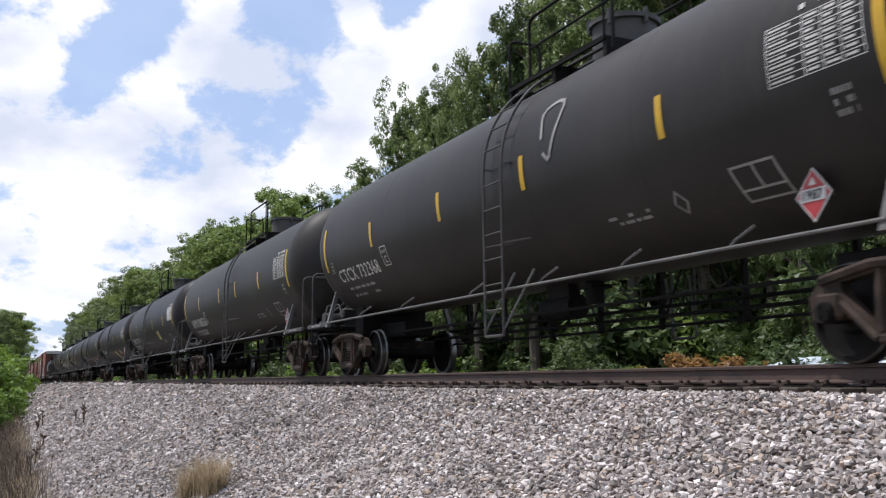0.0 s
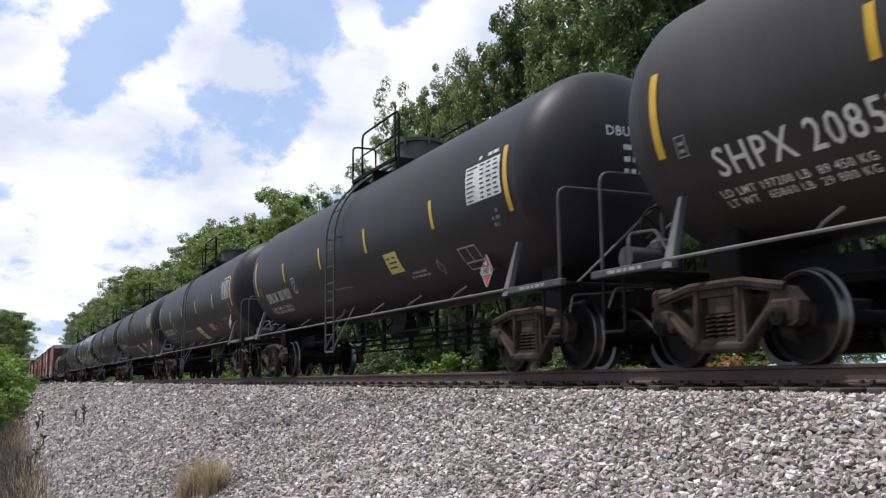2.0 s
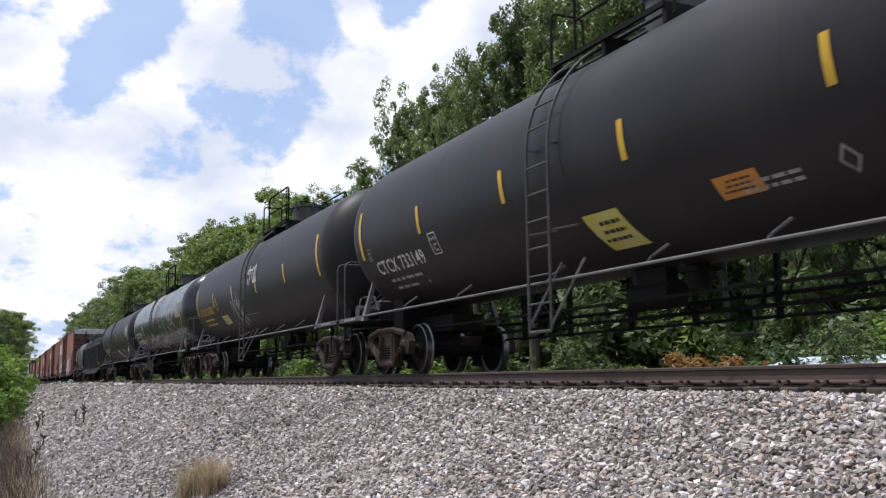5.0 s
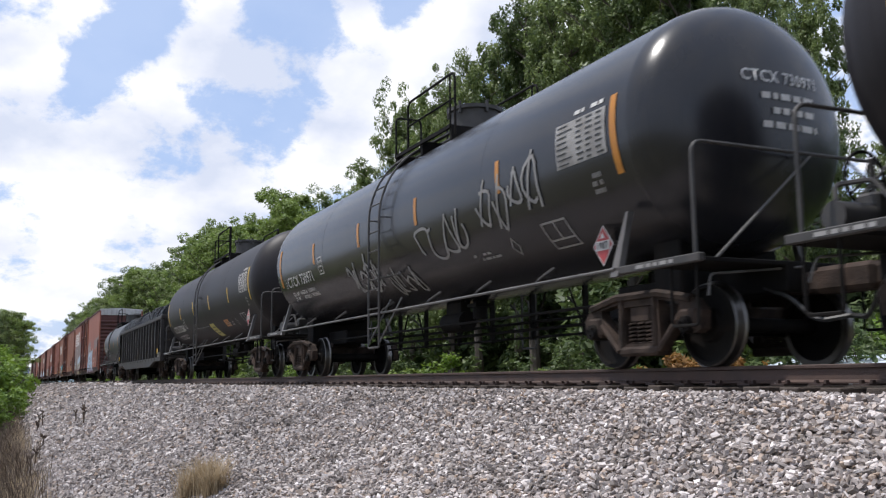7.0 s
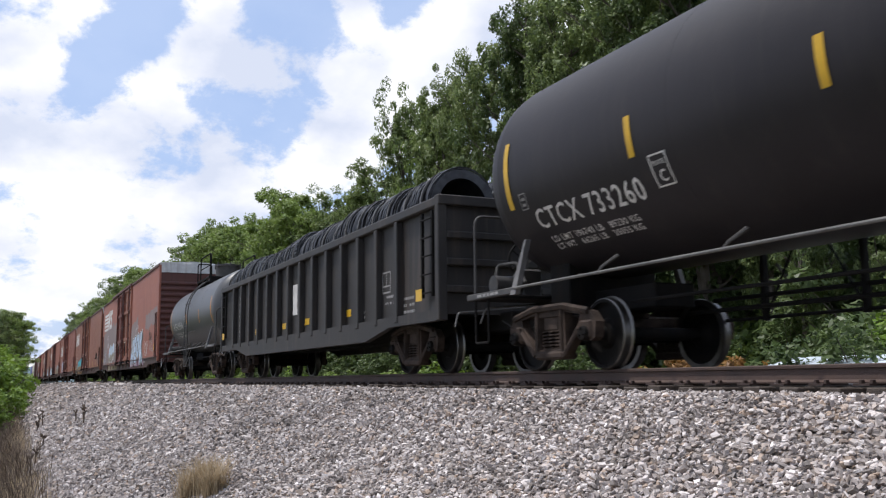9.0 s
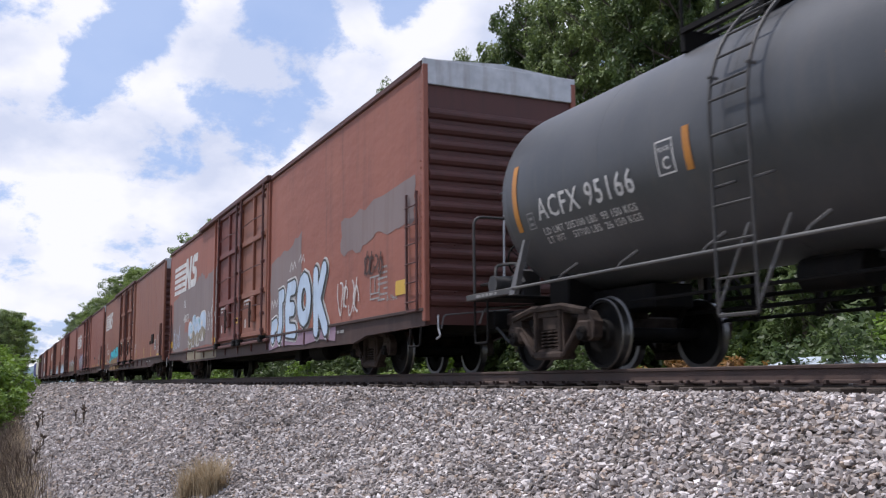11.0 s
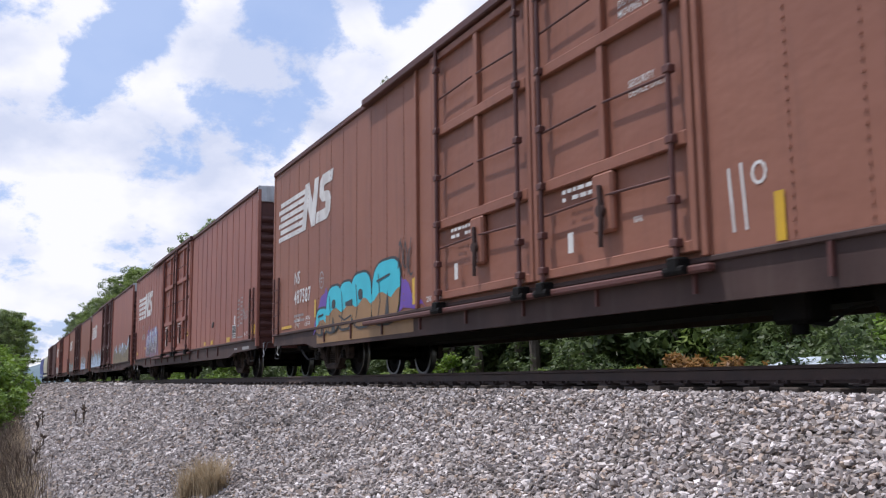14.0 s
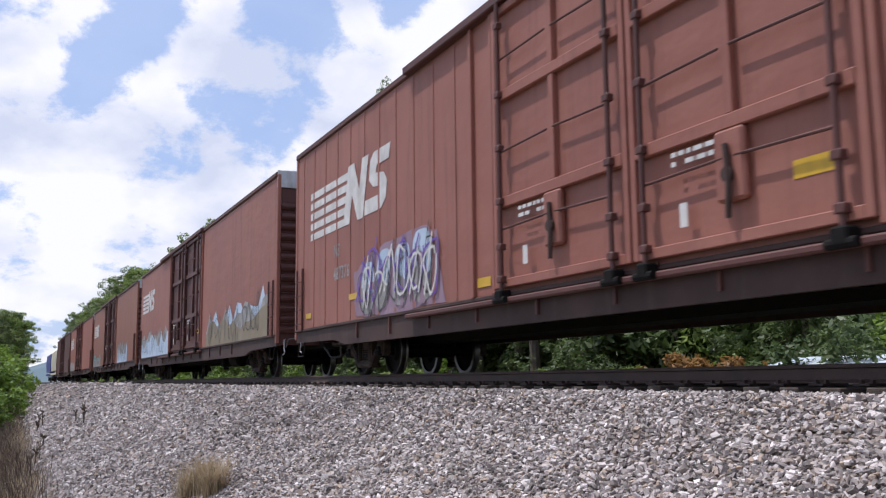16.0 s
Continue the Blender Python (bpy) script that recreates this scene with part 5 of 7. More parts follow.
def add_logo(car, x, z, s=1.0, stagger=False):
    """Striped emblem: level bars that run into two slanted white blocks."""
    n = 5 if not stagger else 6
    w = 1.15 / n
    shapes = []
    for k in range(n):
        o = 0.16 * (k % 2) if stagger else 0
        shapes.append(("emblem_bar", [(o, k * w), (2.35 + k * 0.06, k * w), (2.4 + k * 0.06, k * w + w * 0.66), (o, k * w + w * 0.66)], 0.003))
    shapes.append(("emblem_block", [(2.25, 0), (2.62, 0), (2.78, 0.55), (3.1, 0), (3.4, 0), (3.72, 1.18), (3.36, 1.18), (3.2, 0.6), (2.9, 1.18), (2.56, 1.18)], 0.006))
    shapes.append(("emblem_block", [(3.45, 0.02), (4.35, 0.02), (4.6, 0.18), (4.68, 0.5), (4.5, 0.68), (4.1, 0.74), (4.15, 0.88), (4.76, 0.88), (4.84, 1.16), (4.0, 1.16), (3.8, 1.02), (3.74, 0.66), (3.95, 0.5), (4.25, 0.46), (4.22, 0.3), (3.52, 0.3)], 0.004))
    for nm, pts, lift in shapes:
        bm = bmesh.new()
        poly(bm, [(u * s, v * s) for u, v in pts])
        side_mark(car, nm, bm, x, z, WHITE, "white part of a striped emblem", lift)


def bubble(car, x, z, blobs, fill, low, line, seed, halo=None, parts=("graffiti", "sprayed graffiti of swollen shapes")):
    """Graffiti of swollen shapes that spell nothing: dark outline, two-tone fill."""
    rnd = random.Random(seed)
    o0, o1 = bmesh.new(), bmesh.new()
    inside = []

    def ring(cx, cy, w, h, grow, lean):
        pts = []
        for k in range(22):
            a = 2 * math.pi * k / 22
            c, s = math.cos(a), math.sin(a)
            p = 0.62
            u = math.copysign(abs(c) ** p, c) * (w / 2 + grow)
            v = math.copysign(abs(s) ** p, s) * (h / 2 + grow)
            pts.append((cx + u + lean * v, cy + v))
        return pts
    for i, (cx, cy, w, h) in enumerate(blobs):
        lean = rnd.uniform(-0.12, 0.2)
        o2, o3, o4 = bmesh.new(), bmesh.new(), bmesh.new()
        inside.append((o2, o3, o4))
        poly(o1, ring(cx, cy, w, h, 0.05, lean))
        poly(o0, ring(cx, cy, w, h, 0.1, lean))
        r = ring(cx, cy, w, h, -0.0, lean)
        poly(o2, r)
        cut = cy - h * 0.05
        lowpts = [(u, min(v, cut + 0.08 * math.sin(7 * u))) for u, v in r]
        poly(o3, lowpts)
        hw = w * rnd.uniform(0.14, 0.22)
        kind = (i + seed) % 4
        if kind in (0, 2):
            poly(o4, ring(cx + rnd.uniform(-0.1, 0.1) * w, cy + h * 0.1, hw * 1.5, h * 0.2, 0, lean))
        if kind == 1:
            poly(o4, [(cx - w * 0.05, cy - h * 0.52), (cx + w * 0.16, cy - h * 0.52), (cx + w * 0.08 + lean * h * 0.1, cy + h * 0.02)])
            stroke(o4, [(cx - w * 0.3, cy + h * 0.2), (cx + w * 0.15, cy + h * 0.26)], 0.04)
        if kind == 2:
            poly(o4, [(cx - w * 0.1, cy - h * 0.52), (cx + w * 0.2, cy - h * 0.52), (cx + w * 0.02, cy - h * 0.15)])
        if kind == 3:
            poly(o4, [(cx + w * 0.5, cy - h * 0.05), (cx + w * 0.5, cy + h * 0.1), (cx + w * 0.02, cy + h * 0.06), (cx + w * 0.02, cy - h * 0.02)])
            stroke(o4, [(cx - w * 0.42, cy - h * 0.2), (cx - w * 0.05, cy - h * 0.32), (cx + w * 0.4, cy - h * 0.25)], 0.04)
        stroke(o4, [(cx - w * 0.3, cy - h * 0.5), (cx - w * 0.18, cy - h * 0.12), (cx - w * 0.25, cy + h * 0.3)], 0.03)
    g = side_mark(car, parts[0], o1, x, z, line, parts[1], 0.006)
    if halo:
        part("halo", on_side(o0, x, z, -SIDE - 0.0395), halo, g)
    else:
        o0.free()
    for i, (o2, o3, o4) in enumerate(inside):
        e = 0.0006 * i
        part("fill", on_side(o2, x, z, -SIDE - 0.046 - e), fill, g)
        part("lower_fill", on_side(o3, x, z, -SIDE - 0.05 - e), low, g)
        part("inner_line", on_side(o4, x, z, -SIDE - 0.054 - e), line, g)


def fat_letters(car, x, z, lines, w, fill, line, halo):
    """Graffiti of broad rounded strokes: pale halo, dark outline, coloured fill."""
    def shape(letters, grow):
        bm = bmesh.new()
        q = (w + grow) / 2
        for pts in letters:
            closed = math.dist(pts[0], pts[-1]) < 0.01
            P = [Vector(p) for p in (pts[:-1] if closed else pts)]
            n = len(P)
            rim = {1: [], -1: []}
            for i, p in enumerate(P):
                d0 = (p - P[i - 1]).normalized() if closed or i else (P[1] - p).normalized()
                d1 = (P[(i + 1) % n] - p).normalized() if closed or i < n - 1 else d0
                d = (d0 + d1).normalized()
                reach = q / max(0.55, d.dot(d0))
                for side in (1, -1):
                    rim[side].append(p + Vector((-d.y, d.x)) * reach * side)
            if closed:
                poly(bm, rim[-1], [rim[1][::-1]])
                continue

            def cap(p, d):
                a0 = math.atan2(d.y, d.x)
                return [p + q * Vector((math.cos(a0 + t), math.sin(a0 + t))) for t in [math.pi * (k / 8 - 0.5) for k in range(1, 8)]]
            loop = rim[-1] + cap(P[-1], P[-1] - P[-2]) + rim[1][::-1] + cap(P[0], P[0] - P[1])
            before = set(bm.verts)
            poly(bm, [tuple(v) for v in loop])
            for v in bm.verts:
                if v not in before:
                    v.co.z = 0.0006 * letters.index(pts)
        return bm
    y = -SIDE - 0.038
    piece = part("graffiti", on_side(shape([p for one in lines for p in one], 0.2), x, z, y), halo, car, "large pale blue graffiti with black outlines")
    for i, one in enumerate(lines):
        part("outline", on_side(shape(one, 0.11), x, z, y - 0.004 - 0.006 * i), line, piece)
        part("fill", on_side(shape(one, 0.0), x, z, y - 0.007 - 0.006 * i), fill, piece)


def add_stencils(car, seed, ink=WHITE, lines="", code=""):
    if lines:
        bm = lettering(lines, 0.092, 0.95, 0.001)
        side_mark(car, "size_stencil", bm, 11.72, 1.97, ink)
    else:
        bm = bmesh.new()
        bars(bm, 0, 0, 0.5, 7, 0.1, 0.04, seed)
        side_mark(car, "size_stencil", bm, 11.3 if code else 11.72, 1.95, ink)
    if code:
        side_mark(car, "class_stencil", lettering(code, 0.15, 0.95, 0.002), 11.75, 1.2 if lines else 1.32, ink)
    bm = bmesh.new()
    for a, b, c, d in ((0, 0.5, 0.42, 0.45), (0, 0.5, 0, 0.03), (0, 0.03, 0, 0.45), (0.47, 0.5, 0, 0.45), (0.24, 0.27, 0.12, 0.45), (0, 0.5, 0.1, 0.13)):
        rect(bm, a, b, c, d)
    side_mark(car, "test_box", bm, 10.9, 1.4, ink, "", 0.004)
    if ink is WHITE:
        bm = bmesh.new()
        rect(bm, 0, 0.5, 0, 0.45)
        side_mark(car, "test_panel", bm, 10.9, 1.4, BLACK_INK)
    bm = bmesh.new()
    bars(bm, 0, 0, 0.8, 2, 0.12, 0.06, seed + 1)
    side_mark(car, "weight_stencil", bm, -11.5, 1.4, CHALK)
    bm = bmesh.new()
    bars(bm, 0, 0, 1.4, 1, 0.1, 0.06, seed + 2)
    part("sill_stencil", on_side(bm, 8.2, 0.86, -1.535), CHALK, car)


def stickers_on(car, places, m=YELLOW):
    for x, z, w, h in places:
        bm = bmesh.new()
        rect(bm, 0, w, 0, h)
        side_mark(car, "reflective_sticker", bm, x, z, m, "", 0.008)


def stain(car, pts, m, lab, lift=0.0, name="primer_patch"):
    rnd = random.Random(len(pts))
    out = []
    for (xa, za), (xb, zb) in zip(pts, pts[1:] + pts[:1]):
        for k in range(5):
            s = k / 5
            out.append((xa + (xb - xa) * s + rnd.uniform(-0.05, 0.05), za + (zb - za) * s + rnd.uniform(-0.06, 0.06)))
    bm = bmesh.new()
    poly(bm, out)
    side_mark(car, name, bm, 0, 0, m, lab, lift)


def chalky(car, x0, x1, z0, z1, seed, colours):
    """A low run of overlapping old pale graffiti."""
    rnd = random.Random(seed)
    for i, m in enumerate(colours):
        pts = [(x0, z0)]
        n = 16
        for k in range(n + 1):
            pts.append((x0 + (x1 - x0) * k / n, z0 + (z1 - z0) * rnd.uniform(0.35, 1.0) * (1 - 0.18 * i)))
        pts.append((x1, z0))
        bm = bmesh.new()
        poly(bm, pts)
        side_mark(car, "graffiti", bm, 0, 0, m, "faded pale graffiti along the lower side", 0.003 + 0.003 * i)
    for k in range(3):
        scrawl(car, x0 + (x1 - x0) * (0.05 + 0.3 * k), z0 + 0.1, (x1 - x0) * 0.25, (z1 - z0) * 0.8, seed + k, BLACK_INK, 0.03, -SIDE - 0.036 - 0.016, 4)


# ---- gondola with wire coils ----
def make_gondola():
    car = thing("gondola_car", "black ribbed steel gondola car loaded with wire coils", "gondola car")
    H, top, low = 8.45, 2.9, 0.84
    for side in (-1, 1):
        bm = bmesh.new()
        box(bm, -H, H, min(side * 1.33, side * 1.37), max(side * 1.33, side * 1.37), 1.0, top)
        part("side_wall", bm, GONDOLA, car)
        bm = bmesh.new()
        box(bm, -H - 0.03, H + 0.03, min(side * 1.3, side * 1.5), max(side * 1.3, side * 1.5), top - 0.16, top, 0.02)
        part("top_chord", bm, GONDOLA, car)
        bm = bmesh.new()
        plate(bm, [(-H, 1.02), (H, 1.02), (H, low), (6.3, low), (5.0, 0.62), (-5.0, 0.62), (-6.3, low), (-H, low)], [], side * 1.36, side * 1.48)
        part("side_sill", bm, GONDOLA, car)
        for k in range(14):
            x = -6.75 + k * 1.03
            bm = bmesh.new()
            box(bm, x - 0.075, x + 0.075, min(side * 1.36, side * 1.5), max(side * 1.36, side * 1.5), 0.9, top - 0.16, 0.015)
            part("side_rib", bm, GONDOLA, car)
        for s in (-1, 1):
            bm = bmesh.new()
            box(bm, s * H - 0.07, s * H + 0.07, min(side * 1.33, side * 1.5), max(side * 1.33, side * 1.5), 0.84, top, 0.015)
            part("corner_post", bm, GONDOLA, car)
            bm = bmesh.new()
            for sx in (0.2, 0.62):
                box(bm, s * (H - sx) - 0.025, s * (H - sx) + 0.025, min(side * 1.45, side * 1.5), max(side * 1.45, side * 1.5), 1.25, 2.7)
            ladder = part("side_ladder", bm, STEEL_DARK, car)
            for k in range(5):
                bm = bmesh.new()
                tube(bm, [(s * (H - 0.62), side * 1.51, 1.32 + 0.31 * k), (s * (H - 0.2), side * 1.51, 1.32 + 0.31 * k)], 0.015, 6)
                part("rung", bm, STEEL_DARK, ladder)
    bm = bmesh.new()
    box(bm, -H, H, -1.35, 1.35, 1.0, 1.06)
    part("floor", bm, GONDOLA, car)
    bm = bmesh.new()
    box(bm, -H - 0.4, H + 0.4, -0.32, 0.32, 0.68, 0.99, 0.02)
    part("centre_sill", bm, STEEL_DARK, car)
    for s in (-1, 1):
        bm = bmesh.new()
        box(bm, min(s * (H - 0.04), s * H), max(s * (H - 0.04), s * H), -1.36, 1.36, 0.95, top - 0.05)
        wall = part("end_wall", bm, GONDOLA, car)
        for z in (1.3, 1.75, 2.2):
            bm = bmesh.new()
            box(bm, min(s * H, s * (H + 0.08)), max(s * H, s * (H + 0.08)), -1.34, 1.34, z, z + 0.12, 0.015)
            part("end_rib", bm, GONDOLA, wall)
        bm = bmesh.new()
        box(bm, min(s * (H - 0.08), s * (H + 0.1)), max(s * (H - 0.08), s * (H + 0.1)), -1.5, 1.5, top - 0.15, top + 0.02, 0.015)
        part("end_chord", bm, GONDOLA, wall)
        make_coupler(car, s * (H + 0.15), s)
        make_bogie(car, s * 6.55)
    stickers = ((7.65, 1.2, 0.26, 0.2), (3.55, 1.2, 0.36, 0.15), (0.6, 1.2, 0.36, 0.15), (-1.4, 1.2, 0.36, 0.15), (-4.3, 1.2, 0.3, 0.15), (-8.1, 1.2, 0.3, 0.2))
    for x, z, w, h in stickers:
        bm = bmesh.new()
        rect(bm, 0, w, 0, h)
        part("reflective_sticker", on_side(bm, x, z, -1.376 if abs(x) < 7 else -1.53), YELLOW, car)
    bm = bmesh.new()
    for a, b, c, d in ((0, 0.42, 0.38, 0.41), (0, 0.42, 0, 0.03), (0, 0.03, 0, 0.41), (0.39, 0.42, 0, 0.41), (0.2, 0.22, 0.12, 0.4), (0, 0.4, 0.12, 0.15)):
        rect(bm, a, b, c, d)
    part("test_box", on_side(bm, 5.7, 1.5, -1.376), CHALK, car)
    bm = bmesh.new()
    bars(bm, 0, 0, 0.5, 3, 0.12, 0.05, 7)
    bars(bm, -0.9, 0.1, 0.4, 2, 0.12, 0.05, 8)
    bars(bm, -2.3, -0.1, 0.3, 2, 0.1, 0.05, 9)
    part("weight_stencil", on_side(bm, 6.75, 1.3, -1.376), CHALK, car)
    bm = bmesh.new()
    rect(bm, 0, 0.4, 0, 0.75)
    part("poster_sign", on_side(bm, -0.45, 1.5, -1.378), WHITE, car, "white paper sign on the side wall")
    bm = bmesh.new()
    for k in range(7):
        rect(bm, 0, 0.3, 0.2 * k, 0.2 * k + 0.14)
    part("car_number", on_side(bm, -6.35, 1.15, -1.376), CHALK, car)
    return car


def make_coil(seed):
    """A coil of black wire: strands wound round a hollow core, lying on its side."""
    rnd = random.Random(seed)
    coil = thing("wire_coil", "large coil of black steel wire lying in the gondola", "wire coil", "coils in the gondola")
    bm = bmesh.new()
    r0, r1, w = 0.46, 0.63, 0.72
    lathe(bm, [(-w, r0), (-w, r1 - 0.02), (w, r1 - 0.02), (w, r0), (-w, r0 + 0.001)], "X", 36)
    for f in [f for f in bm.faces if len(f.verts) > 8]:
        bm.faces.remove(f)
    part("core_winding", bm, WIRE, coil, smooth=True)
    bm = bmesh.new()
    for k in range(34):
        x, t = -w + 2 * w * (k + 0.5) / 34, rnd.uniform(-0.09, 0.09)
        q, ph = r1 + rnd.uniform(-0.01, 0.03), rnd.uniform(0, 6)
        pts = [(x + t * math.sin(a + ph), (q + 0.015 * math.sin(3 * a + ph)) * math.cos(a), (q + 0.015 * math.sin(3 * a + ph)) * math.sin(a)) for a in [j * 2 * math.pi / 26 for j in range(27)]]
        tube(bm, pts, 0.02, 4, False)
    tagged(part("wire_strands", bm, WIRE, coil, smooth=True), kind="stuff")
    for x in (-0.4, 0.4):
        bm = bmesh.new()
        lathe(bm, [(x - 0.02, r1 + 0.03), (x - 0.02, r1 + 0.06), (x + 0.02, r1 + 0.06), (x + 0.02, r1 + 0.03), (x - 0.02, r1 + 0.029)], "X", 30)
        for f in [f for f in bm.faces if len(f.verts) > 8]:
            bm.faces.remove(f)
        part("tie_band", bm, STEEL_PALE, coil)
    return coil


def make_hopper(paint, label, category):
    car = thing("hopper_car", label, category)
    bm = bmesh.new()
    prof = [(-1.5, 1.6), (-1.58, 3.0), (-1.5, 4.3), (-0.8, 4.7), (0.8, 4.7), (1.5, 4.3), (1.58, 3.0), (1.5, 1.6)]
    a = [bm.verts.new((-7.6, y, z)) for y, z in prof]
    b = [bm.verts.new((7.6, y, z)) for y, z in prof]
    for i in range(len(prof)):
        bm.faces.new((a[i - 1], a[i], b[i], b[i - 1]))
    bm.faces.new(a), bm.faces.new(b[::-1])
    part("body", bm, paint, car)
    for x in (-5, 0, 5):
        bm = bmesh.new()
        tube(bm, [(x, 0, 1.65), (x, 0, 0.7)], [1.6, 0.4], 4)
        part("discharge_hopper", bm, paint, car)
    for side in (-1, 1):
        bm = bmesh.new()
        box(bm, -8.2, 8.2, min(side * 1.42, side * 1.55), max(side * 1.42, side * 1.55), 1.0, 1.3)
        part("side_sill", bm, paint, car)
    for s in (-1, 1):
        bm = bmesh.new()
        box(bm, min(s * 7.6, s * 8.4), max(s * 7.6, s * 8.4), -1.45, 1.45, 1.0, 1.25)
        part("end_platform", bm, STEEL_DARK, car)
        make_coupler(car, s * 8.2, s)
        make_bogie(car, s * 6.6)
    return car


# ---- the train, car by car ----
TRAIN = []
STICK = [(0.28, -59, 0.75, 0.62, -0.1, LIME, "yellow and white sticker"), (2.62, -46, 0.62, 0.28, 0.0, ORANGE, "orange warning sticker")]


def tank(x, number, label, paint=TANK, ladder=-0.2, **kw):
    car = make_tank_car(label, paint)
    add_ladder(car, -1, ladder), add_ladder(car, 1, ladder)
    add_top(car, ladder - 0.85, ladder + 1.7, ladder + 1.0)
    add_marks(car, number, **kw)
    TRAIN.append((car, x))
    return car


c = tank(-12.35, "CTCX 732368", "dusty black tank car with yellow stripes and a red placard", paint=TANK_DUSTY, ladder=0.85, ink=WHITE, stripe_at=-5, sign_at=(6.16, -56.7), stripes=(4.45, 1.45, -1.3, -4.45), num_at=-33.5, name_x=-6.74, size=0.4, seed=11, head_text="CTCX 732368", panel=WHITE)
scrawl(c, 1.9, -4, 0.5, 0.9, 5, CHALK, 0.05, sweeps=1)
c = tank(-30.15, "SHPX 208526", "dusty black tank car with large white stencilled number", paint=TANK_DUSTY, ladder=0.85, ink=WHITE, stripe_at=-5, sign_at=(6.16, -56.7), stripes=(4.4, 1.5, -0.95, -4.45), seed=21, size=0.46, name_x=-6.6, lines="LD LMT 197200 LB  89 450 KG\nLT WT   65860 LB  29 880 KG", panel=WHITE)
c = tank(-48.12, "DBUX 301921", "black tank car with a lime sticker low on its side", ink=WHITE, sign_at=(5.98, -56.7), grid=False, stripes=(4.7, 1.5, -1.45, -4.45), seed=31, size=0.39, name_x=-6.58, num_at=-33, lines="LD LMT 188800 LB  85 850 KG\nLT WT   60900 LB  29 450 KG", head_text="DBUX 301921", panel=WHITE, stickers=[(2.25, -38, 0.62, 0.42, 0.0, LIME, "lime-yellow warning sticker")])
c = tank(-66.15, "CTCX 733176", "black tank car with yellow and orange stickers", ink=WHITE, seed=41, head_text="CTCX 733176", panel=WHITE, stickers=STICK, stripes=(4.45, 1.35, -1.65, -4.45))
c = tank(-84.1, "CTCX 733149", "black tank car with plain dusty sides and stickers", ink=WHITE, seed=51, panel=CHALK, stickers=STICK)
c = tank(-101.6, "UTLX 210802", "black tank car with yellow number and sprayed graffiti", paint=TANK, ladder=0.57, ink=YELLOW, seed=61, table=False, placard=False, sign=False, stickers=[(-3.85, -43, 0.85, 0.33, 0.0, LIME, "lime-yellow warning sticker")], stripes=(4.45, 1.45, -1.6, -4.45), num_at=-24)
scrawl(c, -2.0, -44, 1.3, 1.0, 62, CHALK, 0.06)
scrawl(c, 0.65, -6, 1.0, 0.6, 63, WHITE, 0.05, sweeps=4)
c = tank(-120.05, "CTCX 730971", "glossy black tank car with orange stripes and pale graffiti", paint=TANK_GLOSS, ink=WHITE, stripe=ORANGE, stripe_at=-2, sign_at=(6.47, -58), grid=False, seed=71, head_text="CTCX 730971", size=0.365, num_at=-24, lines="LD LMT 186500LB  90000KG\nLT WT      64500LB  39300KG")
scrawl(c, 1.3, -36, 1.9, 0.75, 72, CHALK, 0.05, sweeps=4)
scrawl(c, 3.7, -28, 1.9, 0.75, 73, CHALK, 0.05, sweeps=4)
scrawl(c, -2.6, -46, 1.7, 0.75, 74, CHALK, 0.06)
scrawl(c, -0.7, -58, 1.3, 0.6, 75, CHALK, 0.05)
c = tank(-138.2, "CTCX 733260", "black tank car with white number and two stickers", ink=WHITE, seed=81, head_text="CTCX 733260", size=0.41, lines="LD LMT 196740 LB   89230 KG\nLT WT   66265 LB   30055 KG", panel=WHITE, stickers=STICK, stripes=(4.45, 1.35, -1.65, -4.45))

gondola = make_gondola()
TRAIN.append((gondola, -156.4))
COILS = []
first_coil = make_coil(2)
for k in range(10):
    for row in (-0.67, 0.67):
        c = first_coil if not COILS else copy_thing(first_coil, Matrix())
        COILS.append((c, -7.5 + 1.62 * k + (0.1 if row > 0 else 0), row, 2.93 + 0.05 * math.sin(2.1 * k + row), 3 * math.sin(1.3 * k + row), 37 * k))

c = make_tank_car("short dark grey tank car with white lettering", TANK_GREY, L=4.55, R=1.38, zc=2.5, head=0.65)
add_ladder(c, -1, 0.2, 0.27, 1.38, 2.5)
add_top(c, -1.2, 1.3, 0.5, 1.38, 2.5, 0.9)
add_marks(c, "ACFX 95166", ink=WHITE, stripe=ORANGE, R=1.38, zc=2.5, L=4.55, stripes=(2.0, -0.6), seed=91, placard=False, sign=False, table=False, size=0.42, name_x=-3.75, num_at=-20, lines="LD LMT 205300 LBS  93 150 KGS\nLT WT    57700 LBS  26 150 KGS")
TRAIN.append((c, -171.6))

FIRST_BOX, PITCH_BOX = -192.2, 28.76
c = make_boxcar("faded red box car with grey primer patches and graffiti", BOX_FADED, BOX_DOOR, tape="first", other_door=BOX_BROWN, ladder_top=3.1)
TRAIN.append((c, FIRST_BOX))
stain(c, [(-12.5, 1.12), (-12.5, 3.2), (-10.4, 3.45), (-7.2, 3.6), (-6.3, 3.8), (-5.6, 3.5), (-4.4, 3.7), (-3.45, 3.75), (-3.45, 1.12)], PATCH, "grey primer patch")
stain(c, [(-13.1, 1.15), (-13.2, 2.3), (-12.7, 2.35), (-12.6, 1.15)], BOX_DARK, "dark rust patch", 0.003)
stain(c, [(-9.7, 1.8), (-9.6, 2.2), (-8.6, 2.3), (-8.4, 1.7)], BOX_RED, "red paint showing through", 0.003)
stain(c, [(3.4, 1.3), (3.4, 3.0), (5.0, 3.15), (6.2, 3.4), (6.3, 1.3)], PATCH, "grey primer patch")
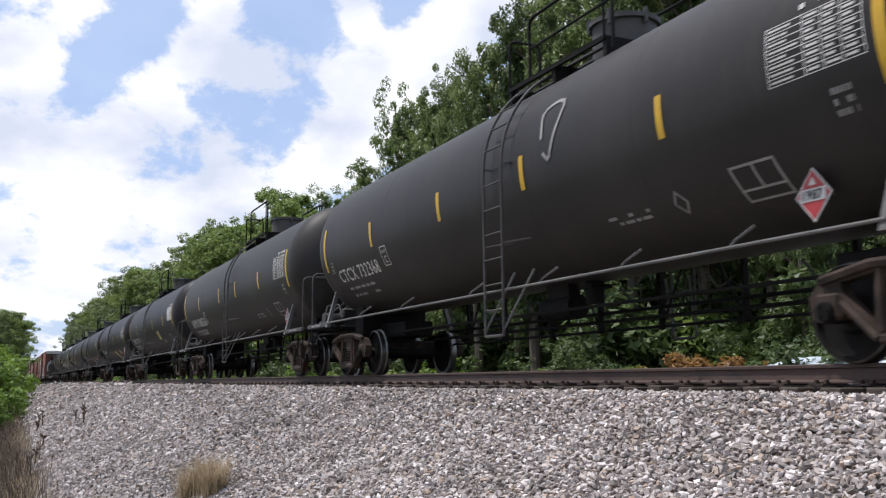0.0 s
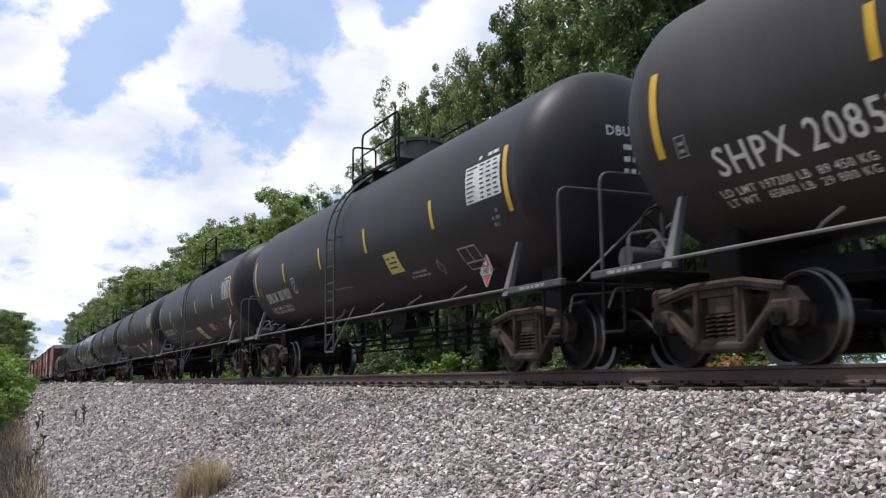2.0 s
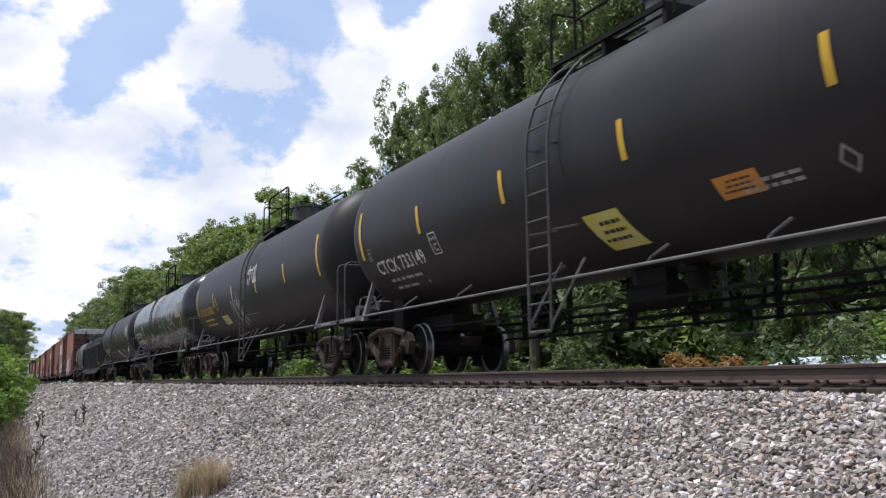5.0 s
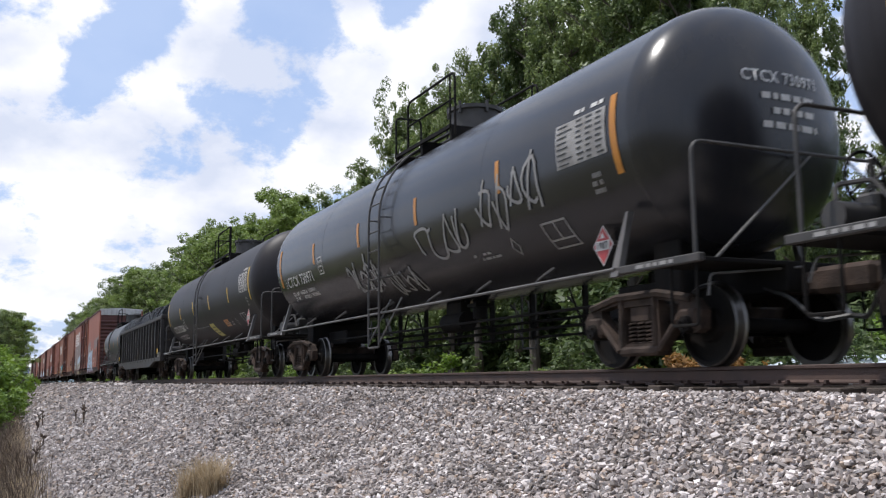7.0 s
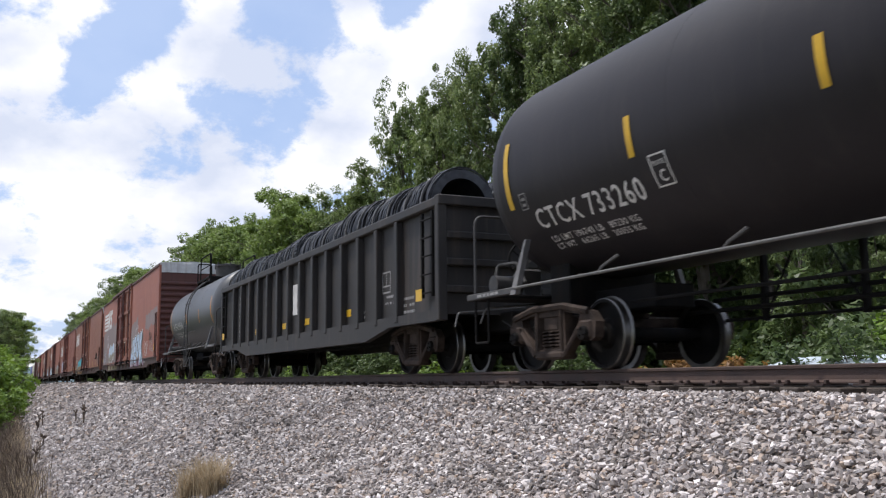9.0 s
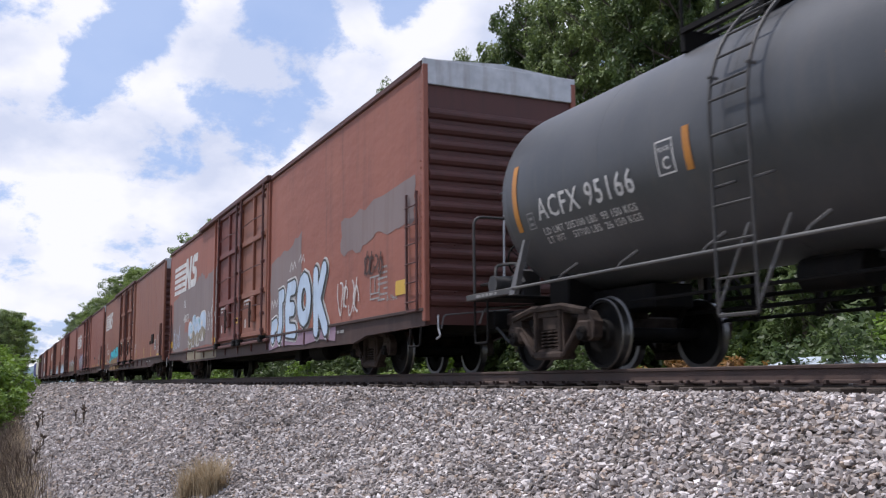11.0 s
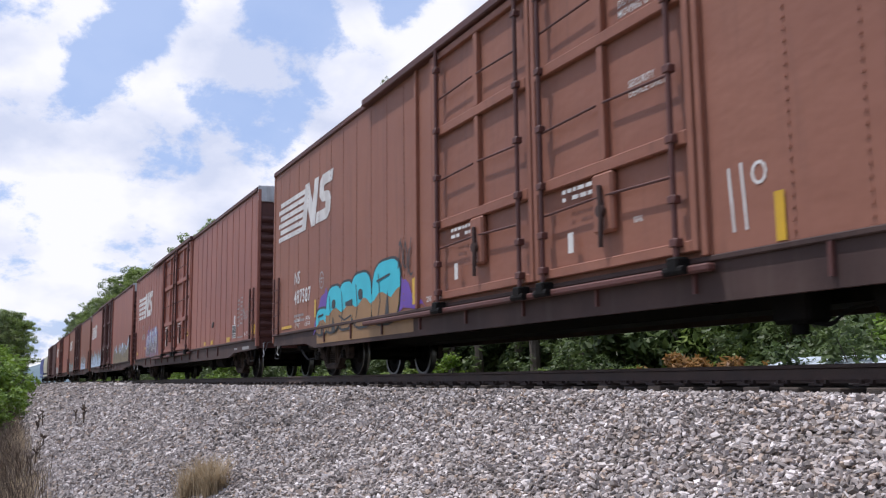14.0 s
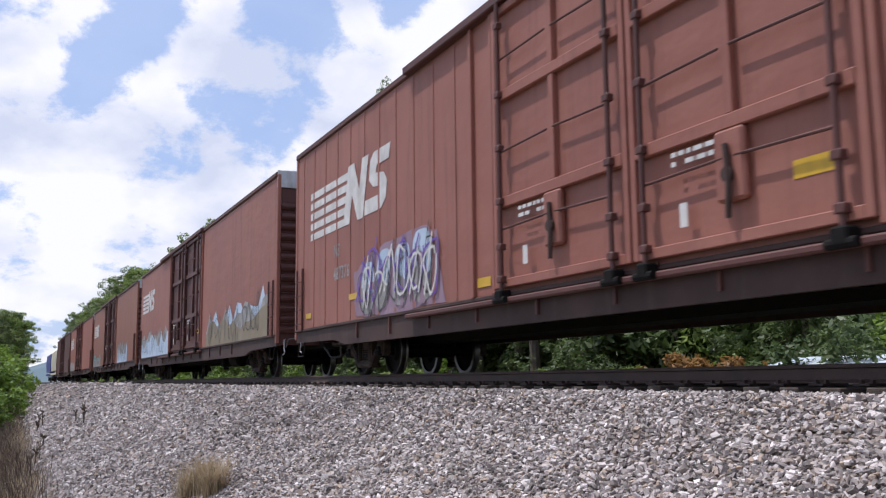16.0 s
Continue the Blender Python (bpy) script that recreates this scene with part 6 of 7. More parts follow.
stain(c, [(9.15, 2.5), (9.15, 3.2), (10.6, 3.25), (13.1, 3.4), (13.05, 2.6), (12.2, 2.55), (11.2, 2.65), (10.3, 2.45)], PATCH, "grey primer patch")
add_logo(c, -12.35, 3.42, 1.06)
part("car_number", on_side(lettering("NS", 0.42, 0.8, 0.006), -9.95, 2.75, -SIDE - 0.042), WHITE, c)
part("car_number", on_side(lettering("488172", 0.42, 0.8, 0.006), -9.95, 2.18, -SIDE - 0.042), WHITE, c)
bubble(c, -8.9, 1.1, [(0.45, 0.5, 0.75, 1.0), (1.15, 0.65, 0.55, 1.1), (1.9, 0.6, 0.8, 1.0), (2.9, 0.75, 1.1, 1.0)], PALE_BLUE, DRY_TAN, WHITE, 3)
bubble(c, -8.75, 1.3, [(0.45, 0.45, 0.5, 0.5), (1.2, 0.75, 0.3, 0.5), (2.0, 0.6, 0.5, 0.5)], TEAL, PALE_BLUE, PALE_BLUE, 4)
bm = bmesh.new()
rect(bm, -9.2, -3.6, 0.68, 1.0)
part("overspray", on_side(bm, 0, 0, -1.528), DRY_TAN, c, "pale overspray along the sill")
fat_letters(c, 3.5, 0.72, [[[(0.2, 0.3), (0.25, 0.55), (0.5, 0.6)]], [[(1.15, 1.3), (0.95, 1.28), (0.98, 0.6), (0.85, 0.3)]], [[(2.2, 1.42), (1.75, 1.4), (1.6, 0.95), (1.65, 0.4), (2.25, 0.35)], [(1.75, 0.9), (2.1, 0.9)]],
                           [[(3.05 + 0.38 * math.cos(k * 0.5236), 1.05 + 0.46 * math.sin(k * 0.5236)) for k in range(13)]], [[(3.98, 1.55), (4.02, 0.3)], [(4.6, 1.6), (4.15, 0.95), (4.7, 0.3)]]], 0.34, PALE_BLUE, BLACK_INK, WHITE)
bm = bmesh.new()
for x0, x1, pts in ((1.75, 2.35, ((0, 0), (0.13, 0.2), (0.26, 0), (0.4, 0.2), (0.55, 0.02))), (2.5, 3.1, ((0, 0.05), (0.2, 0.2), (0.22, 0), (0.4, 0.18), (0.5, 0.0))), (0.0, 0.7, ((0, 0), (0.05, 0.2), (0.2, 0.02), (0.35, 0.2), (0.5, 0.02), (0.65, 0.2)))):
    stroke(bm, [(x0 + u, v + (1.05 if x0 > 2 else 0.95 if x0 > 1 else 0.15)) for u, v in pts], 0.03)
side_mark(c, "graffiti_tag", bm, 3.5, 1.62, WHITE, "small white sprayed scribbles above the graffiti")
stain(c, [(3.3, 0.72), (3.3, 1.05), (8.8, 1.05), (8.8, 0.76)], LILAC, "lilac overspray", 0.0, "overspray")
scrawl(c, -12.2, 1.2, 1.6, 0.8, 9, PALE_BLUE, 0.035, -SIDE - 0.05, 4)
scrawl(c, -5.1, 1.5, 0.6, 1.0, 10, WHITE, 0.03, -SIDE - 0.05, 2)
scrawl(c, -4.4, 1.3, 0.7, 1.5, 12, WHITE, 0.03, -SIDE - 0.05, 3)
scrawl(c, 9.0, 1.2, 1.3, 0.8, 13, WHITE, 0.04, -SIDE - 0.05, 4)
scrawl(c, 10.6, 1.9, 1.0, 0.4, 14, SILL, 0.05, -SIDE - 0.05, 4)
stickers_on(c, [(-12.9, 1.28, 0.4, 0.26), (-8.5, 1.2, 0.35, 0.16), (-4.3, 1.18, 0.55, 0.16), (12.2, 1.38, 0.5, 0.26), (7.5, 1.2, 0.5, 0.17), (4.0, 1.16, 0.3, 0.16)])
add_stencils(c, 101, CHALK, "", "B-196-E")

c = make_boxcar("brown box car with riveted seams and cyan graffiti", BOX_BROWN, BOX_BROWN, True, tape="")
TRAIN.append((c, FIRST_BOX - PITCH_BOX))
add_logo(c, -13.0, 3.42, 0.92, True)
part("car_number", on_side(lettering("NS", 0.42, 0.85, 0.01), -11.5, 2.2, -SIDE - 0.042), WHITE, c)
part("car_number", on_side(lettering("487587", 0.46, 0.88, 0.01), -11.5, 1.72, -SIDE - 0.042), WHITE, c)
stain(c, [(-9.9, 0.95), (-9.6, 1.5), (-9.0, 1.9), (-8.7, 1.2)], PURPLE, "purple spray paint", 0.004, "graffiti")
stain(c, [(-4.9, 1.1), (-4.7, 1.75), (-4.2, 1.35), (-3.6, 1.12)], PURPLE, "purple spray paint", 0.004, "graffiti")
bubble(c, -9.5, 0.9, [(0.2, 0.28, 0.8, 0.55), (1.0, 0.5, 0.95, 0.95), (1.8, 0.52, 0.9, 0.95), (2.75, 0.56, 1.15, 1.05), (4.05, 0.6, 1.4, 1.15)], CYAN, TAN, BLACK_INK, 17)
bm = bmesh.new()
rect(bm, -9.7, -4.2, 0.7, 1.0)
part("overspray", on_side(bm, 0, 0, -1.528), TAN, c, "tan overspray along the sill")
bm = bmesh.new()
poly(bm, [(0.16 * math.cos(k * 0.3927), 0.2 * math.sin(k * 0.3927)) for k in range(16)], [[(0.13 * math.cos(k * 0.3927), 0.165 * math.sin(k * 0.3927)) for k in range(15, -1, -1)]])
rect(bm, -0.07, 0.07, 0.02, 0.06)
rect(bm, -0.05, 0.05, -0.06, -0.02)
side_mark(c, "round_mark", bm, -9.35, 2.1, CHALK)
scrawl(c, -4.85, 1.75, 0.7, 0.6, 19, BLACK_INK, 0.03, -SIDE - 0.05, 3)
stickers_on(c, [(-4.2, 1.16, 0.14, 0.46), (-9.85, 1.3, 0.12, 0.4), (-12.6, 1.16, 0.9, 0.07), (0.0, 1.12, 0.12, 0.5), (4.2, 1.1, 0.12, 0.46), (7.28, 1.1, 0.12, 0.46), (9.77, 1.1, 0.12, 0.46), (12.58, 1.1, 0.13, 0.97), (11.72, 1.1, 0.72, 0.08)])
bm = bmesh.new()
box(bm, 9.95, 10.6, -1.57, -1.53, 1.7, 2.13, 0.01)
part("placard_board", bm, STEEL_DARK, c, "blank dark placard board")
bm = bmesh.new()
box(bm, 9.36, 9.58, -1.56, -1.53, 1.68, 1.84, 0.01)
part("placard_board", bm, STEEL_DARK, c, "blank dark placard board")
bm = bmesh.new()
stroke(bm, [(0, 0), (-0.04, 0.6)], 0.035)
stroke(bm, [(0.17, 0.0), (0.13, 0.62)], 0.035)
stroke(bm, [(0.36 + 0.085 * math.cos(k * 0.6283), 0.5 + 0.1 * math.sin(k * 0.6283)) for k in range(11)], 0.03)
side_mark(c, "chalk_mark", bm, 3.66, 1.28, WHITE, "hand-painted white strokes")
for body, size_, x, z in (("DO NOT HUMP\nMOVING CAR", 0.13, 1.95, 4.15), ("SECURITY\nDEVICE ONLY", 0.12, 2.1, 3.15), ("SEAL", 0.09, 2.1, 1.6)):
    part("door_lettering", on_side(lettering(body, size_, 0.8, 0.002), x, z, -SIDE - 0.046), WHITE, c)
side_mark(c, "limit_stencil", lettering("LD LMT\nLT WT", 0.14, 0.85, 0.002), -11.43, 1.28, WHITE)
side_mark(c, "limit_stencil", lettering("154300\n108700", 0.14, 0.9, 0.002), -10.62, 1.28, WHITE)
add_stencils(c, 111, WHITE, "EXH  17-0  W  0-0\nEXW  9-11  H  16-10\nEW   9-4   H  16-10\nIL   86-6\nIW   9-2\nIH   12-9\nFLHT  03-08 FT\nMTYCG 06-00 FT\nCU FT 10000", "B 133")
side_mark(c, "class_stencil", lettering("25K", 0.13, 0.9, 0.002), -3.62, 1.16, WHITE)

c = make_boxcar("plain oxide-red box car with white and lilac graffiti", BOX_RED, BOX_RED, "plain")
TRAIN.append((c, FIRST_BOX - 2 * PITCH_BOX))
add_logo(c, -12.3, 3.08, 1.03)
part("car_number", on_side(lettering("NS", 0.38, 0.8, 0.006), -10.6, 2.5, -SIDE - 0.042), CHALK, c)
part("car_number", on_side(lettering("487376", 0.38, 0.8, 0.006), -10.6, 2.0, -SIDE - 0.042), CHALK, c)
stain(c, [(-9.2, 1.1), (-9.3, 2.0), (-8.4, 2.3), (-6.4, 2.5), (-5.3, 2.3), (-5.0, 1.1)], LILAC, "lilac graffiti backing", 0.003, "graffiti")
bubble(c, -9.0, 1.1, [(0.5, 0.55, 0.7, 1.0), (1.3, 0.65, 0.7, 1.1), (2.2, 0.65, 0.75, 1.1), (3.1, 0.7, 0.8, 1.25)], PALE_BLUE, CHALK, LILAC, 27)
scrawl(c, -9.0, 1.15, 3.6, 1.2, 28, BLACK_INK, 0.03, -SIDE - 0.06, 7)
scrawl(c, -9.1, 1.3, 4.0, 1.1, 29, PURPLE, 0.045, -SIDE - 0.064, 6)
scrawl(c, -8.8, 1.3, 3.6, 1.0, 30, WHITE, 0.05, -SIDE - 0.068, 6)
stickers_on(c, [(-12.6, 1.3, 0.4, 0.12), (-9.6, 1.5, 0.5, 0.12), (-3.85, 1.22, 0.42, 0.14), (-8.0, 1.45, 0.4, 0.13), (9.64, 1.1, 0.46, 0.15), (7.13, 1.12, 0.36, 0.14), (5.9, 1.12, 0.34, 0.13), (12.95, 1.2, 0.42, 0.27)])
bm = bmesh.new()
rect(bm, 0, 0.19, 0, 0.26)
side_mark(c, "paper_sign", bm, 10.62, 1.61, WHITE, "white paper sign")
bm = bmesh.new()
rect(bm, 0, 0.47, 0, 0.4)
side_mark(c, "test_board", bm, 10.42, 1.19, BLACK_INK, "black test stencil panel with white border")
bm = bmesh.new()
for x0, x1, z0, z1 in ((0, 0.47, 0.375, 0.4), (0, 0.47, 0, 0.025), (0, 0.025, 0.025, 0.375), (0.445, 0.47, 0.025, 0.375), (0.27, 0.29, 0.15, 0.375), (0.025, 0.445, 0.13, 0.15), (0.05, 0.4, 0.06, 0.085), (0.06, 0.2, 0.3, 0.32), (0.06, 0.17, 0.25, 0.27)):
    rect(bm, x0, x1, z0, z1)
side_mark(c, "test_border", bm, 10.42, 1.19, WHITE, "", 0.004)
bm = bmesh.new()
bars(bm, 0, 0, 0.3, 7, 0.125, 0.055, 121)
bars(bm, 0.42, 0.05, 0.26, 7, 0.125, 0.055, 122)
side_mark(c, "size_stencil", bm, 11.06, 2.27, CHALK)
bm = bmesh.new()
bars(bm, 0, 0, 0.9, 1, 0.1, 0.045, 123)
side_mark(c, "shoe_stencil", bm, 10.98, 1.17, CHALK)
side_mark(c, "class_stencil", lettering("B-115", 0.16, 0.95, 0.004), 12.02, 1.2, WHITE)
scrawl(c, 11.85, 1.65, 0.65, 0.36, 124, CHALK, 0.016, -SIDE - 0.05, 5)
bm = bmesh.new()
box(bm, 7.44, 7.54, -1.58, -1.53, 1.78, 1.86, 0.012)
tube(bm, [(7.49, -1.56, 1.8), (7.5, -1.57, 1.68)], 0.03, 8)
part("hasp", bm, STEEL_PALE, c, "small rusty hasp on the side sheet")
bm = bmesh.new()
rect(bm, 0, 0.85, 0, 0.09)
part("sill_label", on_side(bm, 11.75, 0.8, -1.524), CHALK, c, "pale label plate on the side sill")
bm = bmesh.new()
bars(bm, 0, 0, 0.4, 1, 0.1, 0.05, 125)
part("sill_stencil", on_side(bm, 10.7, 0.83, -1.524), CHALK, c)

c = make_boxcar("dark red box car with pale graffiti along its lower side", BOX_RED, BOX_DARK)
TRAIN.append((c, FIRST_BOX - 3 * PITCH_BOX))
add_logo(c, -12.8, 3.3, 0.85)
chalky(c, 4.2, 12.6, 1.08, 2.5, 31, (PALE_BLUE, CHALK, DRY_TAN))
chalky(c, -13.0, -4.0, 1.08, 2.4, 33, (CHALK, PALE_BLUE))
stickers_on(c, [(7.6, 1.3, 0.3, 0.3)])
c = make_boxcar("brown box car with faint graffiti near its end", BOX_BROWN, BOX_DARK)
TRAIN.append((c, FIRST_BOX - 4 * PITCH_BOX))
add_logo(c, -12.8, 3.3, 0.8)
chalky(c, 4.4, 9.5, 1.08, 2.4, 35, (CHALK, PALE_BLUE))
chalky(c, -12.8, -7.0, 1.08, 2.0, 36, (TEAL, CHALK))
c = make_boxcar("rust-red box car with a pale emblem patch", BOX_FADED, BOX_DOOR)
TRAIN.append((c, FIRST_BOX - 5 * PITCH_BOX))
add_logo(c, -12.8, 3.3, 0.9)
stain(c, [(-12.8, 1.1), (-12.8, 2.0), (-7, 1.8), (-6.8, 1.1)], CHALK, "pale graffiti remains", 0.003, "graffiti")
c = make_boxcar("dark brown box car far back in the train", BOX_DARK, BOX_DARK)
TRAIN.append((c, FIRST_BOX - 6 * PITCH_BOX))
TRAIN.append((make_hopper(CREAM, "cream covered hopper car behind the box cars", "hopper car"), FIRST_BOX - 6 * PITCH_BOX - 23.2))
TRAIN.append((make_hopper(BLUE, "dark blue hopper car at the back of the train", "hopper car"), FIRST_BOX - 6 * PITCH_BOX - 41.2))


# ---- trees, bushes and distance ----
HEIGHT = {}


def make_tree(h, seed, leaf, spread=0.34, bare=0.28, clumps=12, count=80, size=0.135, label="tall broadleaf tree in full summer leaf"):
    rnd = random.Random(seed)
    nr = np.random.default_rng(seed)
    tree = thing("tree", label, "tree", "trees along the track")
    bm = bmesh.new()
    lean = Vector((rnd.uniform(-0.06, 0.06), rnd.uniform(-0.06, 0.06), 1))
    spine = [Vector((lean.x * h * s + 0.25 * math.sin(5 * s + seed), lean.y * h * s + 0.2 * math.cos(4 * s + seed), -1.2 * (s == 0) + h * 0.92 * s)) for s in [k / 8 for k in range(9)]]
    tube(bm, spine, [0.022 * h * (1 - 0.88 * k / 8) + 0.03 for k in range(9)], 9)
    cs, rs = [], []
    n = int(16 + h * 0.9)
    for i in range(n):
        s = bare + (1 - bare) * (i + rnd.random()) / n
        k = min(int(s * 8), 7)
        base = spine[k].lerp(spine[k + 1], s * 8 - k)
        a = i * 2.4 + rnd.uniform(-0.5, 0.5)
        reach = (1.25 - 0.75 * s) * h * spread * (0.3 + 0.7 * math.sin(math.pi * min(1, (1.08 - s) / (1.08 - bare)) ** 0.8)) * rnd.uniform(0.6, 1.15)
        rise = reach * rnd.uniform(0.25, 0.75)
        tip = base + Vector((math.cos(a) * reach, math.sin(a) * reach, rise))
        midp = base.lerp(tip, 0.5) + Vector((0, 0, -0.08 * reach))
        tube(bm, [base, midp, tip], [0.05 + 0.05 * (1 - s), 0.04, 0.012], 5)
        for j in range(clumps):
            u = 0.3 + 0.75 * (j + rnd.random()) / clumps
            q = base.lerp(tip, u) + Vector([rnd.gauss(0, 0.16 * reach + 0.15) for _ in range(3)]) * Vector((1, 1, 0.6)).length / 1.5
            cs.append(tuple(q))
            rs.append(rnd.uniform(0.28, 0.66) * (0.55 + 0.028 * h))
            if rnd.random() < 0.45:
                tube(bm, [base.lerp(tip, u * 0.85), q], [0.02, 0.008], 4)
    part("trunk", bm, BARK, tree, "grey-brown trunk and limbs")
    v, f = leaves(cs, rs, count, size, nr)
    quick_mesh("crown", v, f, leaf, tree)
    HEIGHT[tree] = float(np.percentile(v[:, 2], 99.7))
    return tree


def make_bush(h, w, seed, leaf, label, count=60, size=0.1):
    rnd = random.Random(seed)
    bush = thing("bush", label, "bush", "bushes beside the track")
    bm = bmesh.new()
    cs, rs = [], []
    for i in range(int(10 + 7 * w)):
        a, q = rnd.uniform(0, 6.28), w * rnd.random() ** 0.6
        top = Vector((math.cos(a) * q, math.sin(a) * q, h * rnd.uniform(0.35, 1.0) * (1 - 0.35 * (q / w) ** 2)))
        tube(bm, [(math.cos(a) * q * 0.3, math.sin(a) * q * 0.3, -0.3), top * 0.6, top], [0.03, 0.02, 0.006], 4)
        for j in range(4):
            cs.append(tuple(top * rnd.uniform(0.45, 1.0) + Vector([rnd.gauss(0, 0.2) for _ in range(3)])))
            rs.append(rnd.uniform(0.18, 0.42) * (0.6 + 0.25 * h))
    part("woody_base", bm, BARK, bush)
    v, f = leaves(cs, rs, count, size, np.random.default_rng(seed))
    quick_mesh("foliage", v, f, leaf, bush)
    return bush


def plant(src, used, m, size=None):
    """First use moves the source; later ones copy it."""
    o = copy_thing(src, m) if src in used else src
    used.append(src)
    o.matrix_basis = m @ Matrix.Diagonal((*size, 1)) if size else m
    return o


def make_woods():
    rnd = random.Random(12)
    kinds = [make_tree(19, 1, LEAF, 0.3), make_tree(17, 2, LEAF, 0.36, 0.2), make_tree(21, 3, LEAF, 0.28, 0.3), make_tree(15, 4, LEAF_LIGHT, 0.38, 0.15, label="light green broadleaf tree in full leaf"), make_tree(18, 5, LEAF_DARK, 0.33, 0.22, label="dark green broadleaf tree in full leaf")]
    used = []

    def put(x, y, k, h, z=-1.6, wide=1.0):
        s = h / HEIGHT[kinds[k]]
        plant(kinds[k], used, pose(x, y, z, 0, 0, rnd.uniform(0, 360)), (s * wide, s * wide, s))
    # the tall group behind the near cars
    for x, y, k, h, wide in ((-51.0, 14, 1, 18.6, 0.52), (-48.0, 14.5, 3, 17.6, 0.5), (-45.4, 14, 1, 18.2, 0.55), (-42.2, 14, 2, 18.6, 0.55), (-39.4, 14.5, 1, 19.2, 0.6), (-36.6, 14, 4, 19.6, 0.6), (-33.5, 14.5, 2, 19.8, 0.65), (-30, 14.5, 1, 19, 0.7), (-26.5, 15, 4, 18.2, 0.7),
                             (-23.5, 15, 2, 15.4, 0.5), (-21.3, 14.5, 1, 12.2, 0.45), (-18.5, 15.5, 0, 9.5, 0.55), (-15, 18, 4, 10.3, 0.8), (-11, 18, 1, 9, 0.9), (-42, 19, 4, 20.6, 0.6), (-37, 20, 4, 22.3, 0.7), (-32, 21, 2, 22.5, 0.8), (-27.5, 21, 0, 18.5, 0.6)):
        put(x, y, k, h, -1.6, wide)
    # the row that runs back along the line
    x = -61.0
    while x > -420:
        k = rnd.choice((0, 1, 2, 3, 3, 4))
        y = 13.5 + rnd.uniform(-1.0, 3) + (abs(x) - 58) * 0.012
        h = float(np.interp(-x, [60, 70, 75, 82, 100, 126, 150, 187, 229, 282, 350, 448], [16.3, 16.3, 17.2, 17.9, 18.9, 20.9, 20.7, 23.1, 25.0, 25.0, 26, 31])) + rnd.uniform(-1.8, 0.5)
        put(x, y, k, h)
        if rnd.random() < 0.6:
            put(x + 3, y + 7, rnd.choice((1, 4)), h)
        x -= rnd.uniform(4.0, 6.5) + abs(x) * 0.01
    # near side, beyond the foot of the bank
    for x, y, k, h in ((-78, -10.4, 3, 6.5), (-92, -10.2, 1, 8), (-108, -9.9, 4, 10), (-126, -9.4, 0, 11.5), (-145, -8.0, 3, 13), (-165, -7.4, 3, 14), (-188, -7.3, 4, 15), (-215, -6.8, 2, 16.5), (-245, -6.4, 1, 18), (-280, -6.2, 0, 19), (-95, -14, 0, 9), (-120, -15, 1, 12)):
        put(x, y, k, h, -3.0)
    # bushes under and behind the cars
    green = make_bush(2.3, 1.8, 21, LEAF_BRIGHT, "bright green leafy bush beside the track")
    light = make_bush(1.9, 1.5, 22, LEAF_LIGHT, "light green bush beside the track")
    rust = make_bush(2.0, 1.6, 23, LEAF_RUST, "rust-brown autumn-tinted bush beside the track")
    dark = make_bush(2.9, 2.0, 24, LEAF_DARK, "dense green bush below the trees, leaves darkened for woodland shade")
    used_b = []
    spots = [(-10.5, 9.5, green, 1.0), (-12.3, 10.0, green, 1.15), (-8.6, 10.4, green, 1.05), (-7, 9, light, 0.9), (-13.8, 8.6, dark, 1.0), (-15.6, 9.4, dark, 1.05), (-14.5, 11, green, 1.2), (-17.3, 8.8, rust, 1.0), (-19.5, 9.5, rust, 1.15),
             (-18.6, 7.6, light, 0.8), (-21.5, 7.8, light, 1.0), (-23.5, 8.8, light, 1.1), (-22.4, 10.5, rust, 1.25), (-26, 9, dark, 1.0), (-29, 9.5, light, 1.1), (-32.5, 9, rust, 1.0), (-36, 9.6, green, 1.1), (-40, 9, light, 1.2), (-45, 9.5, dark, 1.2), (-50, 9, light, 1.2), (-56, 9.5, green, 1.2),
             (-6, 13, dark, 1.2), (-10, 15, dark, 1.3), (-14, 15.5, dark, 1.3), (-18, 14.5, dark, 1.3), (-22, 14.5, dark, 1.4), (-26, 14.5, dark, 1.4), (-31, 14.5, dark, 1.4), (-4, 10.5, green, 1.1), (-14.2, 6.5, light, 0.62), (-12.0, 6.6, rust, 0.6), (-10.4, 6.8, green, 0.7)]
    for x, y, src, s in spots:
        plant(src, used_b, pose(x, y, -1.75, 0, 0, rnd.uniform(0, 360)) @ Matrix.Scale(s, 4))
    x = -2.0
    while x > -170:
        plant(dark if rnd.random() < 0.75 else light, used_b, pose(x, 15.5 + rnd.uniform(-1.5, 3.5) + max(0, -x - 40) * 0.01, -1.7, 0, 0, rnd.uniform(0, 360)) @ Matrix.Scale(rnd.uniform(1.9, 2.6), 4))
        x -= rnd.uniform(2.2, 3.4)
    # deep growth behind the first row, which lets no sky through
    x = 4.0
    while x > -75:
        plant(dark, used_b, pose(x, 21.5 + rnd.uniform(-1.5, 2.5), -1.7, 0, 0, rnd.uniform(0, 360)) @ Matrix.Scale(rnd.uniform(2.7, 3.3), 4))
        plant(dark, used_b, pose(x - 1.0, 26.5 + rnd.uniform(-1.5, 1.5), -1.7, 0, 0, rnd.uniform(0, 360)) @ Matrix.Scale(rnd.uniform(3.2, 3.8) if x < -28 else 2.6, 4))
        x -= rnd.uniform(1.9, 2.6)
    x = -60
    while x > -260:
        plant(rnd.choice((light, dark, green)), used_b, pose(x, 9.3 + rnd.uniform(-0.8, 1.5), -1.75, 0, 0, rnd.uniform(0, 360)) @ Matrix.Scale(1.3, 4))
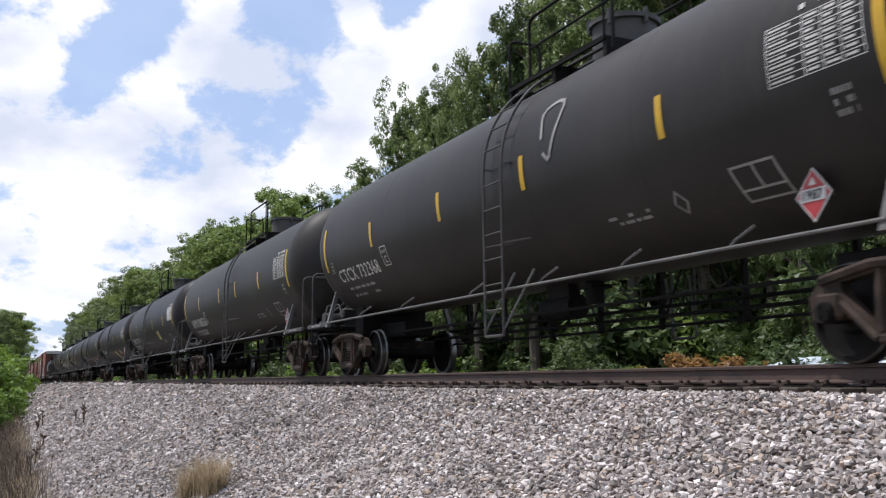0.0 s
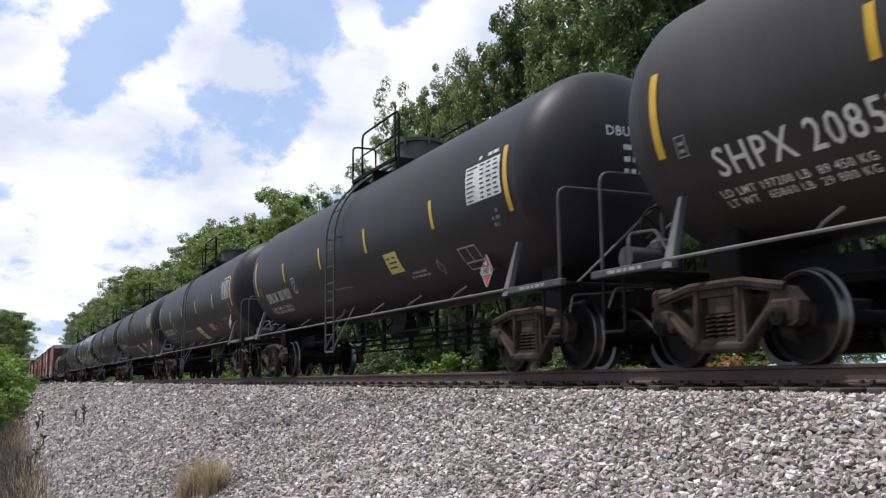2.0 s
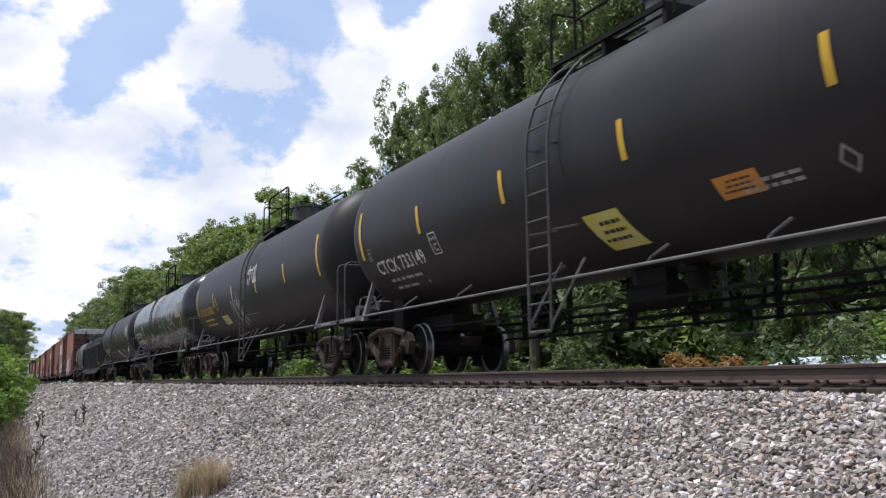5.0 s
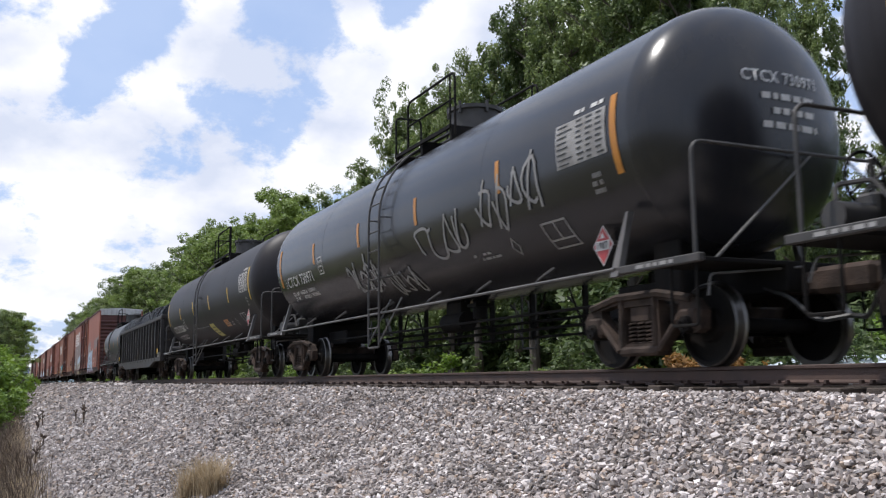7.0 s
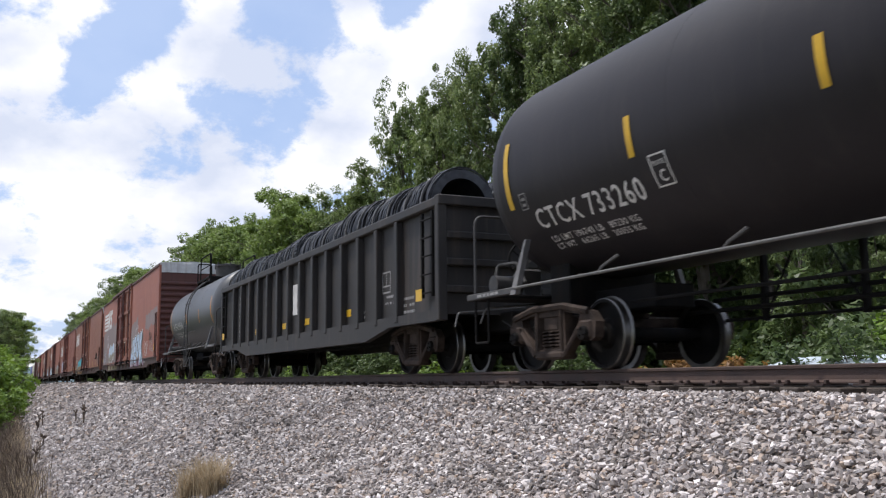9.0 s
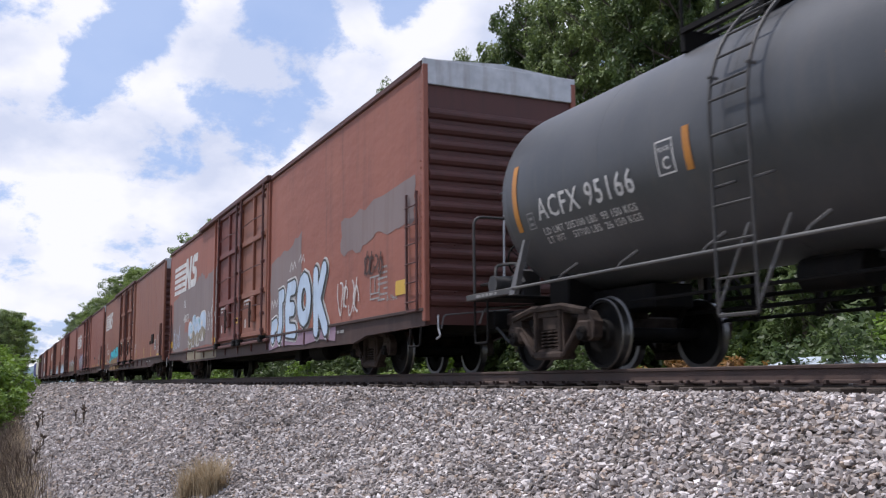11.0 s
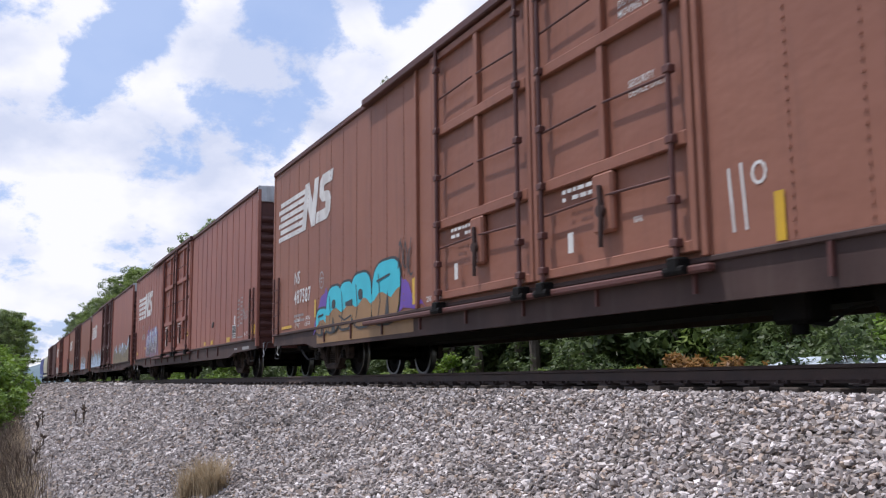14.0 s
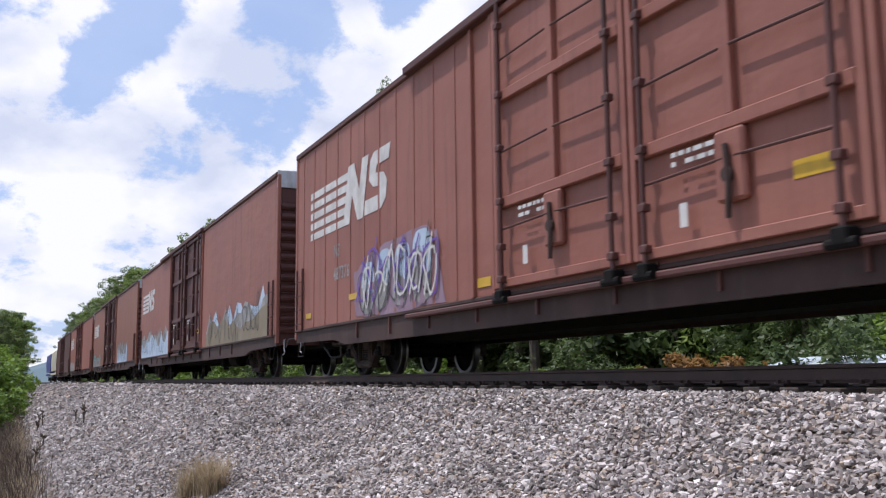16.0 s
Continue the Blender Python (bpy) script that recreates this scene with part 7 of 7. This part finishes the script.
        x -= rnd.uniform(4, 8)
    for x, y, src, s in ((-46, -9.4, green, 0.9), (-52, -9.6, green, 1.3), (-58, -9.9, green, 1.7), (-66, -10.2, green, 2.1), (-74, -10.0, green, 2.2), (-84, -9.9, green, 2.4), (-100, -9.6, green, 2.6), (-30, -8.7, rust, 0.5), (-80, -8.9, light, 1.6), (-96, -8.8, dark, 1.5)):
        plant(src, used_b, pose(x, y, -3.05, 0, 0, rnd.uniform(0, 360)) @ Matrix.Scale(s, 4))
    # a bare pale tree that stands over the far row
    bm = bmesh.new()
    bare = thing("bare_tree", "leafless pale grey tree above the woods", "tree")
    r2 = random.Random(6)

    def grow(p, d, length, r, depth):
        q = p + d * length
        tube(bm, [p, q], [r, r * 0.65], 5)
        if depth:
            for _ in range(3):
                grow(q, (d + Vector([r2.gauss(0, 0.42) for _ in range(3)])).normalized(), length * r2.uniform(0.62, 0.85), r * 0.6, depth - 1)
    grow(Vector((0, 0, 0)), Vector((0, 0, 1)), 7.0, 0.3, 5)
    part("trunk", bm, STEEL_PALE, bare, "pale bare branches")
    bare.matrix_basis = pose(-226, 17.0, -1)
    # low pale-roofed shed behind the bushes
    shed = thing("shed", "low shed with a pale blue sheet roof behind bushes", "shed")
    bm = bmesh.new()
    box(bm, -2.2, 2.2, -0.6, 0.6, -1.4, 0.05)
    part("wall", bm, SHED_WALL, shed)
    for k in range(14):
        bm = bmesh.new()
        x = -2.4 + 0.345 * k
        vs = [bm.verts.new(p) for p in ((x, -0.8, 0.06), (x + 0.33, -0.8, 0.06), (x + 0.33, 0.8, 0.36), (x, 0.8, 0.36), (x, -0.8, 0.1), (x + 0.33, -0.8, 0.1), (x + 0.33, 0.8, 0.4), (x, 0.8, 0.4))]
        for f in ((0, 3, 2, 1), (4, 5, 6, 7), (0, 1, 5, 4), (1, 2, 6, 5), (2, 3, 7, 6), (3, 0, 4, 7)):
            bm.faces.new([vs[i] for i in f])
        part("roof_sheet", bm, SHED_ROOF, shed)
    shed.matrix_basis = pose(-13.4, 7.6, -0.1)
    # hill at the end of the valley
    bm = bmesh.new()
    nx, ny = 30, 8
    grid = [[bm.verts.new((-900 - 40 * j, -260 + 18 * i, -3 + 46 * math.sin(math.pi * j / ny) * (0.55 + 0.4 * math.sin(i * 0.35 + 0.6)) + 3 * noise.noise((i * 0.8, j * 0.8, 1)))) for j in range(ny + 1)] for i in range(nx + 1)]
    for a, b in zip(grid, grid[1:]):
        for j in range(ny):
            bm.faces.new((a[j], a[j + 1], b[j + 1], b[j]))
    tagged(part("hill", bm, HILL, smooth=True), "distant wooded hill at the end of the valley", "hill", kind="structure")


def blades(name, spots, h, material, label, seed):
    """Grass: thin bent blades at (x, y, radius, count)."""
    nr = np.random.default_rng(seed)
    P, n = [], 0
    for x, y, r, c in spots:
        g = nr.normal(size=(c, 2)) * r * 0.5 + (x, y)
        P.append(g)
    P = np.concatenate(P)
    n = len(P)
    z = np.interp(P[:, 1], [-8.6, -7.9, -6.0, -3.2, -2.2, -1.85], [-3.1, -2.98, -2.08, -0.86, -0.4, -0.27]) - 0.02
    a = nr.uniform(0, 6.28, n)
    hh = h * nr.uniform(0.4, 1.15, n)
    d = np.stack([np.cos(a), np.sin(a), np.zeros(n)], 1)
    w = np.stack([-np.sin(a), np.cos(a), np.zeros(n)], 1) * 0.006
    b = np.c_[P, z]
    m = b + d * (hh * 0.18)[:, None] + np.array([0, 0, 1]) * (hh * 0.6)[:, None]
    t = b + d * (hh * nr.uniform(0.35, 0.7, n))[:, None] + np.array([0, 0, 1]) * hh[:, None]
    v = np.stack([b - w, b + w, m + w * 0.8, m - w * 0.8, m - w * 0.8, m + w * 0.8, t + w * 0.15, t - w * 0.15], 1).reshape(-1, 3)
    f = np.arange(n * 8).reshape(-1, 4)
    tagged(quick_mesh(name, v, f, material), label, "grass", kind="stuff")


def make_weeds():
    rnd = random.Random(2)
    blades("dry_grass", [(-13.9, -5.15, 0.15, 420), (-13.5, -5.1, 0.16, 380), (-14.1, -5.3, 0.16, 380)] + [(-16 - 1.2 * i + rnd.uniform(-0.5, 0.5), -7.55 + rnd.uniform(-0.2, 0.15), 0.5, 260) for i in range(45)], 0.5, DRY, "dry tan grass at the foot of the bank", 3)
    blades("dead_weeds", [(-20 - 1.6 * i + rnd.uniform(-0.5, 0.5), -7.75 + rnd.uniform(-0.2, 0.2), 0.7, 200) for i in range(40)], 0.9, STALK, "dead brown weeds at the foot of the bank", 4)
    for x, y, h in ((-40, -4.9, 0.75), (-40.6, -5.15, 0.6), (-38, -5.05, 0.8), (-48, -6.1, 0.8), (-47, -6.3, 0.7), (-45, -6.45, 0.6), (-30, -6.9, 0.6), (-27, -7.1, 0.7), (-36, -6.5, 0.4)):
        st = thing("dead_stalk", "dead dark weed stalk on the ballast bank", "weed", "dead stalks on the bank", pose(x, y, slope(y) - 0.05))
        bm = bmesh.new()
        top = Vector((rnd.uniform(-0.08, 0.08), rnd.uniform(-0.08, 0.08), h))
        tube(bm, [(0, 0, 0), top * 0.5 + Vector((0.02, 0, 0)), top], [0.03, 0.025, 0.01], 5)
        part("stem", bm, STALK, st)
        bm = bmesh.new()
        for k in range(5):
            q = top * rnd.uniform(0.5, 0.95)
            tube(bm, [q, q + Vector((rnd.uniform(-0.12, 0.12), rnd.uniform(-0.12, 0.12), 0.12))], [0.02, 0.03], 5)
        part("seed_head", bm, STALK, st)


make_woods()
make_weeds()


# ---- what moves ----
def spin(ob, x):
    walk(ob, [(i / FPS, pose(x, 0, 0.457, 0, math.degrees(travelled(i / FPS) / 0.457) % 360.0, 0)) for i in range(16 * FPS + 1)])


def motions():
    steps = [0.5 * i for i in range(33)]
    for car, x in TRAIN:
        walk(car, [(t, pose(x + travelled(t), 0, 0)) for t in steps])
    for coil, x, y, z, tilt, roll in COILS:
        walk(coil, [(t, pose(-156.4 + x + travelled(t), y, z, roll, tilt, 0)) for t in steps])
    # all wheels turn alike: front and rear axles of a bogie each share one set of keys
    lead = {}
    for ob in list(scene.objects):
        if ob.name.split(".")[0] != "wheelset":
            continue
        x = round(ob.location.x, 3)
        if x not in lead:
            spin(ob, x)
            lead[x] = ob.animation_data
        else:
            ob.rotation_mode = "QUATERNION"
            ob.animation_data_create()
            ob.animation_data.action = lead[x].action
            ob.animation_data.action_slot = lead[x].action_slot


motions()
